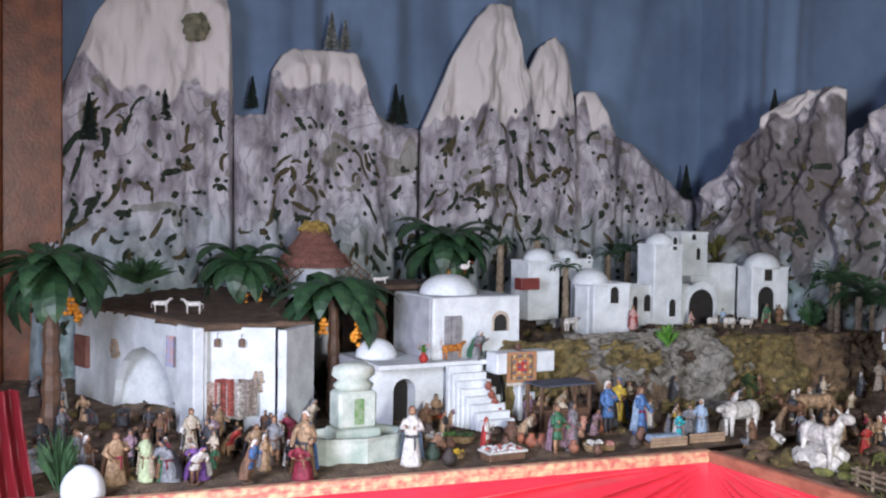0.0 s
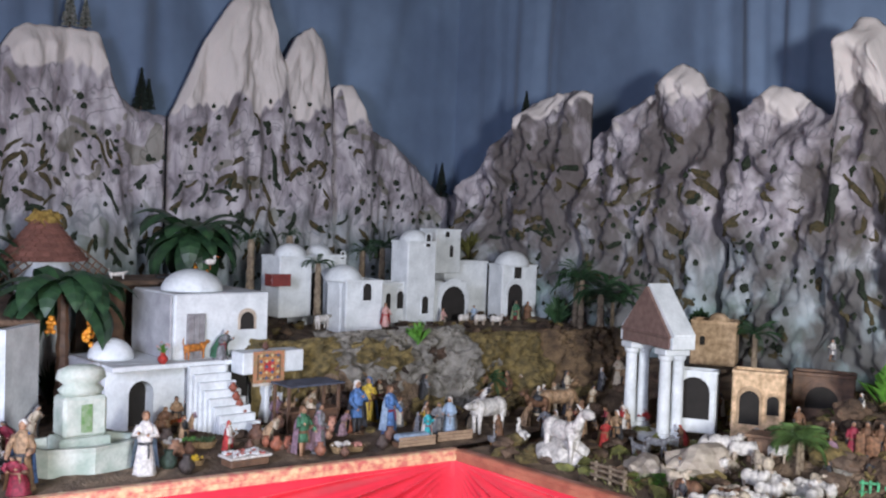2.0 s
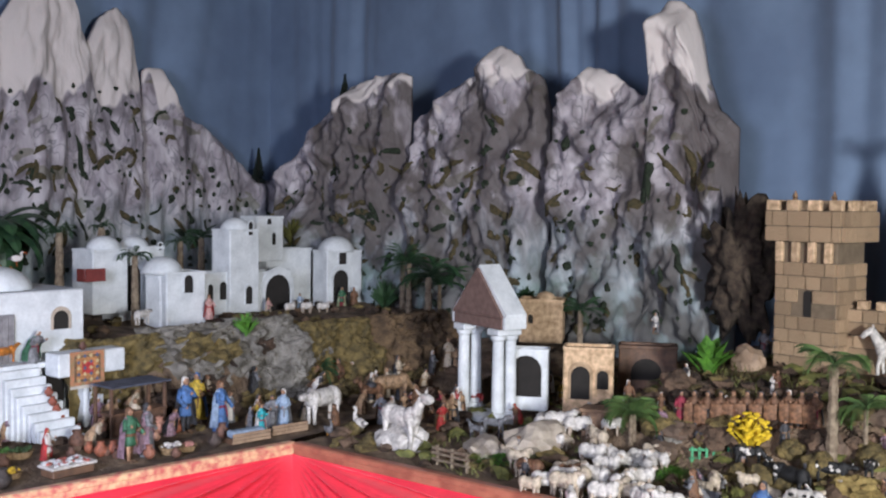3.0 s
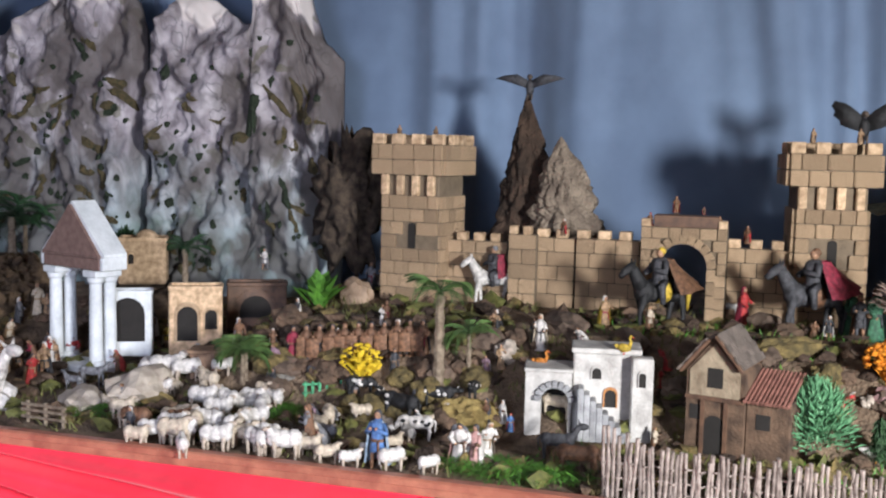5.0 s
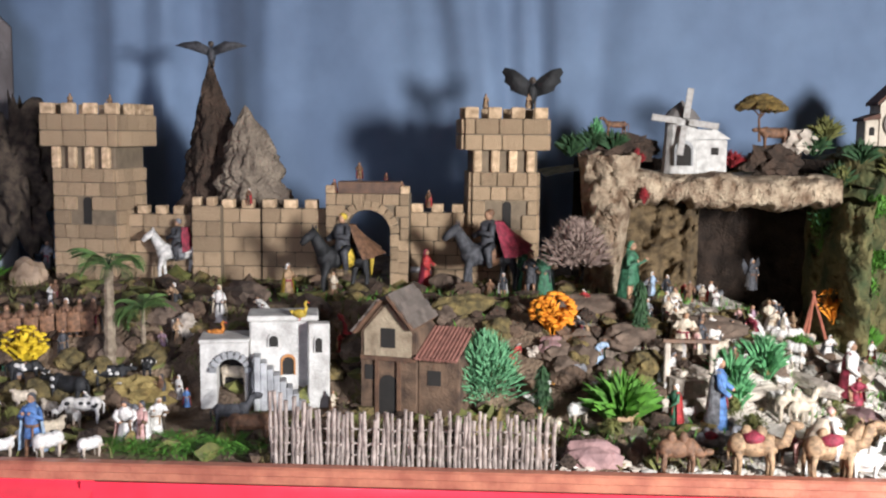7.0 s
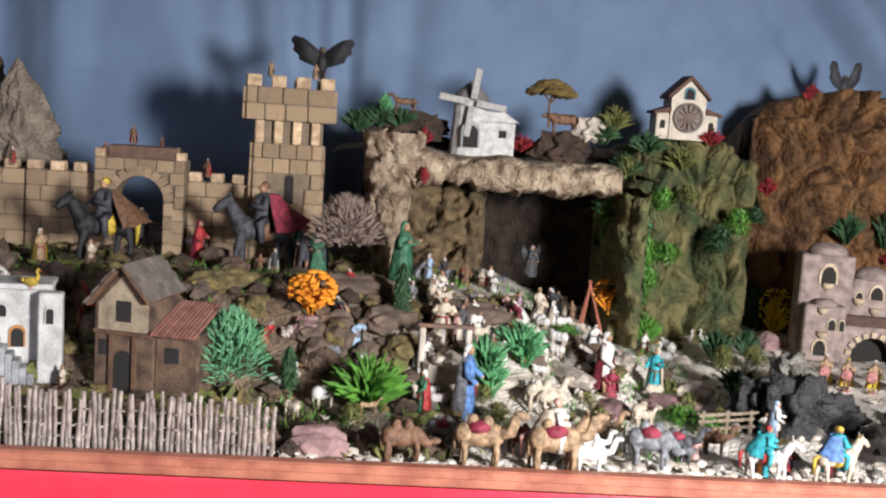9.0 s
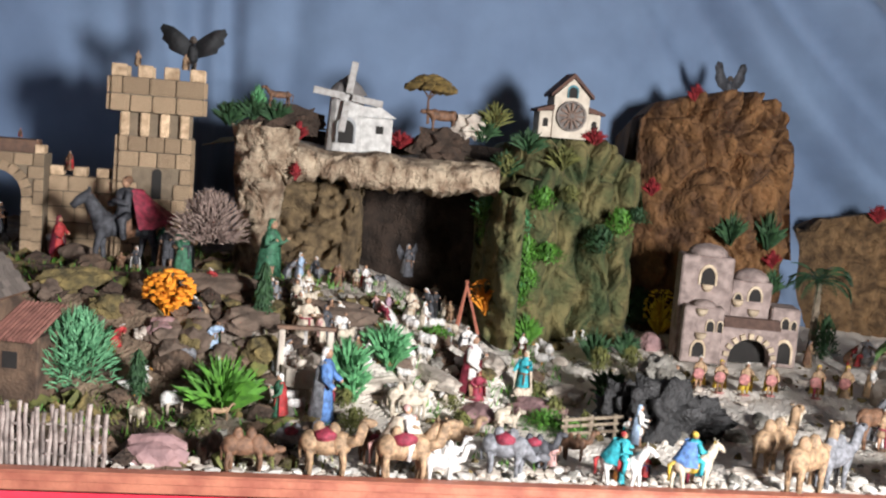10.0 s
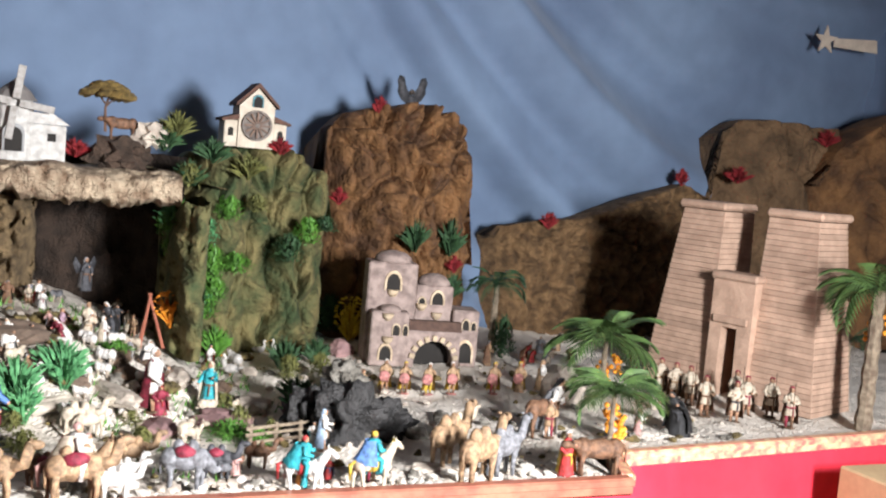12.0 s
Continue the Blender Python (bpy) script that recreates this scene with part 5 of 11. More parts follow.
def palm(x, y, z, h, r, style="dark", n=16, fruit=False, label="", lean=0.0):
    """A model palm: ringed trunk, fronds, sometimes orange fruit."""
    trunk_m = WOOD if style == "dark" else BARK
    if style == "bright" and fruit:
        r, n = r * 1.25, 26
    if style == "dark":
        r, n = r * 1.45, 32
    label = label or {"dark": "model palm with broad dark green leaves", "bright": "model palm with bright green fronds", "small": "small dark feathery model palm"}[style]
    t = thing("model_palm", pose(x, y, z), label, "palm", "model palms")
    rt = max(0.0045, h * 0.045)
    pts = [(lean * h * (k / 12) ** 2, 0, h * k / 12) for k in range(13)]
    part("trunk", tube(B(), pts, [rt * (1.25 if k % 2 else 1.0) * (1.2 - 0.4 * k / 12) for k in range(13)], 8), trunk_m, t)
    key = (style, round(r, 2))
    if key not in FRONDS:
        if style == "dark":
            FRONDS[key] = [frond_mesh("frond", r * 1.15, r * 0.16, 1.5, LEAF, broad=True), frond_mesh("frond", r, r * 0.14, 1.1, LEAF, broad=True)]
        elif style == "bright":
            FRONDS[key] = [frond_mesh("frond", r * 1.1, r * 0.30, 1.35, LEAF2), frond_mesh("frond", r, r * 0.28, 0.9, LEAF2)]
        else:
            FRONDS[key] = [frond_mesh("frond", r * 1.1, r * 0.22, 1.3, LEAF), frond_mesh("frond", r, r * 0.2, 0.7, LEAF)]
    rnd = random.Random(int(x * 999 + y * 77))
    for k in range(n):
        ob = new("frond", rnd.choice(FRONDS[key]))
        ob.parent = t
        ob.matrix_local = pose(pts[-1][0], 0, h, 0, rnd.uniform(-28, 42) if style == "dark" else rnd.uniform(-38, 22), k * 137.5 + rnd.uniform(-12, 12)) @ Matrix.Scale(rnd.uniform(0.85, 1.1), 4)
    if fruit:
        fm = mat("orange_fruit", (0.85, 0.36, 0.03), (0.75, 0.25, 0.02), 60, 0.5, 0.2)
        for k in range(3):
            a = rnd.uniform(3.6, 5.8)
            bm = B()
            for j in range(12):
                ball(bm, (0.3 * r * math.cos(a) + rnd.gauss(0, 0.008), 0.3 * r * math.sin(a) + rnd.gauss(0, 0.008), h - 0.3 * r - 0.012 * (j % 4) - 0.02 * k), 0.007, 1)
            part("date_bunch", bm, fm, t, "orange dates")["kind"] = "stuff"
    return t


def bush(name, x, y, z, w, h, material, label, blades=150, blade=0.012, upright=0.5, cat="plant", seed=1, bloom=None):
    """A tuft of many thin curved blades, with flowers if asked."""
    t = thing(name, pose(x, y, z), label, cat)
    bm, rnd = B(), random.Random(int(x * 991 + y * 613) + seed)
    for k in range(blades):
        a, e = rnd.uniform(0, 6.283), rnd.uniform(0.1, 1.0)
        rad = w / 2 * e
        tip = Vector((rad * math.cos(a), rad * math.sin(a), h * (1 - upright * e * e) * rnd.uniform(0.55, 1.05)))
        if blades >= 240:
            tip = Vector((w / 2 * e ** 0.6 * math.cos(a), w / 2 * e ** 0.6 * math.sin(a), 0)) * rnd.uniform(0.3, 1)
            cap = max(0.0, 1 - (tip.length / (w / 2)) ** 2) ** 0.5
            tip.z = h * (0.12 + (0.88 - 0.5 * (1 - cap)) * rnd.random() ** 0.7 * (0.35 + 0.65 * cap if upright < 0.7 else 1))
            if upright >= 0.7:
                k_ = 1.15 - tip.z / h
                tip.x, tip.y = tip.x * k_, tip.y * k_
        root = Vector((0.25 * tip.x * rnd.random(), 0.25 * tip.y * rnd.random(), rnd.uniform(-0.005, tip.z * 0.45)))
        if blades >= 240:
            root = Vector((tip.x * 0.72, tip.y * 0.72, tip.z * 0.8)) + Vector((rnd.gauss(0, 0.006), rnd.gauss(0, 0.006), rnd.gauss(0, 0.004)))
        side = Vector((-math.sin(a), math.cos(a), 0)) * blade * rnd.uniform(0.2, 0.4)
        mid = (root + tip) / 2 + Vector((0, 0, (0.02 if blades >= 240 else 0.12) * h))
        v = [bm.verts.new(p) for p in (root - side * 0.4, root + side * 0.4, mid + side, tip, mid - side)]
        bm.faces.new(v)
    part("foliage", bm, material, t)["kind"] = "stuff"
    if bloom:
        bb = B()
        for k in range(bloom[1]):
            a, e = rnd.uniform(0, 6.283), math.acos(rnd.uniform(-0.5, 1))
            ball(bb, (w * 0.46 * math.sin(e) * math.cos(a), w * 0.46 * math.sin(e) * math.sin(a), h * 0.55 + h * 0.45 * math.cos(e)), bloom[2] * rnd.uniform(0.8, 1.3), 1, 0, (1, 1, 0.6), 0.3, 3)
        part("blossoms", bb, bloom[0], t)["kind"] = "stuff"
    return t


GREEN1 = mat("fresh_green", (0.13, 0.36, 0.15), (0.04, 0.16, 0.06), 90, 0.6, 0.2)
GREEN2 = mat("grass_green", (0.10, 0.27, 0.03), (0.05, 0.14, 0.02), 60, 0.6, 0.2)
GREEN3 = mat("deep_green", (0.035, 0.09, 0.03), (0.015, 0.045, 0.018), 60, 0.7, 0.2)
OLIVE = mat("olive_foliage", (0.16, 0.16, 0.04), (0.08, 0.085, 0.025), 60, 0.8, 0.2)
YELLOWF = mat("yellow_blossom", (0.80, 0.58, 0.03), (0.6, 0.4, 0.02), 80, 0.7, 0.2)
ORANGEF = mat("orange_blossom", (0.85, 0.33, 0.02), (0.65, 0.2, 0.01), 80, 0.7, 0.2)
REDF = mat("red_dried_flower", (0.30, 0.015, 0.02), (0.14, 0.008, 0.012), 80, 0.8, 0.3)
DRY = mat("dry_heather", (0.33, 0.24, 0.20), (0.19, 0.13, 0.11), 70, 0.9, 0.3)

# ---- figures ----
HUES = {"white": (0.74, 0.70, 0.66), "cream": (0.62, 0.52, 0.40), "blue": (0.10, 0.22, 0.50), "pale blue": (0.36, 0.47, 0.62), "grey": (0.26, 0.26, 0.28), "dark grey": (0.07, 0.07, 0.08),
        "brown": (0.22, 0.11, 0.06), "tan": (0.44, 0.28, 0.16), "purple": (0.22, 0.09, 0.34), "mauve": (0.38, 0.24, 0.30), "green": (0.06, 0.20, 0.11), "pale green": (0.52, 0.60, 0.36),
        "red": (0.50, 0.04, 0.04), "crimson": (0.32, 0.03, 0.06), "pink": (0.62, 0.36, 0.33), "yellow": (0.72, 0.50, 0.06), "orange": (0.70, 0.25, 0.04), "turquoise": (0.04, 0.45, 0.52), "black": (0.02, 0.02, 0.022)}
SKIN = paint((0.50, 0.28, 0.17))


def figurine(x, y, h, turn, robe, cloak="brown", z=None, staff=False, shield="", wings=False, wide=1.0, bow=0.0, kilt=False):
    """One small painted statuette: robe with folds, cloak, arms, covered head."""
    rnd = random.Random(int(x * 7919 + y * 104729))
    z = ground_height(x, y) if z is None else z
    bm = B()
    w = h * 0.135 * wide
    tunic = kilt or (not wings and wide < 1.05 and rnd.random() < 0.4)
    sway = rnd.uniform(-0.25, 0.25) * w
    if tunic:
        # short tunic over two striding legs on a small base
        for s in (-1, 1):
            st = s * rnd.uniform(0.1, 0.55) * w
            tube(bm, [(s * w * 0.42, 0, h * 0.42), (s * w * 0.5, st * 0.6, h * 0.22), (s * w * 0.55, st, h * 0.03)], [w * 0.40, w * 0.30, w * 0.22], 7, 2 if rnd.random() < 0.5 else 4)
            ball(bm, (s * w * 0.56, st - w * 0.25, h * 0.025), w * 0.3, 1, 3, (0.8, 1.5, 0.6))
        lathe(bm, [(w * 1.0, h * 0.30), (w * 0.95, h * 0.36), (w * 0.74, h * 0.50), (w * 0.9, h * 0.62), (w * 0.95, h * 0.74), (w * 0.45, h * 0.82), (w * 0.36, h * 0.84)], 16, (0, 0, 0), 0, 0.8, 0.09, 5)
        lathe(bm, [(w * 1.2, 0), (w * 1.15, h * 0.018), (w * 0.1, h * 0.02)], 10, (0, 0, 0), 3, 0.9, 0.06, 3)
    else:
        lathe(bm, [(w * 1.35, 0), (w * 1.25, h * 0.05), (w * 1.02, h * 0.28), (w * 0.76, h * 0.48), (w * 0.92, h * 0.62), (w * 0.95, h * 0.74), (w * 0.45, h * 0.82), (w * 0.36, h * 0.84)], 18, (0, 0, 0), 0, 0.82, 0.11, 6)
    # sash round the waist, its end hanging down
    lathe(bm, [(w * 0.80, h * 0.465), (w * 0.88, h * 0.49), (w * 0.82, h * 0.515)], 14, (0, 0, 0), 4, 0.84)
    tube(bm, [(w * 0.35, -w * 0.66, h * 0.49), (w * 0.42, -w * 0.82, h * 0.36), (w * 0.4, -w * 0.9, h * 0.27)], [w * 0.13, w * 0.15, w * 0.1], 5, 4, True, 0.5)
    if rnd.random() < 0.3 and not shield:
        # a bundle or basket held against the side
        ball(bm, (w * 1.15, -w * 0.6, h * 0.56), w * 0.5, 2, 3, (1.1, 1, 0.8), 0.25)
    # cloak over back and shoulders
    pts = []
    for j in range(7):
        f = j / 6
        row = []
        for i in range(9):
            a = math.radians(-25 + 230 * i / 8)
            rr = w * (1.62 - 0.62 * f + 0.13 * math.sin(i * 2.4 + rnd.random())) * (1 if f < 0.85 else 0.62)
            row.append(bm.verts.new((rr * math.cos(a), 0.85 * rr * math.sin(a) + 0.02 * h * (1 - f), h * (0.10 + 0.71 * f))))
        pts.append(row)
    for a, b in zip(pts, pts[1:]):
        for i in range(8):
            bm.faces.new((a[i], a[i + 1], b[i + 1], b[i])).material_index = 1
    ball(bm, (0, -0.015 * h, h * 0.895), h * 0.062, 2, 2, (0.9, 1, 1.12))
    ball(bm, (0, 0.014 * h, h * 0.915), h * 0.069, 2, 5, (1, 0.95, 1.04), 0.18)
    ball(bm, (0, 0.045 * h, h * 0.83), h * 0.058, 1, 5, (1.15, 0.7, 1.5), 0.15)
    for s in (-1, 1):
        up = rnd.uniform(0.45, 0.72)
        el = (s * w * 1.25, -w * 0.35, h * 0.60)
        hand = (s * w * rnd.uniform(0.2, 1.2), -w * rnd.uniform(1.0, 1.6), h * up)
        tube(bm, [(s * w * 0.75, 0, h * 0.76), el, hand], [w * 0.36, w * 0.36, w * 0.26], 6, 0)
        ball(bm, hand, w * 0.24, 1, 2)
        if staff and s == 1:
            tube(bm, [(hand[0], hand[1], 0), (hand[0], hand[1] - 0.002, h * 1.12)], [h * 0.011] * 2, 5, 3)
        if shield and s == -1:
            sh_m = pose(hand[0], hand[1] - 0.02 * h, h * 0.5)
            if shield == "round":
                lathe_b = [(h * 0.17, 0), (h * 0.15, h * 0.02), (0.002, h * 0.05)]
                k0 = len(bm.verts)
                lathe(bm, lathe_b, 14, (0, 0, 0), 3)
                bm.verts.ensure_lookup_table()
                bmesh.ops.transform(bm, matrix=sh_m @ pose(0, 0, 0, 90, 0, 0), verts=bm.verts[k0:])
            else:
                box(bm, -0.17 * h, 0.17 * h, -0.01 * h, 0.012 * h, -0.36 * h, 0.14 * h, 0.006 * h, sh_m, 3)
    if wings:
        for s in (-1, 1):
            profile(bm, [(s * 0.02 * h, h * 0.6), (s * 0.34 * h, h * 1.0), (s * 0.42 * h, h * 0.8), (s * 0.28 * h, h * 0.5)], 0.06 * h, 0.075 * h, None, 0)
    for q in bm.verts:
        q.co.x += sway * max(0.0, q.co.z / h - 0.3) ** 1.5
    if bow:
        for q in bm.verts:
            f = max(0.0, q.co.z / h - 0.35)
            q.co.y -= bow * h * f
            q.co.z -= 0.35 * bow * h * f
    third = {"": paint((0.16, 0.09, 0.05)), "round": paint((0.55, 0.22, 0.2)), "tall": paint((0.30, 0.15, 0.08))}[shield]
    ob = link("figurine", bm, [paint(HUES[robe]), paint(HUES[cloak]), SKIN, third, paint(HUES[rnd.choice(("brown", "crimson", "tan", "dark grey", cloak))]), paint(HUES["crimson" if kilt else rnd.choice((cloak, cloak, "brown", "dark grey", "white"))])], smooth=True)
    ob.matrix_world = pose(x, y, z - 0.002, 0, 0, turn)
    extra = {"": "", "round": " with round shield", "tall": " with tall shield"}[shield] + (" with staff" if staff else "") + (" with wings" if wings else "")
    return tagged(ob, "clay figurine in %s and %s%s" % (robe, cloak, extra), "figurine", "nativity figurines")


def animal(kind, x, y, h, turn, hue, z=None, hue2=None, load=None):
    """A small painted animal statuette; turn 0: it looks along +x."""
    z = ground_height(x, y) if z is None else z
    bm = B()
    rnd = random.Random(int(x * 3571 + y * 6151))
    if kind in ("sheep", "cow", "horse", "camel", "dog", "donkey", "cat"):
        L = {"sheep": 0.88, "cow": 1.25, "horse": 0.85, "camel": 0.72, "dog": 1.0, "donkey": 0.9, "cat": 1.3}[kind] * h
        bh = {"sheep": 0.62, "cow": 0.66, "horse": 0.58, "camel": 0.54, "dog": 0.6, "donkey": 0.58, "cat": 0.5}[kind] * h
        br = {"sheep": 0.27, "cow": 0.24, "horse": 0.18, "camel": 0.19, "dog": 0.15, "donkey": 0.17, "cat": 0.17}[kind] * h
        ball(bm, (0, 0, bh), br, 3, 0, (L / 2 / br, 0.85, 1), 0.28 if kind == "sheep" else 0.08, 4 if kind == "sheep" else 1.5)
        ball(bm, (L * 0.33, 0, bh + 0.02 * h), br * 1.02, 2, 0, (1, 0.9, 1.05), 0.1)
        ball(bm, (-L * 0.33, 0, bh + 0.01 * h), br * 1.02, 2, 0, (1, 0.92, 1.05), 0.1)
        for sx in (-1, 1):
            for sy in (-1, 1):
                k = rnd.uniform(-0.06, 0.06) * h
                tube(bm, [(sx * L * 0.36, sy * br * 0.5, bh), (sx * L * 0.37 + k, sy * br * 0.5, bh * 0.45), (sx * L * 0.36 + k * 0.6, sy * br * 0.5, 0)], [br * 0.42, br * 0.24, br * 0.2], 6, 1 if kind == "sheep" else 0)
        nk = {"sheep": (0.54, 0.96), "cow": (0.62, 0.80), "horse": (0.62, 0.98), "camel": (0.85, 0.98), "dog": (0.62, 0.9), "donkey": (0.62, 0.95), "cat": (0.62, 0.72)}[kind]
        down = rnd.random() < 0.25 and kind in ("sheep", "horse", "camel", "cow")
        hd = Vector((nk[0] * L, rnd.uniform(-0.1, 0.1) * h, (0.45 if down else nk[1]) * h))
        base = Vector((L * 0.40, 0, bh + br * 0.3))
        mid = (base + hd) / 2 + (Vector((0.08 * h, 0, -0.14 * h)) if kind == "camel" else Vector((0, 0, 0.0)))
        tube(bm, [base, mid, hd], [br * 0.75, br * 0.5, br * 0.42], 8, 0)
        hl = {"sheep": 0.13, "cow": 0.17, "horse": 0.17, "camel": 0.13, "dog": 0.12, "donkey": 0.16, "cat": 0.09}[kind] * h
        ball(bm, hd + Vector((hl * 0.5, 0, -0.02 * h)), hl, 2, 1, (1.05, 0.55, 0.6))
        for s in (-1, 1):
            tube(bm, [hd + Vector((0, s * hl * 0.4, hl * 0.3)), hd + Vector((-hl * 0.3, s * hl * 0.85, hl * (0.9 if kind in ("donkey", "horse", "cat") else 0.35)))], [hl * 0.2, hl * 0.06], 5, 1)
            if kind == "cow":
                tube(bm, [hd + Vector((0, s * hl * 0.4, hl * 0.45)), hd + Vector((hl * 0.2, s * hl * 0.9, hl * 0.9))], [hl * 0.12, hl * 0.03], 5, 2)
        tube(bm, [(-L * 0.5, 0, bh + br * 0.4), (-L * 0.58, 0, bh), (-L * 0.56, 0, bh * 0.5)] if kind != "cat" else [(-L * 0.45, 0, bh), (-L * 0.55, 0, bh + 0.3 * h), (-L * 0.5, 0, h)], [br * 0.2, br * 0.14, br * 0.12], 5, 0)
        if kind == "camel":
            for k in (-0.17, 0.17):
                ball(bm, (k * L, 0, bh + br * 1.05), br * 0.75, 2, 0, (0.75, 0.7, 1.15), 0.1)
        if load:
            ball(bm, (0, 0, bh + br * 0.8), br * 1.05, 2, 2, (1.1, 1.05, 0.6), 0.2)
        if kind == "cow" and hue2:
            for k in range(7):
                ball(bm, (rnd.uniform(-0.4, 0.4) * L, rnd.choice((-1, 1)) * br * 0.78, bh + rnd.uniform(-0.1, 0.14) * h), br * rnd.uniform(0.25, 0.4), 2, 2, (1.2, 0.5, 1))
    elif kind in ("goose", "stork", "hen"):
        up = 0.5 if kind == "stork" else 0.3
        ball(bm, (0, 0, h * (up + 0.05)), h * 0.26, 2, 0, (1.45, 0.8, 0.85), 0.08)
        tube(bm, [(-0.30 * h, 0, h * (up + 0.08)), (-0.55 * h, 0, h * (up + (0.0 if kind == "stork" else 0.16)))], [0.14 * h, 0.03 * h], 6, 2 if kind == "stork" else 0)
        tube(bm, [(0.25 * h, 0, h * (up + 0.1)), (0.36 * h, 0, h * 0.68), (0.26 * h, 0, h * 0.86), (0.33 * h, 0, h * 0.93)], [0.13 * h, 0.08 * h, 0.065 * h, 0.07 * h], 7, 0)
        ball(bm, (0.34 * h, 0, h * 0.93), 0.085 * h, 2, 0)
        tube(bm, [(0.40 * h, 0, h * 0.93), (0.55 * h + (0.12 * h if kind == "stork" else 0), 0, h * 0.87)], [0.04 * h, 0.01 * h], 5, 1)
        for s in (-1, 1):
            tube(bm, [(0, s * 0.08 * h, h * up), (0.02 * h, s * 0.08 * h, 0)], [0.03 * h, 0.02 * h], 5, 1)
    else:
        ball(bm, (0, 0, h * 0.45), h * 0.2, 2, 0, (0.8, 0.8, 1.5), 0.1)
        ball(bm, (0.06 * h, 0, h * 0.84), h * 0.11, 2, 1)
        tube(bm, [(0.12 * h, 0, h * 0.84), (0.24 * h, 0, h * 0.78)], [0.04 * h, 0.008 * h], 5, 1)
        for s in (-1, 1):
            wide = [(0.05, 0.78), (0.28, 0.98), (0.55, 1.16), (0.84, 1.22), (0.92, 1.08), (0.82, 0.92), (0.86, 0.80), (0.68, 0.66), (0.66, 0.54), (0.42, 0.44), (0.10, 0.34)]
            raised = [(0.05, 0.70), (0.24, 1.05), (0.34, 1.38), (0.52, 1.42), (0.60, 1.22), (0.54, 1.02), (0.56, 0.82), (0.40, 0.55), (0.10, 0.35)]
            level = [(0.05, 0.72), (0.5, 0.95), (1.0, 0.90), (1.35, 0.78), (1.0, 0.70), (0.6, 0.58), (0.1, 0.42)]
            wing = {"eagle_up": raised, "eagle_wide": wide}.get(kind, level)
            profile(bm, [(s * p * h, q * h) for p, q in wing], -0.05 * h, -0.01 * h, pose(0, 0, 0, 0, 0, 90), 0)
            tube(bm, [(0, s * 0.08 * h, h * 0.25), (0.03 * h, s * 0.08 * h, 0)], [0.05 * h, 0.03 * h], 5, 1)
        tube(bm, [(0, 0, h * 0.3), (-0.2 * h, 0, h * 0.05)], [0.12 * h, 0.14 * h], 6, 0, True, 0.35)
    face = {"sheep": (0.55, 0.45, 0.36), "goose": (0.8, 0.35, 0.05), "stork": (0.7, 0.15, 0.04), "hen": (0.7, 0.1, 0.05), "eagle": (0.12, 0.09, 0.07), "eagle_up": (0.12, 0.09, 0.07), "eagle_wide": (0.12, 0.09, 0.07)}.get(kind) or tuple(c * 0.8 for c in HUES[hue])
    ob = link(kind.replace("_up", "").replace("_wide", "") + "_figurine", bm, [paint(HUES[hue]), paint(face), paint(HUES[hue2 or "dark grey"])], smooth=True)
    ob.matrix_world = pose(x, y, z - 0.001, 0, 0, turn + (rnd.uniform(-55, 55) if kind == "sheep" else 0))
    return tagged(ob, "small painted %s figurine in %s%s" % (kind.replace("_up", "").replace("_wide", ""), hue, " and " + hue2 if hue2 else ""), "animal figurine", "%s figurines" % kind.replace("_up", "").replace("_wide", ""))


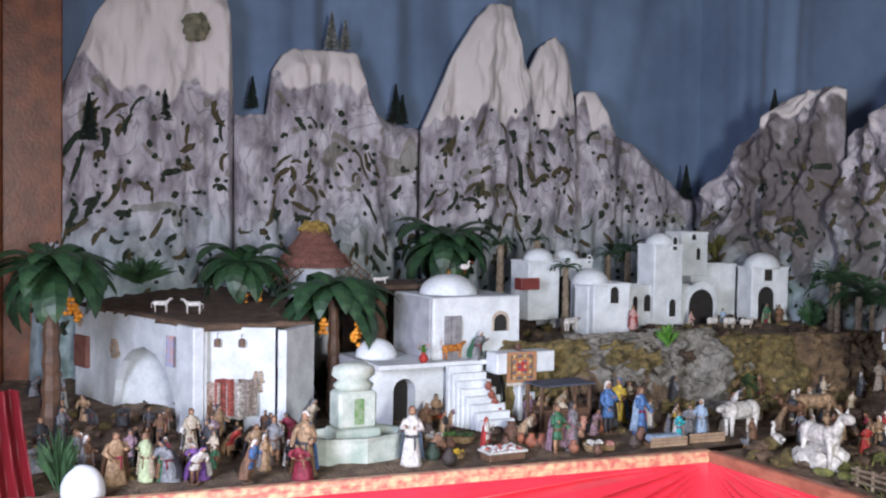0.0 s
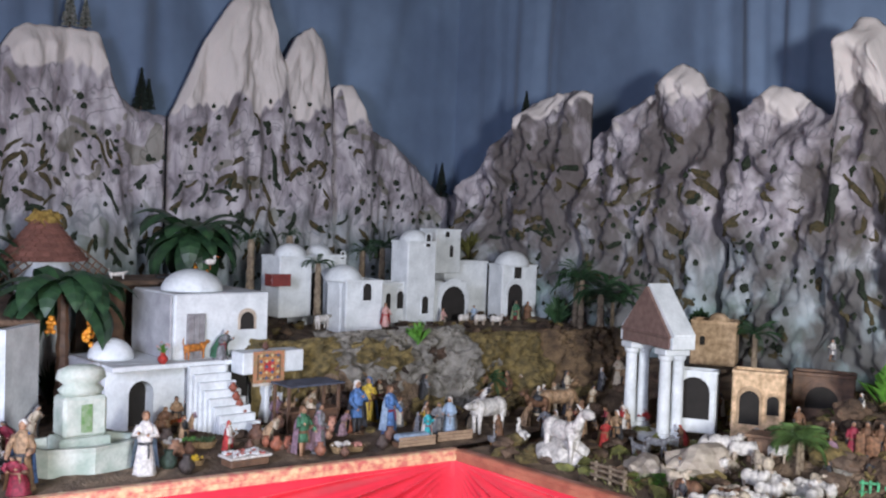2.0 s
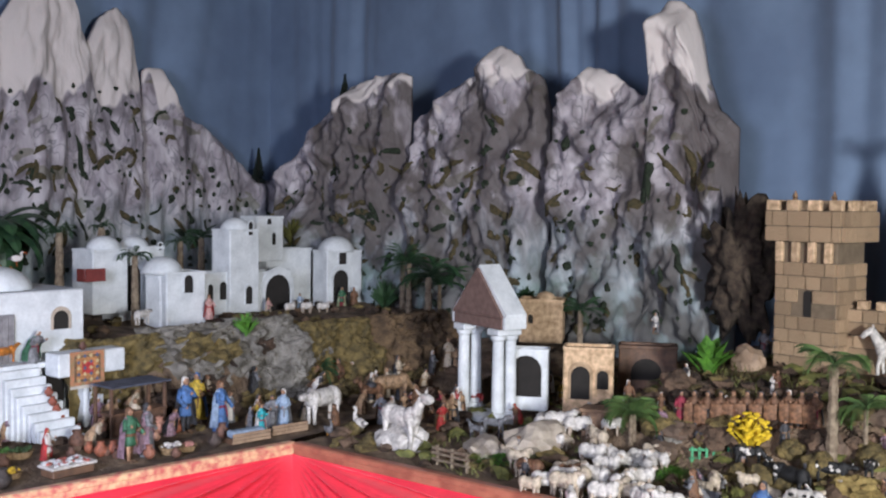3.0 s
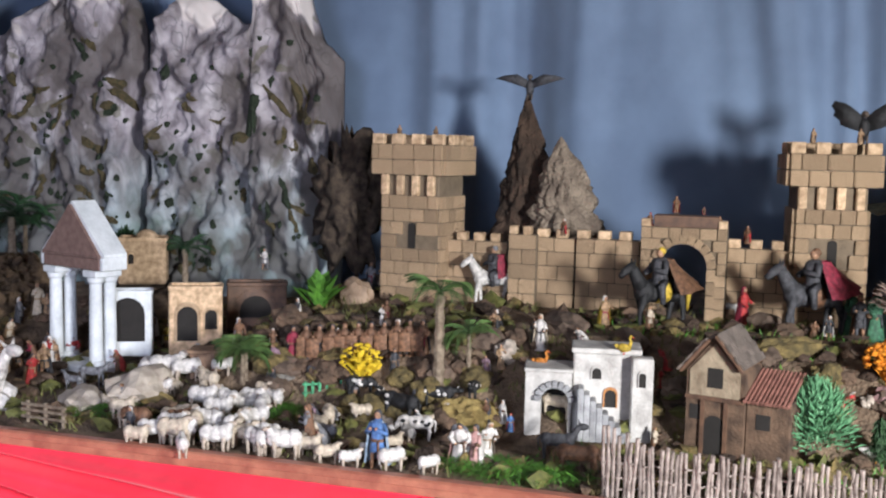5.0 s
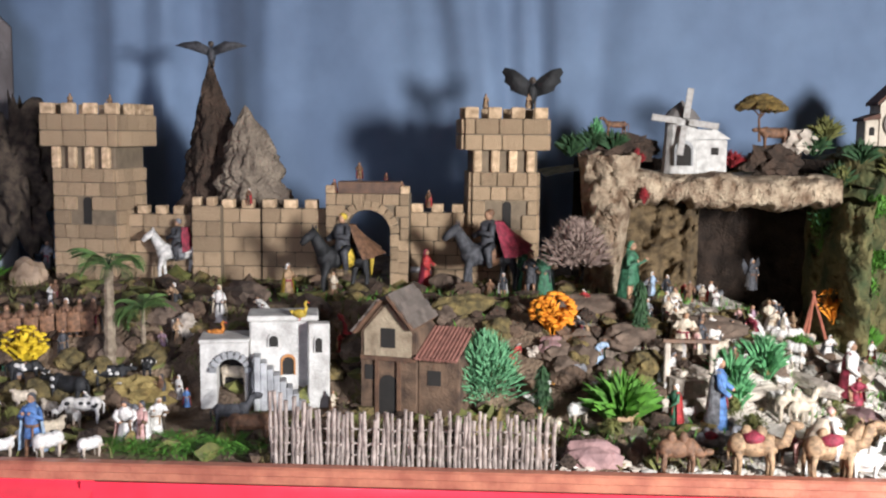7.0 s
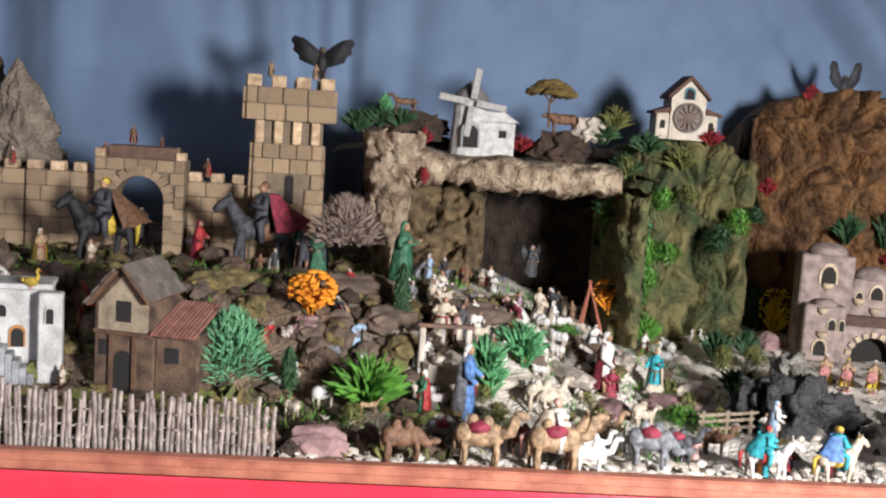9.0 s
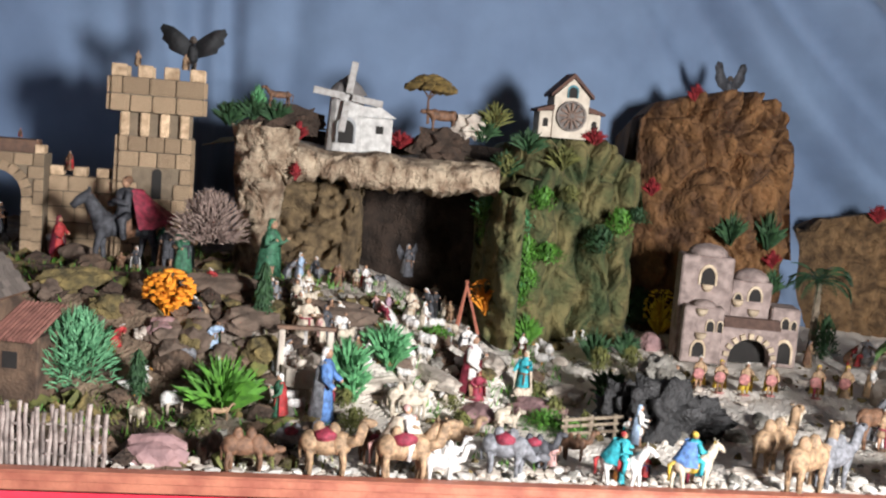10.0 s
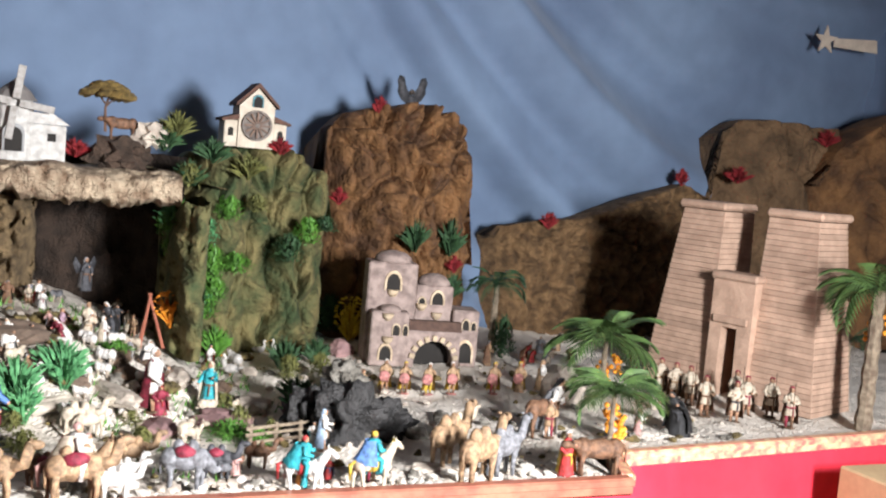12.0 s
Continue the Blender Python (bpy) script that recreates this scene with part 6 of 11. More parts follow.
def rider(x, y, h, turn, mount, robe, cloak, z=None, trim="tan", flare=1.0):
    """A mounted statuette in one piece: horse with saddlecloth, rider with a cloak spread over its back; turn 0: it looks along +x."""
    z = ground_height(x, y) if z is None else z
    bm, b, L, r = B(), h * 0.40, h * 0.62, h * 0.115
    ball(bm, (0, 0, b), r, 3, 0, (L / 2 / r, 0.85, 1), 0.06, 1.5)
    for sx in (-1, 1):
        ball(bm, (sx * L * 0.32, 0, b + 0.01 * h), r * 1.08, 2, 0, (1, 0.92, 1.1), 0.06)
        for sy in (-1, 1):
            k = (0.05 if sx * sy > 0 else -0.04) * h
            tube(bm, [(sx * L * 0.36, sy * r * 0.5, b), (sx * L * 0.38 + k, sy * r * 0.55, b * 0.48), (sx * L * 0.36 + k * 1.3, sy * r * 0.55, 0.01 * h), (sx * L * 0.36 + k * 1.3 + 0.01 * h, sy * r * 0.55, 0)], [r * 0.5, r * 0.27, r * 0.19, r * 0.26], 7, 0)
    tube(bm, [(L * 0.36, 0, b + r * 0.4), (L * 0.52, 0, b + r * 1.7), (L * 0.60, 0, b + r * 2.5)], [r * 0.85, r * 0.62, r * 0.48], 8, 0)
    tube(bm, [(L * 0.56, 0, b + r * 2.6), (L * 0.72, 0, b + r * 2.1), (L * 0.83, 0, b + r * 1.55)], [r * 0.48, r * 0.42, r * 0.27], 8, 0)
    tube(bm, [(L * 0.40, 0, b + r * 1.3), (L * 0.50, 0, b + r * 2.2), (L * 0.57, 0, b + r * 3.0)], [r * 0.18, r * 0.24, r * 0.12], 5, 3, True, 0.5)
    for sy in (-1, 1):
        tube(bm, [(L * 0.57, sy * r * 0.25, b + r * 2.8), (L * 0.58, sy * r * 0.35, b + r * 3.3)], [r * 0.14, r * 0.03], 5, 0)
    tube(bm, [(-L * 0.48, 0, b + r * 0.5), (-L * 0.62, 0, b + r * 0.1), (-L * 0.60, 0, b * 0.45)], [r * 0.2, r * 0.32, r * 0.12], 6, 3)
    lathe(bm, [(r * 1.16, -0.10 * L), (r * 1.2, 0.0), (r * 1.16, 0.12 * L)], 14, (0, 0, 0), 3)
    bm.verts.ensure_lookup_table()
    bmesh.ops.transform(bm, matrix=pose(-0.02 * L, 0, b + 0.01 * h, 0, 90, 0), verts=bm.verts[-42:])
    # rider: legs, coat, arms, head
    top = b + r * 0.9
    for sy in (-1, 1):
        tube(bm, [(0, sy * r * 0.6, top), (L * 0.12, sy * r * 1.25, top - r * 0.3), (L * 0.08, sy * r * 1.3, b - r * 1.0)], [r * 0.5, r * 0.4, r * 0.26], 7, 1)
        tube(bm, [(0, sy * r * 0.75, top + h * 0.23), (L * 0.06, sy * r * 1.25, top + h * 0.13), (L * 0.24, sy * r * 0.7, top + h * (0.15 if sy > 0 else 0.10))], [r * 0.42, r * 0.36, r * 0.24], 7, 1)
    lathe(bm, [(r * 0.95, -0.02 * h), (r * 0.78, h * 0.08), (r * 0.95, h * 0.18), (r * 0.9, h * 0.24), (r * 0.4, h * 0.275)], 14, (0, 0, top), 1, 0.9, 0.05, 5)
    ball(bm, (0.01 * h, 0, top + h * 0.325), h * 0.047, 2, 4, (1, 0.9, 1.15))
    ball(bm, (-0.006 * h, 0, top + h * 0.345), h * 0.05, 2, 3, (1, 1, 0.95), 0.12)
    # cloak from the shoulders out over the horse's back
    rows = []
    for j in range(8):
        f = j / 7
        row = []
        for i in range(11):
            a = math.radians(95 + 170 * i / 10)
            rr = r * (0.85 + 1.5 * flare * f ** 1.2) * (1 + 0.10 * f * math.sin(i * 2.6))
            row.append(bm.verts.new((rr * 1.5 * math.cos(a) - 0.01 * h, rr * math.sin(a), top + h * 0.26 - f * h * 0.36 * (0.75 + 0.25 * abs(math.sin(a))))))
        rows.append(row)
    for p, q in zip(rows, rows[1:]):
        for i in range(10):
            bm.faces.new((p[i], p[i + 1], q[i + 1], q[i])).material_index = 2
    ob = link("mounted_figurine", bm, [paint(HUES[mount]), paint(HUES[robe]), paint(HUES[cloak]), paint(HUES[trim]), SKIN], smooth=True)
    ob.matrix_world = pose(x, y, z - 0.001, 0, 0, turn)
    return tagged(ob, "clay rider in %s with %s cloak on %s horse" % (robe, cloak, mount), "mounted figurine", "riders")


# ---- loose props ----
def jar(x, y, z, h, hue, label="round terracotta jar"):
    t = thing("clay_jar", pose(x, y, z), label, "jar", "clay jars")
    part("body", lathe(B(), [(h * 0.22, 0), (h * 0.46, h * 0.35), (h * 0.42, h * 0.62), (h * 0.2, h * 0.82), (h * 0.27, h), (h * 0.2, h), (h * 0.16, h * 0.8)], 12), paint(hue), t, smooth=True)
    return t


def basket(x, y, z, r, hue, fill, label):
    t = thing("basket", pose(x, y, z), label, "basket", "market baskets")
    part("wicker", lathe(B(), [(r * 0.75, 0), (r, r * 0.55), (r * 1.06, r * 0.6), (r * 0.94, r * 0.6), (r * 0.85, r * 0.4)], 14), mat("wicker", (0.40, 0.27, 0.14), (0.22, 0.14, 0.07), 150, 0.85, 0.6), t)
    bm, rnd = B(), random.Random(int(x * 5000 + y * 300))
    for k in range(22):
        a, e = rnd.uniform(0, 6.28), r * 0.75 * rnd.random() ** 0.5
        ball(bm, (e * math.cos(a), e * math.sin(a), r * 0.5 + rnd.uniform(0, r * 0.25)), r * rnd.uniform(0.14, 0.22), 1)
    part("produce", bm, paint(fill), t)["kind"] = "stuff"
    return t


def stone(x, y, r, scale, material, label, z=None, seed=0):
    z = ground_height(x, y) if z is None else z
    return rock("stone", x, y, z - 0.3 * r * scale[2], r, scale, material, label, 0.3, 1.4, 3, seed * 40)


# north side: palms and plants
palm(0.401, 3, 0.787, 0.445, 0.156, "dark", 18, True)
palm(1.023, 3.3, 0.787, 0.433, 0.140, "dark", 18, True)
palm(1.161, 2.85, 0.787, 0.362, 0.159, "dark", 18, True)
palm(1.842, 3.45, 0.987, 0.297, 0.173, "dark", 18, True)
palm(2.06, 2.97, 0.987, 0.222, 0.059, "small", 14, False)
palm(1.997, 3.3, 0.987, 0.287, 0.062, "small", 14, False)
palm(2.156, 3.3, 0.987, 0.302, 0.051, "small", 14, False)
palm(2.581, 3.3, 0.987, 0.258, 0.086, "small", 14, False)
palm(2.485, 3.3, 0.987, 0.247, 0.058, "small", 14, False)
palm(2.904, 2.551, 0.97, 0.199, 0.115, "small", 16, False)
palm(3.043, 2.524, 0.927, 0.161, 0.128, "small", 16, False)
palm(2.9, 2.458, 0.86476, 0.262, 0.123, "small", 16, False)
palm(3, 2.664, 0.987, 0.205, 0.084, "small", 16, False)
palm(2.9, 1.842, 0.86476, 0.191, 0.093, "small", 16, False)
palm(2.28, 1.322, 0.823, 0.076, 0.080, "bright", 14, False)
palm(2.362, 2.44, 0.794, 0.074, 0.067, "small", 16, False)
bush("plant", 0.744, 3.5, 1.144, 0.251, 0.097, GREEN3, "dark thin-leaved plant behind the court house", 150, 0.012, 0.5)
bush("grass_tuft", 0.327, 2.329, 0.786, 0.105, 0.144, GREEN3, "tall dark grass tuft at the table edge", 110, 0.008, 0.25)
bush("grass_tuft", 1.238, 3.133, 0.787, 0.111, 0.138, GREEN3, "dark grass tuft behind the fountain", 90, 0.008, 0.25)
bush("grass_tuft", 2.113, 2.5, 0.994, 0.089, 0.080, GREEN2, "bright green tuft on the cliff", 60, 0.012, 0.5)
bush("plant", 3.092, 3.35, 1.203, 0.147, 0.123, OLIVE, "olive grass tuft behind the white village", 90, 0.012, 0.5)
bush("plant", 3.284, 3.35, 1.177, 0.152, 0.114, OLIVE, "olive grass tuft behind the white village", 90, 0.012, 0.5)
bush("shrub", 3, 2.229, 1.012, 0.137, 0.088, GREEN3, "dark green shrub near the mountain foot", 120, 0.012, 0.5)
bush("shrub", 3, 2.115, 1.041, 0.096, 0.077, GREEN3, "dark green shrub near the mountain foot", 120, 0.012, 0.5)
bush("shrub", 3, 2.75, 0.986, 0.128, 0.128, GREEN3, "dark green shrub near the mountain foot", 120, 0.012, 0.5)
# north side: figures and animals
figurine(0.405, 2.493, 0.113, -24, "mauve", "pink", bow=0.53, wide=0.98)
figurine(0.447, 2.348, 0.128, 5, "tan", "brown", bow=0.23, wide=1.18)
figurine(0.512, 2.347, 0.112, -64, "pale green", "cream")
figurine(0.561, 2.323, 0.107, -60, "grey", "dark grey", bow=0.41, wide=1.32)
figurine(0.627, 2.319, 0.098, -52, "purple", "white", bow=0.51, wide=1.38)
figurine(0.604, 2.278, 0.109, 10, "white", "purple", bow=0.69, wide=0.97)
figurine(0.715, 2.242, 0.106, 50, "blue", "brown", bow=0.27, wide=1.00)
figurine(0.824, 2.388, 0.115, -26, "grey", "brown")
figurine(0.853, 2.255, 0.150, -44, "tan", "blue")
figurine(1.016, 2.672, 0.109, 19, "cream", "grey", bow=0.47, wide=0.98)
figurine(0.926, 2.526, 0.109, -61, "crimson", "brown", bow=0.54, wide=1.14)
figurine(1.113, 2.232, 0.145, -26, "white", "pale blue")
figurine(0.584, 2.969, 0.076, -6, "dark grey", "grey", bow=0.60, wide=1.26)
figurine(0.453, 3.238, 0.125, -35, "grey", "white")
figurine(0.424, 3.254, 0.108, 3, "crimson", "grey")
figurine(0.747, 2.504, 0.093, 32, "red", "tan", bow=0.69, wide=1.00)
figurine(0.668, 2.606, 0.082, -11, "white", "cream")
figurine(0.953, 2.699, 0.087, -48, "dark grey", "black")
figurine(0.692, 2.434, 0.084, -64, "cream", "brown")
figurine(1.368, 2.313, 0.082, 37, "white", "red")
figurine(1.514, 2.368, 0.083, 52, "cream", "tan", bow=0.55, wide=1.22)
figurine(1.497, 2.183, 0.129, 11, "green", "mauve")
figurine(1.559, 2.204, 0.127, 47, "grey", "mauve")
figurine(1.77, 2.335, 0.148, -3, "blue", "dark grey")
figurine(1.879, 2.426, 0.135, -61, "yellow", "blue")
figurine(1.839, 2.28, 0.135, 20, "blue", "pale blue")
figurine(1.93, 2.263, 0.075, 45, "yellow", "tan", bow=0.39, wide=1.25)
figurine(1.975, 2.187, 0.107, -66, "pale blue", "grey")
figurine(1.968, 2.22, 0.093, -46, "grey", "dark grey", bow=0.23, wide=1.30)
figurine(2.268, 2.471, 0.071, -51, "cream", "brown", bow=0.40, wide=1.34)
figurine(2.314, 2.473, 0.078, -58, "red", "tan")
figurine(1.871, 2.158, 0.086, 6, "turquoise", "white")
figurine(1.471, 2.636, 0.108, 44, "cream", "brown")
figurine(0.621, 2.807, 0.079, -31, "dark grey", "brown")
figurine(0.9, 2.683, 0.070, -19, "brown", "dark grey")
figurine(2.236, 1.862, 0.081, -25, "red", "tan", bow=0.29, wide=1.05)
figurine(2.825, 2.306, 0.099, -37, "cream", "tan")
figurine(2.19, 2.027, 0.090, -77, "grey", "brown", bow=0.20, wide=1.14)
figurine(0.618, 2.665, 0.091, -18, "brown", "black")
figurine(0.548, 2.63, 0.067, 63, "black", "brown")
figurine(0.793, 2.584, 0.067, 2, "black", "grey")
figurine(0.419, 3.542, 0.081, 24, "grey", "dark grey", bow=0.65, wide=1.30)
figurine(1.927, 2.346, 0.087, 52, "grey", "white")
figurine(2.234, 2.82, 0.082, -8, "pink", "red", 1.007)
figurine(2.953, 2.93, 0.085, -8, "green", "pale green", 0.981)
figurine(3.02, 2.93, 0.082, -31, "brown", "tan", 0.978)
figurine(2.574, 2.92, 0.059, 10, "pink", "cream", 0.99)
figurine(2.707, 2.9, 0.064, -35, "pale blue", "white", 0.993)
figurine(2.615, 2.507, 0.076, -60, "orange", "white", bow=0.28, wide=1.10)
figurine(DX0 + W * 0.42, FY - 0.03, 0.095, 20, "grey", "green", FZ, bow=0.4, wide=1.3)
animal("stork", 1.072, 3.854, 0.099, -22, "white", 1.095)
animal("stork", 1.568, 2.8, 0.042, -24, "white", 1.204)
animal("dog", 0.671, 2.9, 0.042, -17, "white", 1.108, hue2="dark grey")
animal("dog", 0.749, 2.85, 0.045, 160, "white", 1.106)
animal("cat", 1.366, 2.98, 0.035, -6, "white", 1.164, hue2="black")
animal("cat", 1.521, 2.98, 0.047, -23, "black", 1.145)
animal("cat", 1.442, 2.64, 0.062, 18, "orange", 0.973)
animal("cow", 2.096, 2.163, 0.102, 185, "white")
animal("goose", 1.986, 2.031, 0.044, -107, "grey")
animal("goose", 2.066, 1.997, 0.066, 77, "white")
animal("horse", 2.007, 1.802, 0.137, -97, "white")
animal("donkey", 2.338, 2.208, 0.088, 173, "brown", load=True)
animal("cow", 2.434, 2.212, 0.090, -18, "tan")
animal("cow", 1.931, 2.75, 0.047, 17, "white", 1.021)
animal("sheep", 2.702, 2.86, 0.043, 24, "white", 0.987)
animal("sheep", 2.785, 2.86, 0.043, -1, "white", 0.98)
animal("sheep", 2.622, 2.86, 0.042, 0, "white", 0.991)
# market goods
basket(1.371, 2.639, 0.787, 0.033, None, (0.7, 0.2, 0.03), "wicker basket heaped with oranges")
basket(1.412, 2.636, 0.788, 0.033, None, (0.5, 0.06, 0.03), "wicker basket heaped with red peppers")
basket(1.483, 2.658, 0.788, 0.033, None, (0.6, 0.5, 0.35), "wicker basket of pale loaves")
basket(1.278, 2.425, 0.787, 0.030, None, (0.7, 0.66, 0.6), "wicker basket of white garlic")
basket(1.318, 2.421, 0.787, 0.030, None, (0.1, 0.25, 0.05), "wicker basket of green vegetables")
basket(1.355, 2.406, 0.787, 0.030, None, (0.06, 0.12, 0.04), "wicker basket of dark cabbages")
basket(1.25, 2.257, 0.787, 0.023, None, (0.7, 0.45, 0.03), "small wicker basket of lemons")
basket(1.611, 2.182, 0.787, 0.030, None, (0.75, 0.7, 0.65), "white basket of eggs")
basket(1.652, 2.177, 0.787, 0.024, None, (0.65, 0.3, 0.25), "pink tub of fruit")
jar(1.196, 2.194, 0.787, 0.042, (0.06, 0.045, 0.04), "dark round clay pot")
jar(1.177, 2.246, 0.787, 0.045, (0.05, 0.08, 0.06), "dark green glazed pot")
jar(1.48, 2.273, 0.788, 0.036, (0.42, 0.14, 0.08), "terracotta jar at the stall")
jar(1.508, 2.264, 0.787, 0.036, (0.42, 0.14, 0.08), "terracotta jar at the stall")
jar(1.722, 2.38, 0.788, 0.042, (0.55, 0.26, 0.18), "pale terracotta pot of goods")
jar(1.756, 2.365, 0.788, 0.042, (0.55, 0.26, 0.18), "pale terracotta pot of goods")
jar(1.486, 2.381, 0.788, 0.046, (0.2, 0.1, 0.07), "plain brown clay pot")
jar(1.544, 2.175, 0.788, 0.032, (0.4, 0.16, 0.1), "terracotta jar at the stall")
jar(1.495, 2.52, 0.897, 0.024, (0.36, 0.10, 0.06), "small red jug on the pottery steps")
jar(1.505, 2.52, 0.872, 0.024, (0.36, 0.10, 0.06), "small red jug on the pottery steps")
jar(1.516, 2.52, 0.851, 0.024, (0.36, 0.10, 0.06), "small red jug on the pottery steps")
jar(1.528, 2.52, 0.831, 0.024, (0.36, 0.10, 0.06), "small red jug on the pottery steps")
jar(1.539, 2.52, 0.81, 0.024, (0.36, 0.10, 0.06), "small red jug on the pottery steps")
jar(1.502, 2.52, 0.817, 0.024, (0.36, 0.10, 0.06), "small red jug on the pottery steps")
jar(1.525, 2.52, 0.79, 0.024, (0.36, 0.10, 0.06), "small red jug on the pottery steps")
jar(1.553, 2.52, 0.79, 0.024, (0.36, 0.10, 0.06), "small red jug on the pottery steps")
jar(1.577, 2.52, 0.791, 0.024, (0.36, 0.10, 0.06), "small red jug on the pottery steps")
jar(1.511, 2.52, 0.79, 0.024, (0.36, 0.10, 0.06), "small red jug on the pottery steps")

tray = thing("fish_tray", pose(1.343, 2.189, 0.79), "white tray of fish and shellfish on a dark stand", "tray")
part("stand", box(B(), -0.05, 0.05, -0.025, 0.025, 0, 0.018, 0.002), WOOD, tray)
part("tray", box(B(), -0.056, 0.056, -0.03, 0.03, 0.0185, 0.025, 0.002), paint(HUES["white"]), tray)
bm, rnd = B(), random.Random(4)
for k in range(40):
    ball(bm, (rnd.uniform(-0.05, 0.05), rnd.uniform(-0.025, 0.025), 0.028), rnd.uniform(0.004, 0.007), 1, rnd.choice((0, 0, 1)), (1.4, 0.8, 0.7))
part("seafood", bm, [paint((0.75, 0.75, 0.76)), paint((0.55, 0.15, 0.12))], tray)["kind"] = "stuff"


def stall(x, y, w, h, d, awning, label):
    t = thing("market_stall", pose(x, y, ground_height(x, y)), label, "market stall", "market stalls")
    for sx in (-1, 1):
        for sy in (0, 1):
            part("post", box(B(), sx * w / 2 - 0.004, sx * w / 2 + 0.004, sy * d - 0.004, sy * d + 0.004, 0, h, 0.001), WOOD, t)
    part("counter", box(B(), -w / 2 - 0.004, w / 2 + 0.004, -0.008, d * 0.7, h * 0.42, h * 0.47, 0.001), WOOD, t)
    part("front_board", box(B(), -w / 2 + 0.005, w / 2 - 0.005, 0.0, 0.004, 0.0, h * 0.415), WOOD, t)
    for k in range(9):
        part("awning_strip", box(B(), -w / 2 - 0.008 + (w + 0.016) * k / 9, -w / 2 - 0.008 + (w + 0.016) * (k + 1) / 9 - 0.001, -0.02, d + 0.01, h, h + 0.005, 0.001, pose(0, 0, 0, 0, 0, 0)), awning, t)
    return t


stall(1.682, 2.413, 0.16, 0.125, 0.07, mat("blue_grey_awning", (0.09, 0.10, 0.14), (0.05, 0.055, 0.08), 40, 0.8, 0.3), "wooden market stall with dark blue-grey awning")
stall(1.426, 2.686, 0.12, 0.13, 0.05, WOOD, "brown wooden fruit stall with hanging garlands")
for k in range(2):
    cr = thing("crate", pose(1.806 + 0.13 * k, 2.127, 0.79, 0, 0, -8), "low wooden crate along the table edge", "crate", "crates")
    for j in range(3):
        part("slat", box(B(), -0.055, 0.055, -0.012, -0.008, 0.002 + 0.0085 * j, 0.0095 + 0.0085 * j, 0.0008), mat("pale_crate_wood", (0.38, 0.26, 0.17), (0.26, 0.17, 0.11), 60, 0.8, 0.4), cr)
    part("base", box(B(), -0.055, 0.055, -0.0075, 0.03, 0.0, 0.012), WOOD, cr)
    if k == 0:
        part("cloth", box(B(), -0.05, 0.045, -0.006, 0.03, 0.0125, 0.03, 0.005), paint(HUES["pale blue"]), cr)
rock("white_dome_stone", 0.366, 2.261, 0.775, 0.045, (1, 0.8, 1.2), PLASTER, "smooth white rounded stone at the table edge", 0.05, 1.0, 4)
pot = jar(1.34, 2.62, FZ, 0.03, (0.55, 0.04, 0.03), "red flowerpot on the terrace")
bush("potted_plant", 1.34, 2.62, FZ + 0.028, 0.035, 0.03, GREEN2, "small potted plant with pink blossoms", 40, 0.01, 0.5, bloom=(paint(HUES["pink"]), 8, 0.004))
jar(DX0 + W * 0.80, FY - 0.085, FZ + 0.026, 0.022, (0.16, 0.07, 0.05), "dark clay pot on the balcony")
# temple quarter and sheepfold
figurine(2.414, 1.992, 0.073, -147, "crimson", "brown", bow=0.37, wide=1.07)
figurine(2.507, 1.946, 0.068, -43, "red", "tan", bow=0.21, wide=1.38)
figurine(2.351, 1.992, 0.060, -86, "dark grey", "brown", bow=0.47, wide=0.96)
figurine(2.819, 1.77, 0.070, -86, "grey", "green")
figurine(2.7, 1.78, 0.068, -39, "yellow", "cream")
figurine(2.419, 1.741, 0.065, -123, "brown", "red", bow=0.28, wide=1.30)
figurine(2.421, 1.937, 0.073, -85, "tan", "brown")
figurine(2.723, 1.895, 0.064, -113, "brown", "dark grey", bow=0.61, wide=1.39)
figurine(2.395, 1.392, 0.072, -40, "brown", "white")
figurine(2.298, 2.041, 0.073, -45, "tan", "grey")
figurine(2.72, 1.49, 0.061, -111, "white", "grey", 1.034)
animal("dog", 2.247, 1.699, 0.068, -89, "grey")
animal("dog", 2.199, 1.716, 0.051, 82, "grey")
animal("sheep", 2.284, 1.577, 0.073, 78, "white")
animal("sheep", 2.291, 1.524, 0.077, -67, "white")
animal("sheep", 2.291, 1.473, 0.063, -65, "white")
animal("sheep", 2.251, 1.392, 0.056, 76, "cream")
animal("sheep", 2.158, 1.29, 0.058, 75, "white")
animal("sheep", 2.169, 1.252, 0.043, -72, "white")
animal("sheep", 1.898, 1.313, 0.053, -75, "white")
animal("sheep", 1.943, 1.296, 0.056, -69, "white")
animal("sheep", 1.981, 1.267, 0.059, -91, "cream")
animal("sheep", 1.892, 1.171, 0.058, -98, "white")
animal("sheep", 1.938, 1.141, 0.052, -95, "cream")
animal("sheep", 1.903, 1.091, 0.057, -78, "white")
animal("sheep", 1.9, 1.033, 0.061, 72, "white")
animal("sheep", 1.922, 0.995, 0.046, -107, "cream")
animal("sheep", 1.895, 0.944, 0.042, -82, "cream")
animal("sheep", 1.888, 0.897, 0.038, -108, "white")
animal("sheep", 1.9, 0.821, 0.048, -82, "white")
animal("sheep", 1.906, 0.752, 0.039, -93, "white")
animal("sheep", 1.864, 1.327, 0.046, -104, "cream")
animal("sheep", 1.842, 1.214, 0.044, 77, "white")
animal("sheep", 2.365, 1.48, 0.048, 85, "white")
animal("sheep", 2.304, 1.387, 0.046, -97, "white")
animal("sheep", 2.216, 1.491, 0.048, -69, "white")
animal("sheep", 1.988, 1.108, 0.041, -89, "white")
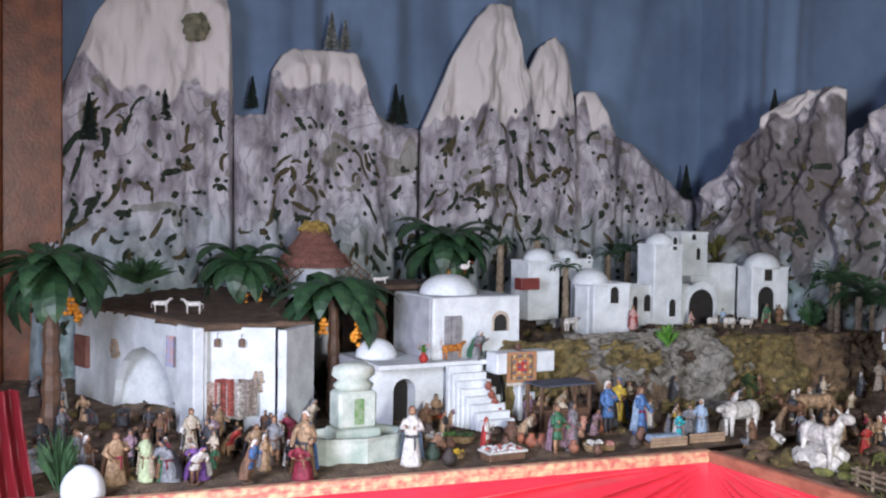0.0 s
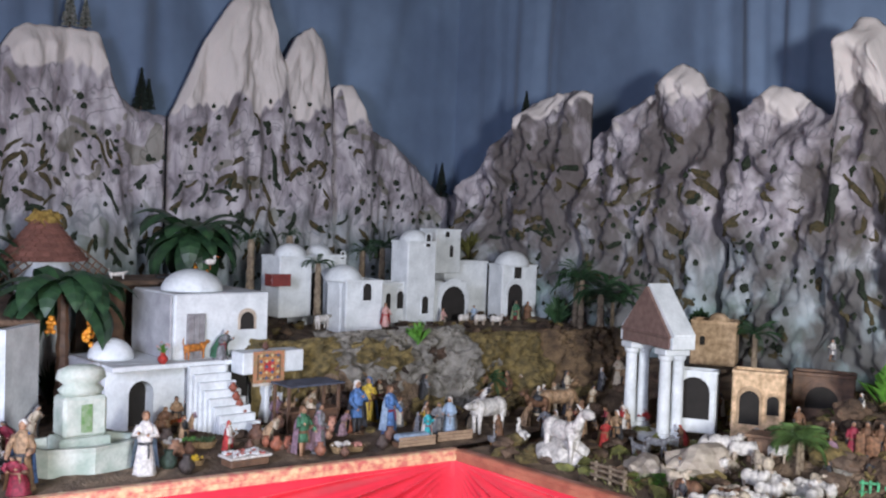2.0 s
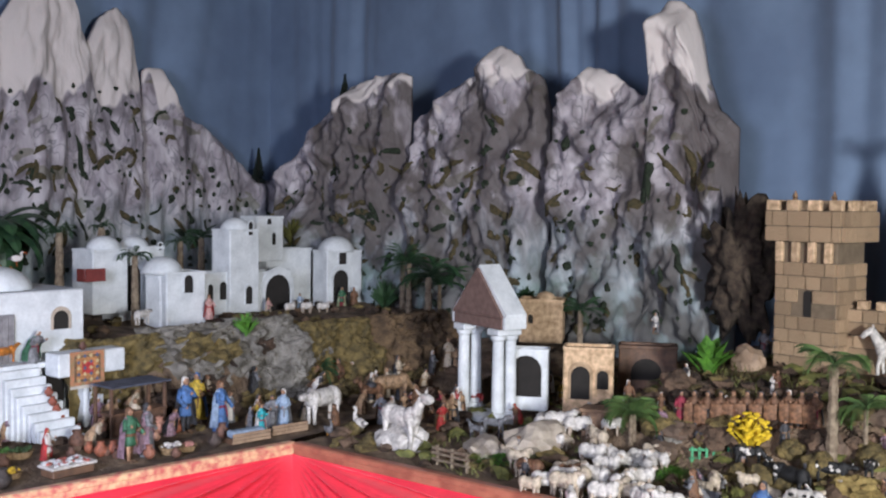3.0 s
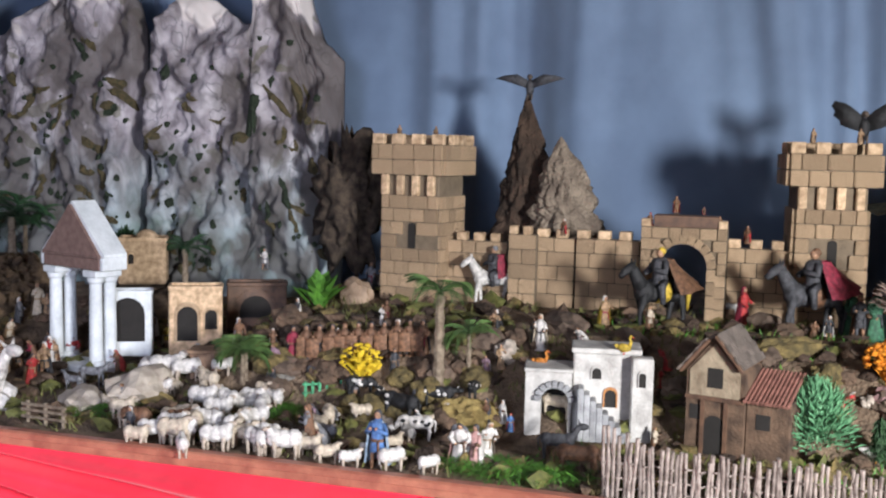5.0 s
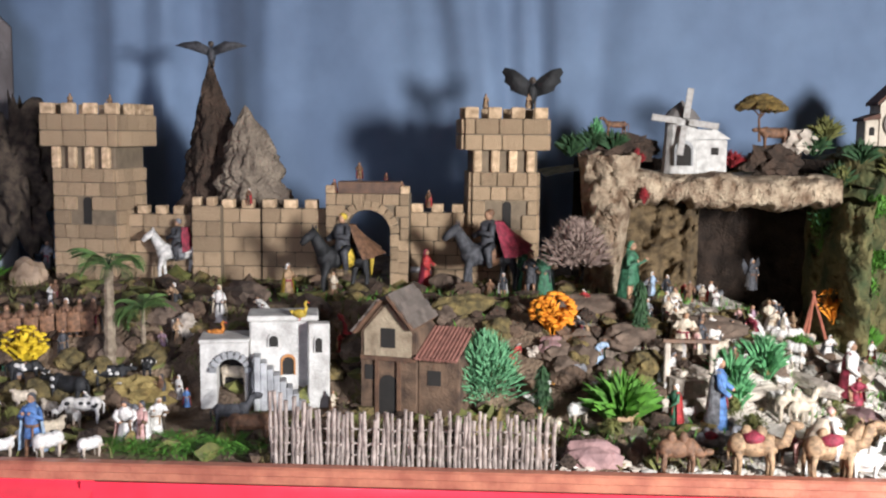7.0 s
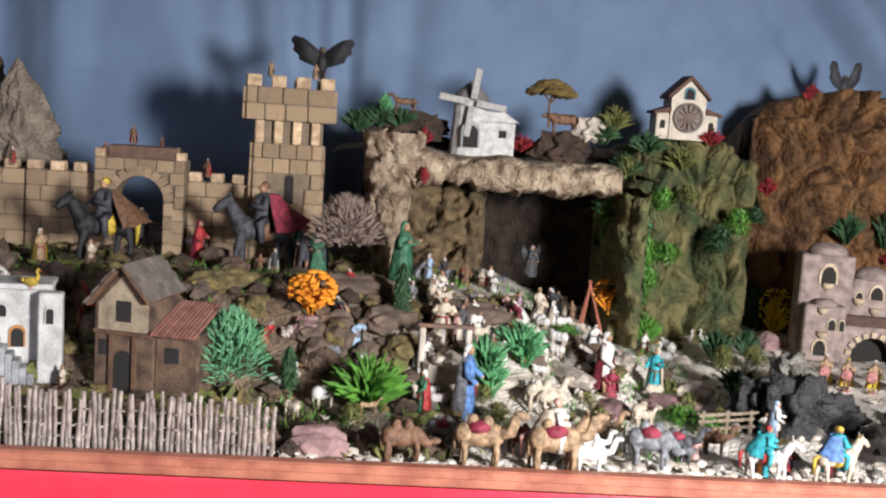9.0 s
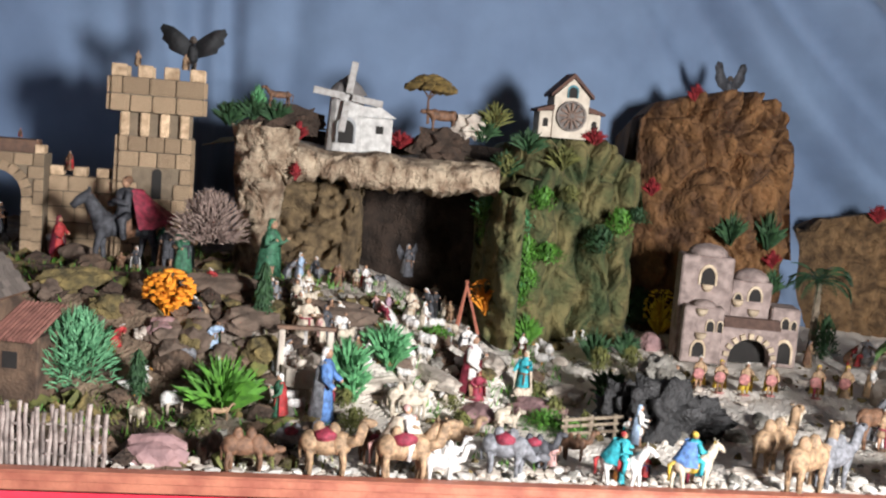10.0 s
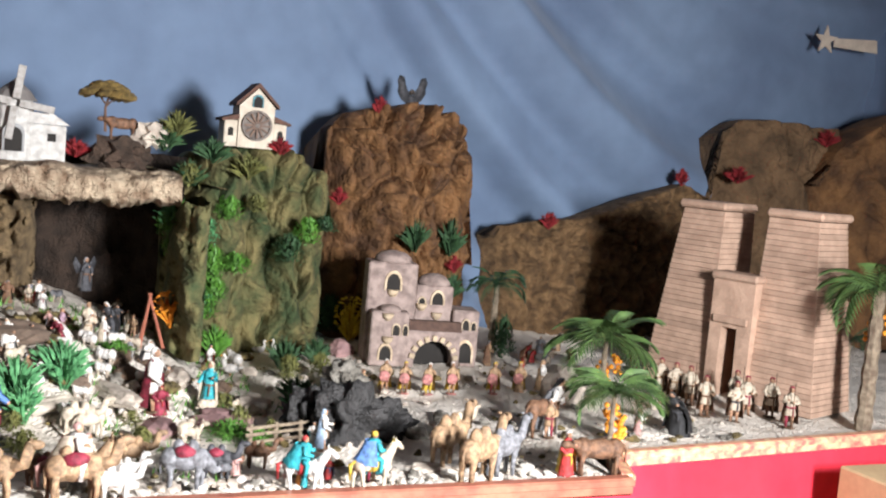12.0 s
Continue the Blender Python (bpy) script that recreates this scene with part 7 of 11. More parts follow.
stone(2.215, 1.531, 0.078, (1.5, 0.8, 0.7), mat("pale_limestone", (0.55, 0.48, 0.40), (0.36, 0.3, 0.25), 25, 0.9, 0.6), "pale rounded stone in the sheepfold", seed=0)
stone(2.117, 1.627, 0.056, (1.6, 0.8, 0.5), mat("pale_limestone", (0.55, 0.48, 0.40)), "pale flat stone beside the temple", seed=1)
stone(2.027, 1.822, 0.057, (1.4, 0.8, 0.8), paint(HUES["white"]), "bale covered with white cloth", seed=2)
figurine(1.927, 1.381, 0.062, -85, "dark grey", "white")
figurine(1.975, 1.02, 0.091, -157, "grey", "brown")
figurine(1.998, 1.001, 0.077, -134, "cream", "grey", bow=0.60, wide=1.03)
figurine(1.903, 0.849, 0.113, -93, "blue", "pale blue")
figurine(1.988, 0.715, 0.096, -82, "white", "pink", bow=0.46, wide=1.20)
figurine(2.032, 0.682, 0.090, -50, "white", "cream", bow=0.48, wide=1.06)
figurine(1.975, 0.685, 0.084, -121, "pink", "white")
figurine(2.219, 0.678, 0.040, -88, "blue", "red")
figurine(2.343, 1.226, 0.082, -53, "crimson", "grey")
figurine(2.937, 1.222, 0.096, -97, "grey", "cream")
figurine(2.964, 1.275, 0.081, -89, "grey", "dark grey")
figurine(2.675, -0.047, 0.126, -63, "green", "grey")
figurine(2.665, -0.015, 0.109, -85, "dark grey", "brown")
figurine(2.794, 0.241, 0.097, -28, "red", "crimson")
figurine(2.601, 0.549, 0.080, -37, "tan", "yellow")
figurine(2.274, 0.291, 0.064, -123, "grey", "cream")
figurine(2.209, 0.385, 0.046, -27, "cream", "brown")
figurine(2.19, 0.861, 0.049, -140, "grey", "white", bow=0.42, wide=0.98)
figurine(2.344, 1.194, 0.087, -80, "brown", "dark grey", shield="tall")
figurine(2.346, 1.162, 0.087, -80, "brown", "dark grey", shield="tall")
figurine(2.351, 1.132, 0.086, -80, "brown", "dark grey", shield="tall")
figurine(2.356, 1.102, 0.086, -80, "brown", "dark grey", shield="tall")
figurine(2.36, 1.072, 0.086, -80, "brown", "dark grey", shield="tall")
figurine(2.364, 1.042, 0.085, -80, "brown", "dark grey", shield="tall")
figurine(2.368, 1.012, 0.085, -80, "brown", "dark grey", shield="tall")
figurine(2.375, 0.983, 0.085, -80, "brown", "dark grey", shield="tall")
figurine(2.377, 0.953, 0.085, -80, "brown", "dark grey", shield="tall")
figurine(2.38, 0.923, 0.084, -80, "brown", "dark grey", shield="tall")
figurine(3.282, 0.823, 0.107, -126, "yellow", "tan", shield="round")
animal("cow", 2.209, 0.911, 0.070, 68, "black", hue2="white")
animal("cow", 2.263, 0.848, 0.054, -81, "black", hue2="white")
animal("cow", 2.108, 0.845, 0.055, 104, "white", hue2="black")
animal("cow", 2.29, 0.774, 0.049, 180, "black", hue2="white")
animal("cow", 2.273, 1.031, 0.050, -70, "black", hue2="white")
animal("cow", 2.299, 1.148, 0.039, -107, "dark grey", hue2="white")
animal("donkey", 2.071, 0.551, 0.072, -79, "dark grey")
animal("cow", 2.003, 0.501, 0.061, -81, "brown")
animal("cow", 2.27, 0.592, 0.052, -107, "cream")
animal("camel", 2.92, 0.154, 0.120, 106, "dark grey")
animal("dog", 2.878, 0.277, 0.053, -106, "white")
figurine(2.418, 0.662, 0.083, -99, "white", "cream")
animal("hen", 2.28, 0.632, 0.040, -98, "orange", 0.92, hue2="blue")
animal("hen", 2.25, 0.457, 0.041, -105, "yellow", 0.968, hue2="blue")
animal("horse", 3.24, 0.559, 0.101, 80, "brown")
figurine(2.88, 0.705, 0.045, -128, "brown", "red", 1.152)
figurine(2.86, 0.416, 0.047, -85, "brown", "red", 1.22)
figurine(2.86, 0.348, 0.023, -94, "brown", "red", 1.219)
figurine(2.88, 0.241, 0.047, -128, "brown", "red", 1.152)
figurine(2.85, 0.479, 0.044, -103, "brown", "red", 1.18)
figurine(2.85, 0.308, 0.041, -80, "brown", "red", 1.181)
figurine(2.88, 1.166, 0.037, -89, "tan", "brown", 1.398)
figurine(2.88, 1.062, 0.037, -124, "tan", "brown", 1.396)
figurine(2.88, 0.099, 0.038, -51, "tan", "brown", 1.404)
figurine(2.88, -0.008, 0.038, -66, "tan", "brown", 1.405)
figurine(2.95, 0.408, 0.075, -52, "dark grey", "brown", 0.987)
animal("eagle", 3.1, 0.856, 0.075, 180, "dark grey", 1.514)
animal("eagle_wide", 2.93, -0.019, 0.085, 180, "black", 1.405)
animal("eagle_up", 3.25, -1.484, 0.08, 180, "dark grey", 1.455)
rider(2.86, 0.885, 0.175, 118, "white", "dark grey", "crimson", trim="grey", flare=0.3)
rider(2.66, 0.43, 0.215, 130, "black", "dark grey", "brown", trim="yellow", flare=1.3)
rider(2.72, 0.085, 0.225, 112, "dark grey", "dark grey", "crimson", trim="brown", flare=1.3)
rider(1.880, -0.814, 0.105, -112, "white", "turquoise", "turquoise", trim="red", flare=0.6)
rider(1.880, -0.931, 0.110, -78, "cream", "turquoise", "blue", trim="yellow", flare=0.6)
rider(1.883, -0.471, 0.135, -95, "tan", "white", "cream", trim="pink", flare=0.5)
animal("sheep", 1.950, 1.113, 0.055, -40, "white")
animal("sheep", 1.990, 1.242, 0.057, 75, "white")
animal("sheep", 1.942, 1.378, 0.062, -40, "brown")
animal("sheep", 1.907, 1.254, 0.059, -40, "white")
animal("sheep", 1.897, 1.265, 0.061, -80, "cream")
animal("sheep", 1.981, 1.303, 0.054, -40, "brown")
animal("sheep", 1.978, 1.168, 0.056, 75, "cream")
animal("sheep", 1.905, 1.064, 0.053, -40, "cream")
animal("sheep", 1.982, 1.177, 0.058, -40, "white")
animal("sheep", 2.146, 1.346, 0.063, -120, "white")
animal("sheep", 2.085, 1.275, 0.058, -80, "white")
animal("sheep", 2.198, 1.252, 0.054, -80, "white")
animal("sheep", 2.139, 1.199, 0.057, -120, "white")
animal("sheep", 2.056, 1.174, 0.054, -40, "white")
animal("sheep", 2.134, 1.045, 0.051, -120, "cream")
animal("sheep", 2.200, 1.207, 0.054, -80, "white")
figurine(2.428, -1.931, 0.100, -125, "cream", "brown", staff=False, kilt=True)
figurine(2.388, -1.947, 0.100, -125, "cream", "brown", staff=True, kilt=True)
figurine(2.283, -1.913, 0.100, -125, "cream", "brown", staff=True, kilt=True)
figurine(2.225, -1.953, 0.100, -125, "cream", "brown", staff=False, kilt=True)
figurine(2.276, -2.030, 0.100, -125, "cream", "brown", staff=False, kilt=True)
figurine(2.262, -2.092, 0.100, -125, "cream", "brown", staff=True, kilt=True)
figurine(2.168, -2.067, 0.100, -125, "cream", "brown", staff=True, kilt=True)
figurine(2.480, -1.925, 0.100, -125, "cream", "brown", staff=False, kilt=True)
figurine(2.340, -2.050, 0.100, -125, "cream", "brown", staff=True, kilt=True)
# east side: plants
palm(2.3, 0.86, 0.84, 0.222, 0.077, "bright", 15, False)
palm(2.337, 0.803, 0.867, 0.103, 0.068, "bright", 15, False)
palm(2.29, 1.319, 0.83, 0.070, 0.080, "bright", 14, False)
bush("aloe", 2.596, 1.275, 0.955, 0.159, 0.109, GREEN2, "large aloe with pointed green leaves", 26, 0.05, 0.3)
bush("flower_bush", 2.314, 1.045, 0.849, 0.096, 0.083, YELLOWF, "yellow flowering garden shrub", 90, 0.03, 0.5, bloom=(YELLOWF, 60, 0.006))
bush("shrub", 2.255, 0.088, 0.80, 0.20, 0.165, mat("pale_fresh_green", (0.20, 0.46, 0.24), (0.06, 0.20, 0.09), 90, 0.6, 0.2), "feathery bright green shrub behind the fence", 1500, 0.006, 0.2)
bush("conifer", 2.227, -0.025, 0.795, 0.063, 0.100, GREEN3, "dense dark green conifer behind the fence", 1100, 0.006, 0.75)
bush("conifer", 2.391, -0.233, 0.909, 0.071, 0.134, GREEN3, "tall dark green cypress beside the shepherds", 1100, 0.006, 0.8)
bush("flower_bush", 2.397, -0.052, 0.915, 0.097, 0.094, ORANGEF, "round orange blossoming bush", 40, 0.02, 0.5, bloom=(ORANGEF, 110, 0.0075))
bush("shrub", 2.55, -0.109, 1.031, 0.192, 0.135, DRY, "dry pinkish heather shrub beside the tower", 1600, 0.005, 0.4)
bush("grass_tuft", 2.189, -0.176, 0.787, 0.183, 0.115, GREEN2, "large grassy green tuft", 235, 0.011, 0.45)
bush("grass_tuft", 2.258, -0.413, 0.808, 0.081, 0.081, GREEN1, "green grass tuft by the path", 160, 0.012, 0.4)
bush("grass_tuft", 2.332, -0.484, 0.849, 0.095, 0.084, GREEN1, "green grass tuft by the path", 160, 0.012, 0.4)
bush("grass_tuft", 2.894, -0.88, 0.792, 0.095, 0.087, GREEN2, "green grass tuft among the stones", 130, 0.012, 0.4)
bush("grass_tuft", 2.256, -0.916, 0.787, 0.097, 0.086, GREEN1, "green grass tuft on a short stem", 150, 0.012, 0.3)
bush("grass_tuft", 3.317, -0.96, 0.787, 0.168, 0.151, GREEN3, "dark green grassy bush by the cave", 230, 0.012, 0.35)
bush("shrub", 3.211, -1.273, 0.787, 0.159, 0.134, GREEN3, "dark green bush beside the palace", 700, 0.008, 0.45)
bush("flower_bush", 3.146, -1.317, 0.787, 0.099, 0.132, YELLOWF, "yellow flowering stems beside the palace", 60, 0.012, 0.5, bloom=(YELLOWF, 60, 0.005))
bush("flower_bush", 2.72, -0.735, 0.90, 0.085, 0.08, ORANGEF, "orange dried flowers at the cave edge", 60, 0.01, 0.5, bloom=(ORANGEF, 60, 0.004))
bush("grass_tuft", 3.132, -1.137, 0.787, 0.081, 0.081, OLIVE, "pale spiky grass tuft", 60, 0.01, 0.3)
bush("moss_tuft", 2.656, -1.004, 0.786, 0.081, 0.068, OLIVE, "low green moss tuft among the stones", 420, 0.006, 0.5)
bush("moss_tuft", 2.676, -1.086, 0.786, 0.083, 0.069, OLIVE, "low green moss tuft among the stones", 420, 0.006, 0.5)
bush("moss_tuft", 2.173, -0.766, 0.787, 0.140, 0.043, GREEN2, "low green moss tuft among the stones", 420, 0.006, 0.5)
bush("moss_tuft", 2.162, -0.604, 0.787, 0.063, 0.037, OLIVE, "low green moss tuft among the stones", 420, 0.006, 0.5)
bush("moss_tuft", 2.127, -0.409, 0.787, 0.081, 0.046, OLIVE, "low green moss tuft among the stones", 420, 0.006, 0.5)
bush("moss_tuft", 2.145, -0.801, 0.787, 0.096, 0.037, GREEN2, "low green moss tuft among the stones", 420, 0.006, 0.5)
bush("moss_tuft", 2.096, -0.147, 0.787, 0.060, 0.040, OLIVE, "low green moss tuft among the stones", 420, 0.006, 0.5)
bush("moss_tuft", 3.071, -1.428, 0.787, 0.098, 0.082, OLIVE, "low green moss tuft among the stones", 420, 0.006, 0.5)
bush("moss_tuft", 2.356, -0.787, 0.802, 0.070, 0.035, OLIVE, "low green moss tuft among the stones", 420, 0.006, 0.5)
bush("moss_tuft", 2.313, -0.368, 0.846, 0.066, 0.033, OLIVE, "low green moss tuft among the stones", 420, 0.006, 0.5)
bush("moss_tuft", 2.465, -0.587, 0.883, 0.107, 0.036, GREEN2, "low green moss tuft among the stones", 420, 0.006, 0.5)
bush("ivy", 2.82, -0.739, 1.122, 0.096, 0.082, GREEN1, "hanging green ivy on the rock", 300, 0.009, 0.5)
bush("ivy", 2.824, -0.76, 1.105, 0.097, 0.083, GREEN2, "hanging green ivy on the rock", 300, 0.009, 0.5)
bush("ivy", 2.828, -0.737, 1.085, 0.097, 0.083, GREEN2, "hanging green ivy on the rock", 300, 0.009, 0.5)
bush("ivy", 2.832, -0.822, 1.073, 0.098, 0.084, GREEN1, "hanging green ivy on the rock", 300, 0.009, 0.5)
bush("ivy", 2.836, -0.768, 1.05, 0.097, 0.083, GREEN2, "hanging green ivy on the rock", 300, 0.009, 0.5)
bush("ivy", 2.84, -0.755, 1.03, 0.097, 0.084, GREEN2, "hanging green ivy on the rock", 300, 0.009, 0.5)
bush("ivy", 2.844, -0.79, 1.014, 0.098, 0.084, GREEN1, "hanging green ivy on the rock", 300, 0.009, 0.5)
bush("ivy", 2.848, -0.848, 0.999, 0.099, 0.085, GREEN2, "hanging green ivy on the rock", 300, 0.009, 0.5)
bush("ivy", 2.852, -0.841, 0.98, 0.099, 0.085, GREEN2, "hanging green ivy on the rock", 300, 0.009, 0.5)
bush("ivy", 2.856, -0.78, 0.956, 0.099, 0.084, GREEN1, "hanging green ivy on the rock", 300, 0.009, 0.5)
bush("ivy", 2.86, -0.77, 0.936, 0.099, 0.085, GREEN2, "hanging green ivy on the rock", 300, 0.009, 0.5)
bush("ivy", 2.864, -0.861, 0.923, 0.100, 0.085, GREEN2, "hanging green ivy on the rock", 300, 0.009, 0.5)
bush("ivy", 2.868, -0.824, 0.901, 0.100, 0.085, GREEN1, "hanging green ivy on the rock", 300, 0.009, 0.5)
bush("ivy", 2.872, -0.841, 0.883, 0.100, 0.086, GREEN2, "hanging green ivy on the rock", 300, 0.009, 0.5)
bush("ivy", 2.876, -0.774, 0.859, 0.100, 0.086, GREEN2, "hanging green ivy on the rock", 300, 0.009, 0.5)
bush("ivy", 2.88, -0.773, 0.839, 0.100, 0.086, GREEN1, "hanging green ivy on the rock", 300, 0.009, 0.5)
bush("plant", 2.894, -0.915, 0.998, 0.124, 0.064, GREEN2, "leafy green plant on the mossy rock", 420, 0.008, 0.5)
bush("plant", 2.91, -0.963, 1.156, 0.083, 0.052, OLIVE, "leafy green plant on the mossy rock", 420, 0.008, 0.5)
bush("plant", 2.943, -1.108, 1.073, 0.097, 0.088, GREEN2, "leafy green plant on the mossy rock", 420, 0.008, 0.5)
bush("plant", 2.866, -0.809, 0.948, 0.084, 0.075, OLIVE, "leafy green plant on the mossy rock", 420, 0.008, 0.5)
bush("plant", 2.957, -1.159, 1.11, 0.087, 0.053, GREEN3, "leafy green plant on the mossy rock", 420, 0.008, 0.5)
bush("plant", 2.89, -0.888, 1.129, 0.099, 0.076, GREEN2, "leafy green plant on the mossy rock", 420, 0.008, 0.5)
bush("plant", 2.93, -1.059, 1.023, 0.127, 0.091, GREEN3, "leafy green plant on the mossy rock", 420, 0.008, 0.5)
bush("plant", 2.865, -0.781, 1.211, 0.093, 0.061, OLIVE, "leafy green plant on the mossy rock", 420, 0.008, 0.5)
bush("moss_tuft", 2.88, -0.786, 1.218, 0.113, 0.063, GREEN3, "dry olive tuft on the hilltop", 110, 0.012, 0.5)
bush("moss_tuft", 2.88, -0.837, 1.277, 0.113, 0.064, GREEN3, "dry olive tuft on the hilltop", 110, 0.012, 0.5)
bush("moss_tuft", 2.88, -0.927, 1.243, 0.114, 0.064, OLIVE, "dry olive tuft on the hilltop", 110, 0.012, 0.5)
bush("moss_tuft", 2.88, -0.722, 1.296, 0.112, 0.063, GREEN3, "dry olive tuft on the hilltop", 110, 0.012, 0.5)
bush("moss_tuft", 2.88, -0.17, 1.305, 0.110, 0.062, GREEN3, "dry olive tuft on the hilltop", 110, 0.012, 0.5)
bush("moss_tuft", 2.88, -0.224, 1.296, 0.110, 0.062, GREEN3, "dry olive tuft on the hilltop", 110, 0.012, 0.5)
bush("moss_tuft", 2.88, -0.117, 1.287, 0.110, 0.062, GREEN3, "dry olive tuft on the hilltop", 110, 0.012, 0.5)
bush("moss_tuft", 2.88, -0.747, 1.332, 0.112, 0.063, OLIVE, "dry olive tuft on the hilltop", 110, 0.012, 0.5)
bush("dried_flowers", 2.86, -0.28, 1.267, 0.055, 0.041, REDF, "dark red dried flower tuft on the rock", 120, 0.012, 0.5)
bush("dried_flowers", 2.7, -0.278, 1.183, 0.033, 0.038, REDF, "dark red dried flower tuft on the rock", 120, 0.012, 0.5)
bush("dried_flowers", 2.9, -0.524, 1.265, 0.098, 0.042, REDF, "dark red dried flower tuft on the rock", 120, 0.012, 0.5)
bush("dried_flowers", 2.9, -0.615, 1.266, 0.084, 0.042, REDF, "dark red dried flower tuft on the rock", 120, 0.012, 0.5)
bush("dried_flowers", 3, -1.034, 1.31, 0.083, 0.045, REDF, "dark red dried flower tuft on the rock", 120, 0.012, 0.5)
bush("dried_flowers", 3.1, -1.237, 1.185, 0.064, 0.048, REDF, "dark red dried flower tuft on the rock", 120, 0.012, 0.5)
bush("dried_flowers", 3.2, -1.371, 1.45, 0.060, 0.050, REDF, "dark red dried flower tuft on the rock", 120, 0.012, 0.5)
bush("dried_flowers", 3.34, -2.045, 1.139, 0.083, 0.056, REDF, "dark red dried flower tuft on the rock", 120, 0.012, 0.5)
bush("dried_flowers", 3.36, -2.571, 1.319, 0.069, 0.061, REDF, "dark red dried flower tuft on the rock", 120, 0.012, 0.5)
bush("dried_flowers", 3.34, -2.799, 1.345, 0.126, 0.063, REDF, "dark red dried flower tuft on the rock", 120, 0.012, 0.5)
bush("dried_flowers", 3.34, -3.188, 1.509, 0.112, 0.067, REDF, "dark red dried flower tuft on the rock", 120, 0.012, 0.5)
bush("dried_flowers", 3.1, -1.608, 1.008, 0.067, 0.050, REDF, "dark red dried flower tuft on the rock", 120, 0.012, 0.5)
bush("plant", 3.1, -1.478, 1.063, 0.131, 0.099, GREEN3, "dark spiky plant on the tan rock", 90, 0.012, 0.5)
bush("plant", 3.14, -1.606, 1.052, 0.117, 0.117, GREEN3, "dark spiky plant on the tan rock", 90, 0.012, 0.5)
palm(3, -1.702, 0.787, 0.203, 0.099, "small", 20, False)
bush("plant", 2.86, -1.499, 0.966, 0.076, 0.076, GREEN3, "dark plant on the palace roof", 90, 0.012, 0.5)
palm(2.452, -1.732, 0.787, 0.148, 0.120, "bright", 18, True)
palm(2.086, -1.524, 0.786, 0.107, 0.089, "bright", 18, True)
palm(2.133, -2.261, 0.787, 0.336, 0.124, "bright", 18, True)
palm(2.456, -2.516, 0.786, 0.151, 0.084, "small", 16, False)
bush("shrub", 2.95, -1.71, 0.77, 0.098, 0.147, GREEN3, "dark green climbing shrub beside the rock wall", 260, 0.012, 0.5)
# nativity and shepherds
figurine(2.342, -0.142, 0.062, -57, "pale blue", "green", bow=0.57, wide=1.39)
figurine(2.363, -0.317, 0.103, -90, "cream", "tan", bow=0.44, wide=1.26)
figurine(2.369, -0.356, 0.072, -52, "dark grey", "grey")
figurine(2.385, -0.392, 0.052, -70, "white", "grey", bow=0.27, wide=1.06)
figurine(2.414, -0.42, 0.048, -55, "brown", "dark grey", bow=0.48, wide=0.96)
figurine(2.435, -0.486, 0.067, -151, "crimson", "white", bow=0.54, wide=1.26)
figurine(2.518, -0.537, 0.065, -65, "cream", "white", bow=0.46, wide=1.16)
figurine(2.823, -0.629, 0.074, -94, "dark grey", "black", bow=0.65, wide=1.04)
figurine(2.178, -0.356, 0.138, -23, "blue", "grey")
figurine(2.185, -0.276, 0.084, -157, "green", "red")
figurine(2.3, -0.642, 0.126, -45, "white", "crimson")
figurine(2.293, -0.653, 0.062, -97, "crimson", "red", bow=0.30, wide=1.38)
figurine(2.345, -0.755, 0.095, -130, "turquoise", "cream")
figurine(3.178, -0.982, 0.065, -140, "blue", "dark grey")
figurine(2.698, -0.275, 0.055, -26, "grey", "dark grey", bow=0.61, wide=1.18)
figurine(2.694, -0.303, 0.062, -35, "pale blue", "grey")
figurine(2.692, -0.337, 0.057, -127, "dark grey", "grey")
figurine(2.725, -0.383, 0.043, -91, "red", "dark grey", bow=0.20, wide=1.17)
figurine(2.732, -0.461, 0.044, -96, "white", "grey", bow=0.27, wide=1.10)
figurine(2.752, -0.433, 0.042, -115, "cream", "brown")
figurine(2.356, -0.345, 0.067, -159, "pink", "cream")
figurine(2.334, 0.035, 0.057, -42, "red", "tan", bow=0.66, wide=1.27)
figurine(2.299, -0.275, 0.076, -33, "white", "grey", bow=0.39, wide=1.13)
figurine(2.528, -0.57, 0.061, -20, "white", "cream")
figurine(2.802, -0.666, 0.055, -109, "tan", "brown")
figurine(2.454, -0.251, 0.054, -121, "grey", "white", bow=0.25, wide=1.33)
figurine(2.425, -0.298, 0.069, -120, "cream", "white")
figurine(2.499, -0.466, 0.044, -125, "pink", "grey", bow=0.46, wide=1.04)
figurine(2.465, -0.32, 0.059, -107, "white", "tan")
figurine(2.589, -0.237, 0.146, -36, "green", "green")
figurine(2.728, -0.002, 0.113, -71, "green", "grey")
figurine(2.75, -0.55, 0.077, -54, "dark grey", "grey", 0.973, wings=True)
animal("goose", 2.236, -0.019, 0.056, -87, "white")
animal("goose", 2.277, -0.146, 0.046, -79, "white")
animal("sheep", 2.304, -0.098, 0.037, 67, "grey")
animal("sheep", 2.185, -0.093, 0.046, -78, "white")
animal("sheep", 2.117, -0.041, 0.032, -92, "cream")
animal("dog", 2.143, -0.176, 0.035, -77, "tan")
animal("goose", 2.939, -1.004, 0.039, -82, "white")
animal("goose", 2.953, -1.056, 0.039, 79, "white")
animal("goose", 2.664, -0.87, 0.051, 67, "white")
animal("goose", 2.991, -1.098, 0.034, -68, "white")
animal("sheep", 2.546, -0.599, 0.035, -108, "white")
animal("sheep", 2.456, -0.536, 0.031, 88, "white")
animal("sheep", 2.391, -0.39, 0.041, -97, "white")
animal("sheep", 2.578, -0.636, 0.033, 79, "cream")
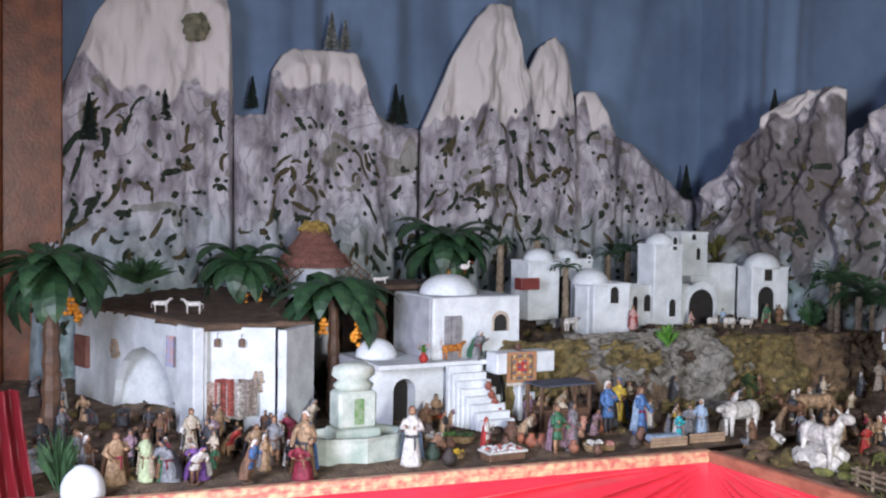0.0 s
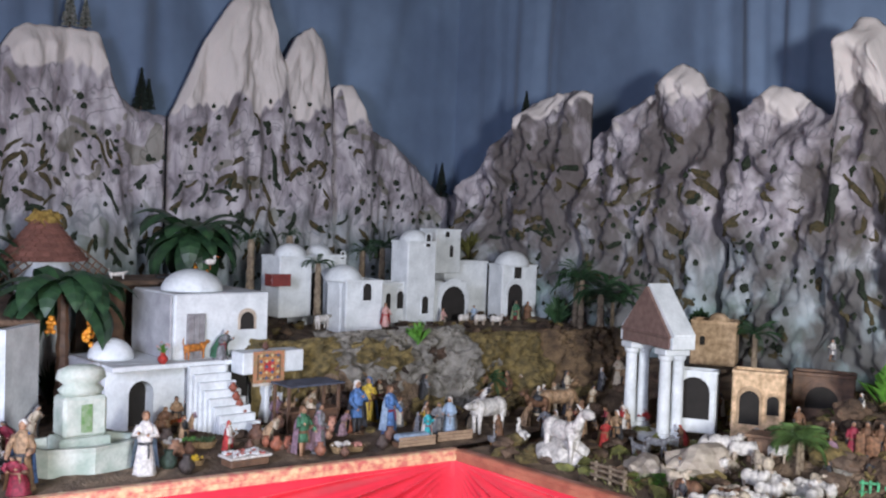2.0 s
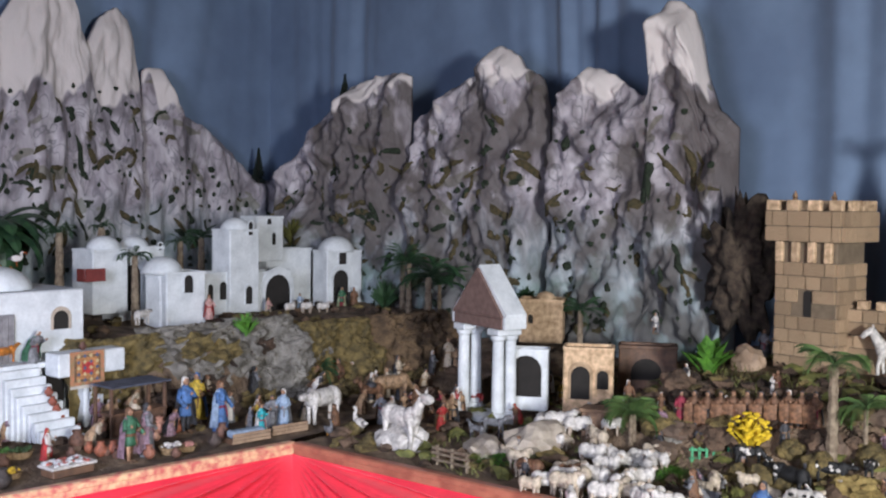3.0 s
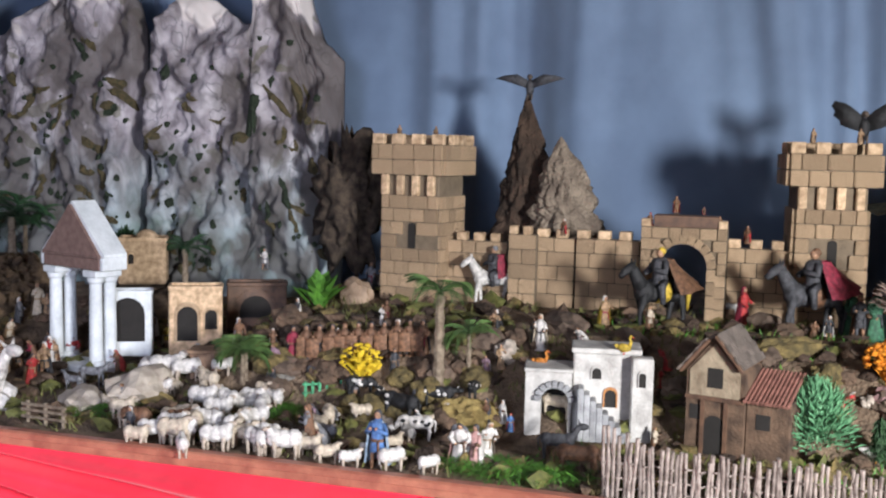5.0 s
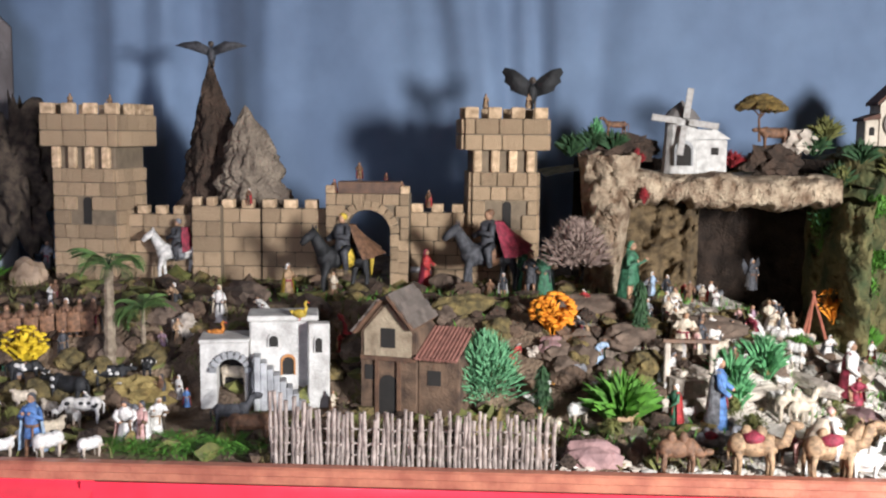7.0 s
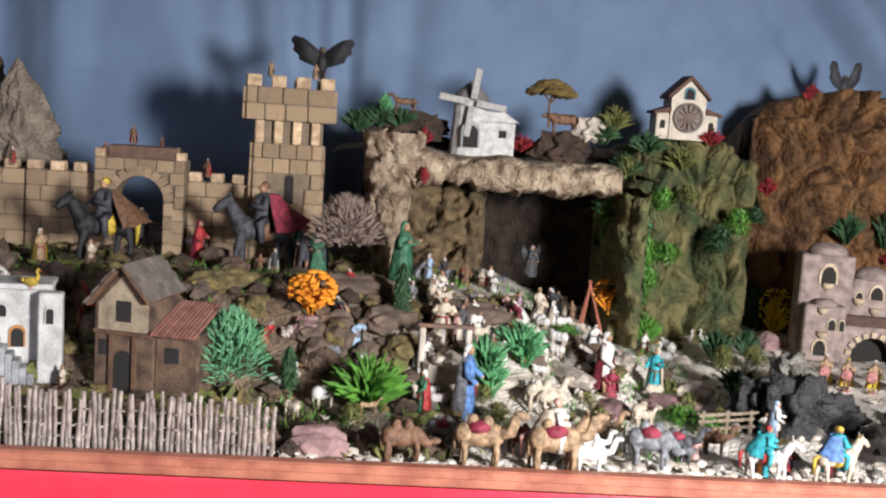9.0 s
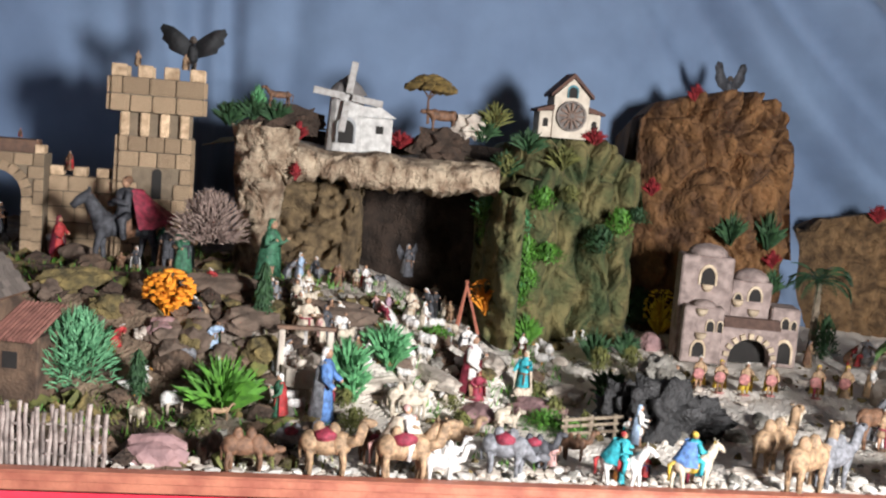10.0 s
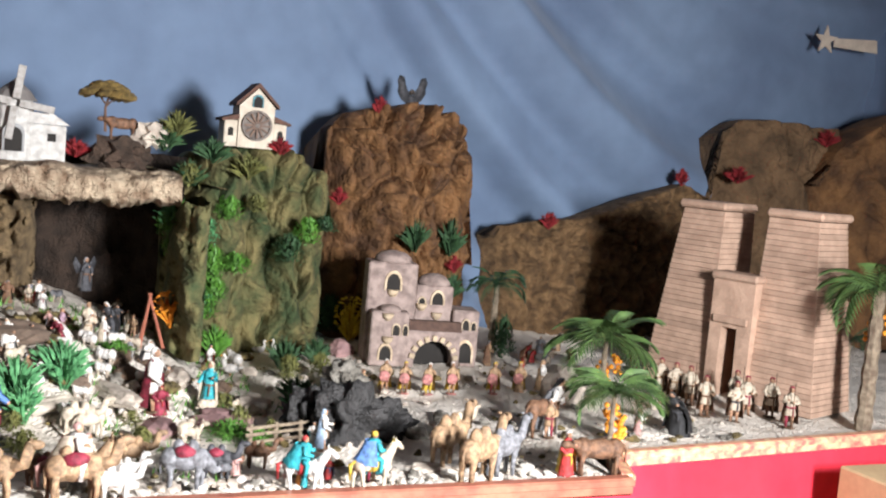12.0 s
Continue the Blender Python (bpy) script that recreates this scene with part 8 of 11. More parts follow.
animal("sheep", 2.88, -1.335, 0.055, -78, "grey")
animal("horse", 2.202, -0.52, 0.062, -66, "cream")
animal("horse", 2.155, -0.687, 0.042, -101, "cream")
# caravan along the front
animal("camel", 1.892, -0.23, 0.080, -82, "brown")
animal("camel", 1.892, -0.352, 0.095, -99, "tan", hue2="crimson", load=True)
animal("camel", 1.874, -0.47, 0.101, -87, "tan", hue2="crimson", load=True)
animal("camel", 1.877, -0.528, 0.064, -95, "white")
animal("camel", 1.918, -0.635, 0.090, -106, "grey", hue2="crimson", load=True)
animal("camel", 1.96, -0.692, 0.066, -106, "dark grey", hue2="crimson", load=True)
animal("camel", 1.971, -0.301, 0.064, -104, "grey", hue2="crimson", load=True)
animal("camel", 1.964, -0.43, 0.059, -69, "brown", hue2="crimson", load=True)
animal("camel", 2.015, -0.569, 0.067, -90, "tan")
animal("camel", 2.014, -0.774, 0.052, -103, "brown")
figurine(2.002, -0.499, 0.072, -33, "cream", "pink")
figurine(1.975, -0.729, 0.047, -97, "pink", "cream", bow=0.30, wide=0.99)
figurine(2.123, -0.906, 0.057, -112, "white", "turquoise", bow=0.32, wide=1.07)
figurine(1.917, -0.946, 0.091, -80, "white", "turquoise")
figurine(1.908, -0.824, 0.057, -55, "turquoise", "orange")
figurine(1.945, -0.879, 0.041, -107, "red", "blue", bow=0.23, wide=1.07)
figurine(1.933, -0.445, 0.051, -24, "white", "cream", bow=0.45, wide=1.23)
animal("camel", 1.98, -1.111, 0.109, -60, "tan")
animal("camel", 1.884, -1.125, 0.111, -60, "tan")
animal("camel", 1.917, -1.189, 0.102, -60, "grey")
animal("camel", 2.133, -1.206, 0.068, -60, "cream")
animal("horse", 2.159, -1.402, 0.101, -70, "brown")
figurine(2.177, -1.421, 0.133, -39, "white", "grey", bow=0.34, wide=1.06)
animal("cow", 1.894, -1.373, 0.077, 84, "brown")
figurine(1.902, -1.313, 0.086, -97, "red", "yellow")
figurine(2.131, -1.626, 0.062, -41, "white", "pink")
figurine(2.523, -1.243, 0.077, -100, "tan", "yellow", shield="round")
figurine(2.512, -1.299, 0.077, -100, "tan", "yellow", shield="round")
figurine(2.516, -1.36, 0.078, -100, "tan", "yellow", shield="round")
figurine(2.512, -1.468, 0.079, -100, "tan", "yellow", shield="round")
figurine(2.516, -1.539, 0.080, -100, "tan", "yellow", shield="round")
figurine(2.552, -1.205, 0.077, -100, "tan", "yellow", shield="round")
figurine(2.14, -1.731, 0.115, -156, "black", "black", bow=0.55, wide=1.35)
figurine(2.763, -1.683, 0.049, -31, "brown", "red")
figurine(2.994, -1.862, 0.059, -117, "grey", "cream", bow=0.33, wide=1.24)
figurine(3.039, -1.946, 0.061, -62, "tan", "grey", bow=0.24, wide=1.19)
figurine(2.874, -1.769, 0.044, -78, "red", "brown", bow=0.31, wide=1.22)
figurine(2.877, -1.9, 0.052, -158, "brown", "grey", bow=0.43, wide=1.38)
figurine(2.501, -1.132, 0.064, -69, "tan", "dark grey")
figurine(2.557, -1.097, 0.072, -93, "cream", "tan", bow=0.32, wide=1.38)
figurine(2.72, -2.326, 0.074, -73, "yellow", "dark grey", 1.078)
# stones, walls, black crag
stone(1.936, -0.09, 0.047, (1.15, 0.6, 0.65), mat("pink_slate", (0.34, 0.20, 0.19), (0.22, 0.13, 0.13), 18, 0.8, 0.5), "angular pinkish slate block at the table front", seed=2)
stone(1.967, -0.179, 0.036, (1.0, 0.6, 0.8), mat("brown_boulder", (0.16, 0.11, 0.08), (0.08, 0.055, 0.04), 20, 0.9, 0.7), "brown stump-like block at the table front", seed=0)
stone(2.23, -0.648, 0.042, (1.3, 0.8, 0.4), mat("pink_slate", (0.34, 0.20, 0.19), (0.22, 0.13, 0.13), 18, 0.8, 0.5), "flat pinkish slate stone", seed=0)
stone(2.265, -0.766, 0.048, (1.3, 0.8, 0.45), mat("pink_slate", (0.34, 0.20, 0.19), (0.22, 0.13, 0.13), 18, 0.8, 0.5), "flat pinkish slate stone", seed=1)
stone(2.376, -0.846, 0.040, (1.2, 0.8, 0.5), mat("pale_limestone", (0.55, 0.48, 0.40), (0.36, 0.3, 0.25), 25, 0.9, 0.6), "pale smooth rounded stone", seed=3)
stone(2.327, -0.571, 0.048, (2.2, 0.6, 0.35), mat("pale_limestone", (0.55, 0.48, 0.40), (0.36, 0.3, 0.25), 25, 0.9, 0.6), "low wall of pale stones", seed=5)
stone(2.31, -0.346, 0.042, (1.6, 0.6, 0.5), mat("pale_limestone", (0.55, 0.48, 0.40), (0.36, 0.3, 0.25), 25, 0.9, 0.6), "low wall of pale stones", seed=5)
stone(2.287, -0.456, 0.037, (2.0, 0.6, 0.35), mat("pale_limestone", (0.55, 0.48, 0.40), (0.36, 0.3, 0.25), 25, 0.9, 0.6), "low wall of pale stones", seed=3)
stone(2.443, -0.708, 0.041, (1.5, 0.7, 0.5), mat("pale_limestone", (0.55, 0.48, 0.40), (0.36, 0.3, 0.25), 25, 0.9, 0.6), "low wall of pale stones", seed=0)
stone(2.359, -0.047, 0.033, (1, 0.8, 0.8), mat("pink_slate", (0.34, 0.20, 0.19), (0.22, 0.13, 0.13), 18, 0.8, 0.5), "mauve-grey boulder under the flowers", seed=2)
stone(2.35, -0.113, 0.038, (1, 0.8, 0.9), mat("brown_boulder", (0.16, 0.11, 0.08), (0.08, 0.055, 0.04), 20, 0.9, 0.7), "large rough dark brown boulder", seed=1)
stone(2.949, -1.231, 0.039, (0.8, 0.8, 0.8), mat("pink_slate", (0.34, 0.20, 0.19), (0.22, 0.13, 0.13), 18, 0.8, 0.5), "small rounded pink stone", seed=5)
stone(2.389, -0.209, 0.048, (1.5, 0.8, 0.6), mat("brown_boulder", (0.16, 0.11, 0.08), (0.08, 0.055, 0.04), 20, 0.9, 0.7), "large rough dark brown boulder", seed=3)
stone(2.421, -0.367, 0.049, (1.8, 0.8, 0.5), mat("brown_boulder", (0.16, 0.11, 0.08), (0.08, 0.055, 0.04), 20, 0.9, 0.7), "large rough dark brown boulder", seed=2)
stone(2.522, 0.633, 0.062, (1.4, 0.6, 0.55), mat("brown_boulder", (0.16, 0.11, 0.08), (0.08, 0.055, 0.04), 20, 0.9, 0.7), "large dark brown boulder below the castle", seed=1)
stone(2.328, 0.873, 0.037, (1, 0.8, 0.9), mat("brown_boulder", (0.16, 0.11, 0.08), (0.08, 0.055, 0.04), 20, 0.9, 0.7), "brown boulder behind the palm", seed=3)
stone(2.394, 0.73, 0.032, (1, 0.8, 0.9), mat("pale_limestone", (0.55, 0.48, 0.40), (0.36, 0.3, 0.25), 25, 0.9, 0.6), "pale stone below the castle", seed=0)
stone(2.792, 1.255, 0.052, (1.1, 0.8, 0.8), mat("peach_stone", (0.52, 0.38, 0.27), (0.36, 0.25, 0.17), 20, 0.9, 0.5), "pale peach rock below the tower", seed=5)
stone(2.318, 1.235, 0.034, (1.3, 0.7, 0.7), mat("brown_boulder", (0.16, 0.11, 0.08), (0.08, 0.055, 0.04), 20, 0.9, 0.7), "rounded rough brown boulder", seed=2)
stone(2.454, 0.466, 0.052, (1.6, 0.6, 0.5), mat("brown_boulder", (0.16, 0.11, 0.08), (0.08, 0.055, 0.04), 20, 0.9, 0.7), "dark brown bank below the castle", seed=5)
stone(2.47, 0.145, 0.052, (1.8, 0.6, 0.5), MOSS, "mossy brown bank of earth", seed=3)
stone(2.486, -0.135, 0.053, (1.8, 0.6, 0.5), mat("brown_boulder", (0.16, 0.11, 0.08), (0.08, 0.055, 0.04), 20, 0.9, 0.7), "dark brown bank of earth", seed=2)
stone(2.44, 0.845, 0.046, (1.8, 0.6, 0.5), MOSS, "mossy brown bank of earth", seed=5)
stone(2.357, -0.056, 0.040, (1.2, 0.8, 0.6), mat("brown_boulder", (0.16, 0.11, 0.08), (0.08, 0.055, 0.04), 20, 0.9, 0.7), "large rough dark brown boulder", seed=3)
stone(2.279, 0.509, 0.030, (1.2, 0.8, 0.6), mat("brown_boulder", (0.16, 0.11, 0.08), (0.08, 0.055, 0.04), 20, 0.9, 0.7), "large rough dark brown boulder", seed=1)
stone(2.484, -1.636, 0.071, (1.2, 0.5, 0.8), SAND, "sandy mound behind the horseman", seed=0)
stone(1.974, -1.069, 0.026, (1.5, 0.8, 0.3), SAND, "low sandy stone beside the figurines", seed=2)
CRAG = mat("black_crag", (0.045, 0.042, 0.042), (0.015, 0.014, 0.014), 30, 0.6, 0.9, dist=0.01, detail=8)
for k, (dx, dy, r, s) in enumerate(((0, 0, 0.07, (0.8, 1.0, 0.9)), (0.02, 0.07, 0.05, (0.7, 0.8, 1.1)), (0.03, -0.08, 0.06, (0.7, 1.0, 0.7)))):
    rock("black_crag", 2.182 + dx, -0.982 + dy, 0.78, r, s, CRAG, "jagged black rock with a hollow by the caravan", 0.9, 2.6, 4)
rock("grey_crag", 2.182 + 0.05, -0.982 - 0.01, 0.86, 0.045, (0.8, 0.9, 0.9), GREYROCK, "grey rock lump on the black crag", 0.5, 2.2, 4)
stone(2.402, -1.021, 0.010, (1.2, 0.9, 0.7), GREYROCK, "small loose pebble on the sand", seed=0)
stone(1.97, -0.375, 0.011, (1.2, 0.9, 0.7), GREYROCK, "small loose pebble on the sand", seed=1)
stone(1.911, -0.321, 0.009, (1.2, 0.9, 0.7), mat("brown_boulder", (0.16, 0.11, 0.08), (0.08, 0.055, 0.04), 20, 0.9, 0.7), "small loose pebble on the sand", seed=2)
stone(2.493, -0.673, 0.011, (1.2, 0.9, 0.7), SAND, "small loose pebble on the sand", seed=3)
stone(3.335, -1.716, 0.015, (1.2, 0.9, 0.7), SAND, "small loose pebble on the sand", seed=4)
stone(2.373, -0.041, 0.015, (1.2, 0.9, 0.7), SAND, "small loose pebble on the sand", seed=5)
stone(2.359, -0.04, 0.013, (1.2, 0.9, 0.7), mat("brown_boulder", (0.16, 0.11, 0.08), (0.08, 0.055, 0.04), 20, 0.9, 0.7), "small loose pebble on the sand", seed=6)
stone(2.173, -1.136, 0.020, (1.2, 0.9, 0.7), GREYROCK, "small loose pebble on the sand", seed=7)
stone(2.352, -0.415, 0.019, (1.2, 0.9, 0.7), mat("brown_boulder", (0.16, 0.11, 0.08), (0.08, 0.055, 0.04), 20, 0.9, 0.7), "small loose pebble on the sand", seed=8)
stone(2.36, -0.611, 0.017, (1.2, 0.9, 0.7), SAND, "small loose pebble on the sand", seed=9)
stone(2.578, -1.486, 0.009, (1.2, 0.9, 0.7), GREYROCK, "small loose pebble on the sand", seed=10)
stone(2.286, -0.348, 0.019, (1.2, 0.9, 0.7), GREYROCK, "small loose pebble on the sand", seed=11)
stone(2.074, -0.684, 0.013, (1.2, 0.9, 0.7), SAND, "small loose pebble on the sand", seed=12)
stone(2.53, -1.197, 0.009, (1.2, 0.9, 0.7), SAND, "small loose pebble on the sand", seed=13)
stone(2.199, -0.241, 0.013, (1.2, 0.9, 0.7), SAND, "small loose pebble on the sand", seed=14)
stone(1.918, -0.429, 0.008, (1.2, 0.9, 0.7), SAND, "small loose pebble on the sand", seed=15)
stone(2.134, -0.306, 0.013, (1.2, 0.9, 0.7), SAND, "small loose pebble on the sand", seed=16)
stone(2.356, -0.018, 0.019, (1.2, 0.9, 0.7), SAND, "small loose pebble on the sand", seed=17)
stone(2.37, -0.23, 0.015, (1.2, 0.9, 0.7), SAND, "small loose pebble on the sand", seed=18)
stone(2.716, -0.922, 0.017, (1.2, 0.9, 0.7), SAND, "small loose pebble on the sand", seed=20)
stone(2.798, -1.49, 0.017, (1.2, 0.9, 0.7), mat("brown_boulder", (0.16, 0.11, 0.08), (0.08, 0.055, 0.04), 20, 0.9, 0.7), "small loose pebble on the sand", seed=21)
stone(2.293, -1.237, 0.019, (1.2, 0.9, 0.7), GREYROCK, "small loose pebble on the sand", seed=22)
stone(3.147, -1.455, 0.017, (1.2, 0.9, 0.7), SAND, "small loose pebble on the sand", seed=23)
stone(2.656, -1.473, 0.011, (1.2, 0.9, 0.7), SAND, "small loose pebble on the sand", seed=24)
stone(3.08, -1.406, 0.014, (1.2, 0.9, 0.7), GREYROCK, "small loose pebble on the sand", seed=25)
stone(2.146, -1.015, 0.018, (1.2, 0.9, 0.7), GREYROCK, "small loose pebble on the sand", seed=26)
stone(2.575, -0.869, 0.012, (1.2, 0.9, 0.7), SAND, "small loose pebble on the sand", seed=27)
stone(2.302, -1.05, 0.014, (1.2, 0.9, 0.7), SAND, "small loose pebble on the sand", seed=28)
stone(2.808, -1.186, 0.009, (1.2, 0.9, 0.7), GREYROCK, "small loose pebble on the sand", seed=29)
stone(2.243, -0.614, 0.010, (1.2, 0.9, 0.7), SAND, "small loose pebble on the sand", seed=30)
stone(1.937, -1.03, 0.011, (1.2, 0.9, 0.7), GREYROCK, "small loose pebble on the sand", seed=31)
stone(2.255, -0.255, 0.020, (1.2, 0.9, 0.7), SAND, "small loose pebble on the sand", seed=32)
stone(2.345, -0.203, 0.014, (1.2, 0.9, 0.7), mat("brown_boulder", (0.16, 0.11, 0.08), (0.08, 0.055, 0.04), 20, 0.9, 0.7), "small loose pebble on the sand", seed=33)
stone(2.207, -0.291, 0.017, (1.2, 0.9, 0.7), GREYROCK, "small loose pebble on the sand", seed=34)
stone(2.738, -1.208, 0.011, (1.2, 0.9, 0.7), SAND, "small loose pebble on the sand", seed=35)
stone(2.055, -0.452, 0.010, (1.2, 0.9, 0.7), GREYROCK, "small loose pebble on the sand", seed=36)
stone(2.315, -0.222, 0.011, (1.2, 0.9, 0.7), mat("brown_boulder", (0.16, 0.11, 0.08), (0.08, 0.055, 0.04), 20, 0.9, 0.7), "small loose pebble on the sand", seed=37)
stone(2.37, -0.221, 0.011, (1.2, 0.9, 0.7), GREYROCK, "small loose pebble on the sand", seed=38)
stone(2.463, -0.686, 0.018, (1.2, 0.9, 0.7), mat("brown_boulder", (0.16, 0.11, 0.08), (0.08, 0.055, 0.04), 20, 0.9, 0.7), "small loose pebble on the sand", seed=39)
stone(2.72, -0.661, 0.008, (1.2, 0.9, 0.7), GREYROCK, "small loose pebble on the sand", seed=40)
stone(1.989, -1, 0.008, (1.2, 0.9, 0.7), SAND, "small loose pebble on the sand", seed=41)
stone(2.379, -0.281, 0.015, (1.2, 0.9, 0.7), mat("brown_boulder", (0.16, 0.11, 0.08), (0.08, 0.055, 0.04), 20, 0.9, 0.7), "small loose pebble on the sand", seed=42)
stone(2.369, -0.229, 0.014, (1.2, 0.9, 0.7), GREYROCK, "small loose pebble on the sand", seed=43)
stone(2.375, -0.586, 0.017, (1.2, 0.9, 0.7), GREYROCK, "small loose pebble on the sand", seed=44)
stone(2.129, -0.134, 0.015, (1.2, 0.9, 0.7), GREYROCK, "small loose pebble on the sand", seed=45)
stone(2.272, -0.035, 0.009, (1.2, 0.9, 0.7), SAND, "small loose pebble on the sand", seed=46)
stone(1.994, -0.07, 0.019, (1.2, 0.9, 0.7), GREYROCK, "small loose pebble on the sand", seed=47)
stone(2.566, -1.206, 0.012, (1.2, 0.9, 0.7), mat("brown_boulder", (0.16, 0.11, 0.08), (0.08, 0.055, 0.04), 20, 0.9, 0.7), "small loose pebble on the sand", seed=48)
stone(2.341, -0.391, 0.018, (1.2, 0.9, 0.7), mat("brown_boulder", (0.16, 0.11, 0.08), (0.08, 0.055, 0.04), 20, 0.9, 0.7), "small loose pebble on the sand", seed=49)
stone(2.318, -0.628, 0.018, (1.2, 0.9, 0.7), mat("brown_boulder", (0.16, 0.11, 0.08), (0.08, 0.055, 0.04), 20, 0.9, 0.7), "small loose pebble on the sand", seed=50)
stone(2.188, -0.695, 0.009, (1.2, 0.9, 0.7), GREYROCK, "small loose pebble on the sand", seed=51)
stone(2.341, -0.51, 0.020, (1.2, 0.9, 0.7), mat("brown_boulder", (0.16, 0.11, 0.08), (0.08, 0.055, 0.04), 20, 0.9, 0.7), "small loose pebble on the sand", seed=52)
stone(2.201, -0.389, 0.012, (1.2, 0.9, 0.7), SAND, "small loose pebble on the sand", seed=54)
stone(1.962, -0.052, 0.018, (1.2, 0.9, 0.7), mat("brown_boulder", (0.16, 0.11, 0.08), (0.08, 0.055, 0.04), 20, 0.9, 0.7), "small loose pebble on the sand", seed=55)
stone(2.027, -0.246, 0.010, (1.2, 0.9, 0.7), GREYROCK, "small loose pebble on the sand", seed=56)
stone(2.417, -0.568, 0.009, (1.2, 0.9, 0.7), GREYROCK, "small loose pebble on the sand", seed=57)
stone(1.937, -0.478, 0.014, (1.2, 0.9, 0.7), GREYROCK, "small loose pebble on the sand", seed=58)
stone(2.368, -0.143, 0.010, (1.2, 0.9, 0.7), SAND, "small loose pebble on the sand", seed=59)
stone(2.316, 1.139, 0.024, (1.3, 1.0, 0.8), MOSS, "rough mossy clod on the bank", seed=0)
stone(2.405, 1.084, 0.028, (1.3, 1.0, 0.8), MOSS, "rough mossy clod on the bank", seed=1)
stone(2.348, 1.121, 0.035, (1.3, 1.0, 0.8), MOSS, "rough mossy clod on the bank", seed=2)
stone(2.27, 0.785, 0.016, (1.3, 1.0, 0.8), mat("brown_boulder", (0.16, 0.11, 0.08), (0.08, 0.055, 0.04), 20, 0.9, 0.7), "rough mossy clod on the bank", seed=3)
stone(2.329, 0.783, 0.031, (1.3, 1.0, 0.8), MOSS, "rough mossy clod on the bank", seed=4)
stone(2.352, -0.109, 0.036, (1.3, 1.0, 0.8), MOSS, "rough mossy clod on the bank", seed=5)
stone(2.283, 0.277, 0.031, (1.3, 1.0, 0.8), MOSS, "rough mossy clod on the bank", seed=6)
stone(2.488, -0.004, 0.020, (1.3, 1.0, 0.8), mat("brown_boulder", (0.16, 0.11, 0.08), (0.08, 0.055, 0.04), 20, 0.9, 0.7), "rough mossy clod on the bank", seed=7)
stone(2.551, -0.181, 0.024, (1.3, 1.0, 0.8), MOSS, "rough mossy clod on the bank", seed=8)
stone(2.295, 0.878, 0.037, (1.3, 1.0, 0.8), MOSS, "rough mossy clod on the bank", seed=9)
stone(2.3, -0.076, 0.032, (1.3, 1.0, 0.8), EARTH, "rough mossy clod on the bank", seed=10)
stone(2.32, 1.095, 0.029, (1.3, 1.0, 0.8), EARTH, "rough mossy clod on the bank", seed=11)
stone(2.424, 0.276, 0.021, (1.3, 1.0, 0.8), mat("brown_boulder", (0.16, 0.11, 0.08), (0.08, 0.055, 0.04), 20, 0.9, 0.7), "rough mossy clod on the bank", seed=12)
stone(2.383, 0.257, 0.026, (1.3, 1.0, 0.8), MOSS, "rough mossy clod on the bank", seed=13)
stone(2.195, 1.216, 0.027, (1.3, 1.0, 0.8), mat("brown_boulder", (0.16, 0.11, 0.08), (0.08, 0.055, 0.04), 20, 0.9, 0.7), "rough mossy clod on the bank", seed=14)
stone(2.31, 0.097, 0.026, (1.3, 1.0, 0.8), MOSS, "rough mossy clod on the bank", seed=15)
stone(2.402, 0.027, 0.017, (1.3, 1.0, 0.8), EARTH, "rough mossy clod on the bank", seed=16)
stone(2.532, 0.647, 0.026, (1.3, 1.0, 0.8), MOSS, "rough mossy clod on the bank", seed=17)
stone(2.456, 1.287, 0.038, (1.3, 1.0, 0.8), EARTH, "rough mossy clod on the bank", seed=18)
stone(2.374, 0.077, 0.016, (1.3, 1.0, 0.8), mat("brown_boulder", (0.16, 0.11, 0.08), (0.08, 0.055, 0.04), 20, 0.9, 0.7), "rough mossy clod on the bank", seed=19)
stone(2.303, 0.26, 0.016, (1.3, 1.0, 0.8), MOSS, "rough mossy clod on the bank", seed=20)
stone(2.33, -0.24, 0.035, (1.3, 1.0, 0.8), MOSS, "rough mossy clod on the bank", seed=21)
stone(2.247, 1.041, 0.022, (1.3, 1.0, 0.8), MOSS, "rough mossy clod on the bank", seed=22)
stone(2.318, 0.212, 0.021, (1.3, 1.0, 0.8), EARTH, "rough mossy clod on the bank", seed=23)
stone(2.44, 0.338, 0.023, (1.3, 1.0, 0.8), EARTH, "rough mossy clod on the bank", seed=24)
stone(2.39, -0.113, 0.021, (1.3, 1.0, 0.8), mat("brown_boulder", (0.16, 0.11, 0.08), (0.08, 0.055, 0.04), 20, 0.9, 0.7), "rough mossy clod on the bank", seed=25)
stone(2.413, 0.983, 0.028, (1.3, 1.0, 0.8), EARTH, "rough mossy clod on the bank", seed=26)
stone(2.444, 0.722, 0.025, (1.3, 1.0, 0.8), EARTH, "rough mossy clod on the bank", seed=27)
stone(2.277, 0.219, 0.019, (1.3, 1.0, 0.8), EARTH, "rough mossy clod on the bank", seed=28)
stone(2.336, 1.106, 0.031, (1.3, 1.0, 0.8), EARTH, "rough mossy clod on the bank", seed=29)
stone(2.396, -0.204, 0.028, (1.3, 1.0, 0.8), MOSS, "rough mossy clod on the bank", seed=30)
stone(2.343, 0.887, 0.036, (1.3, 1.0, 0.8), EARTH, "rough mossy clod on the bank", seed=31)
stone(2.22, 0.825, 0.029, (1.3, 1.0, 0.8), EARTH, "rough mossy clod on the bank", seed=32)
stone(2.525, 0.814, 0.021, (1.3, 1.0, 0.8), MOSS, "rough mossy clod on the bank", seed=33)
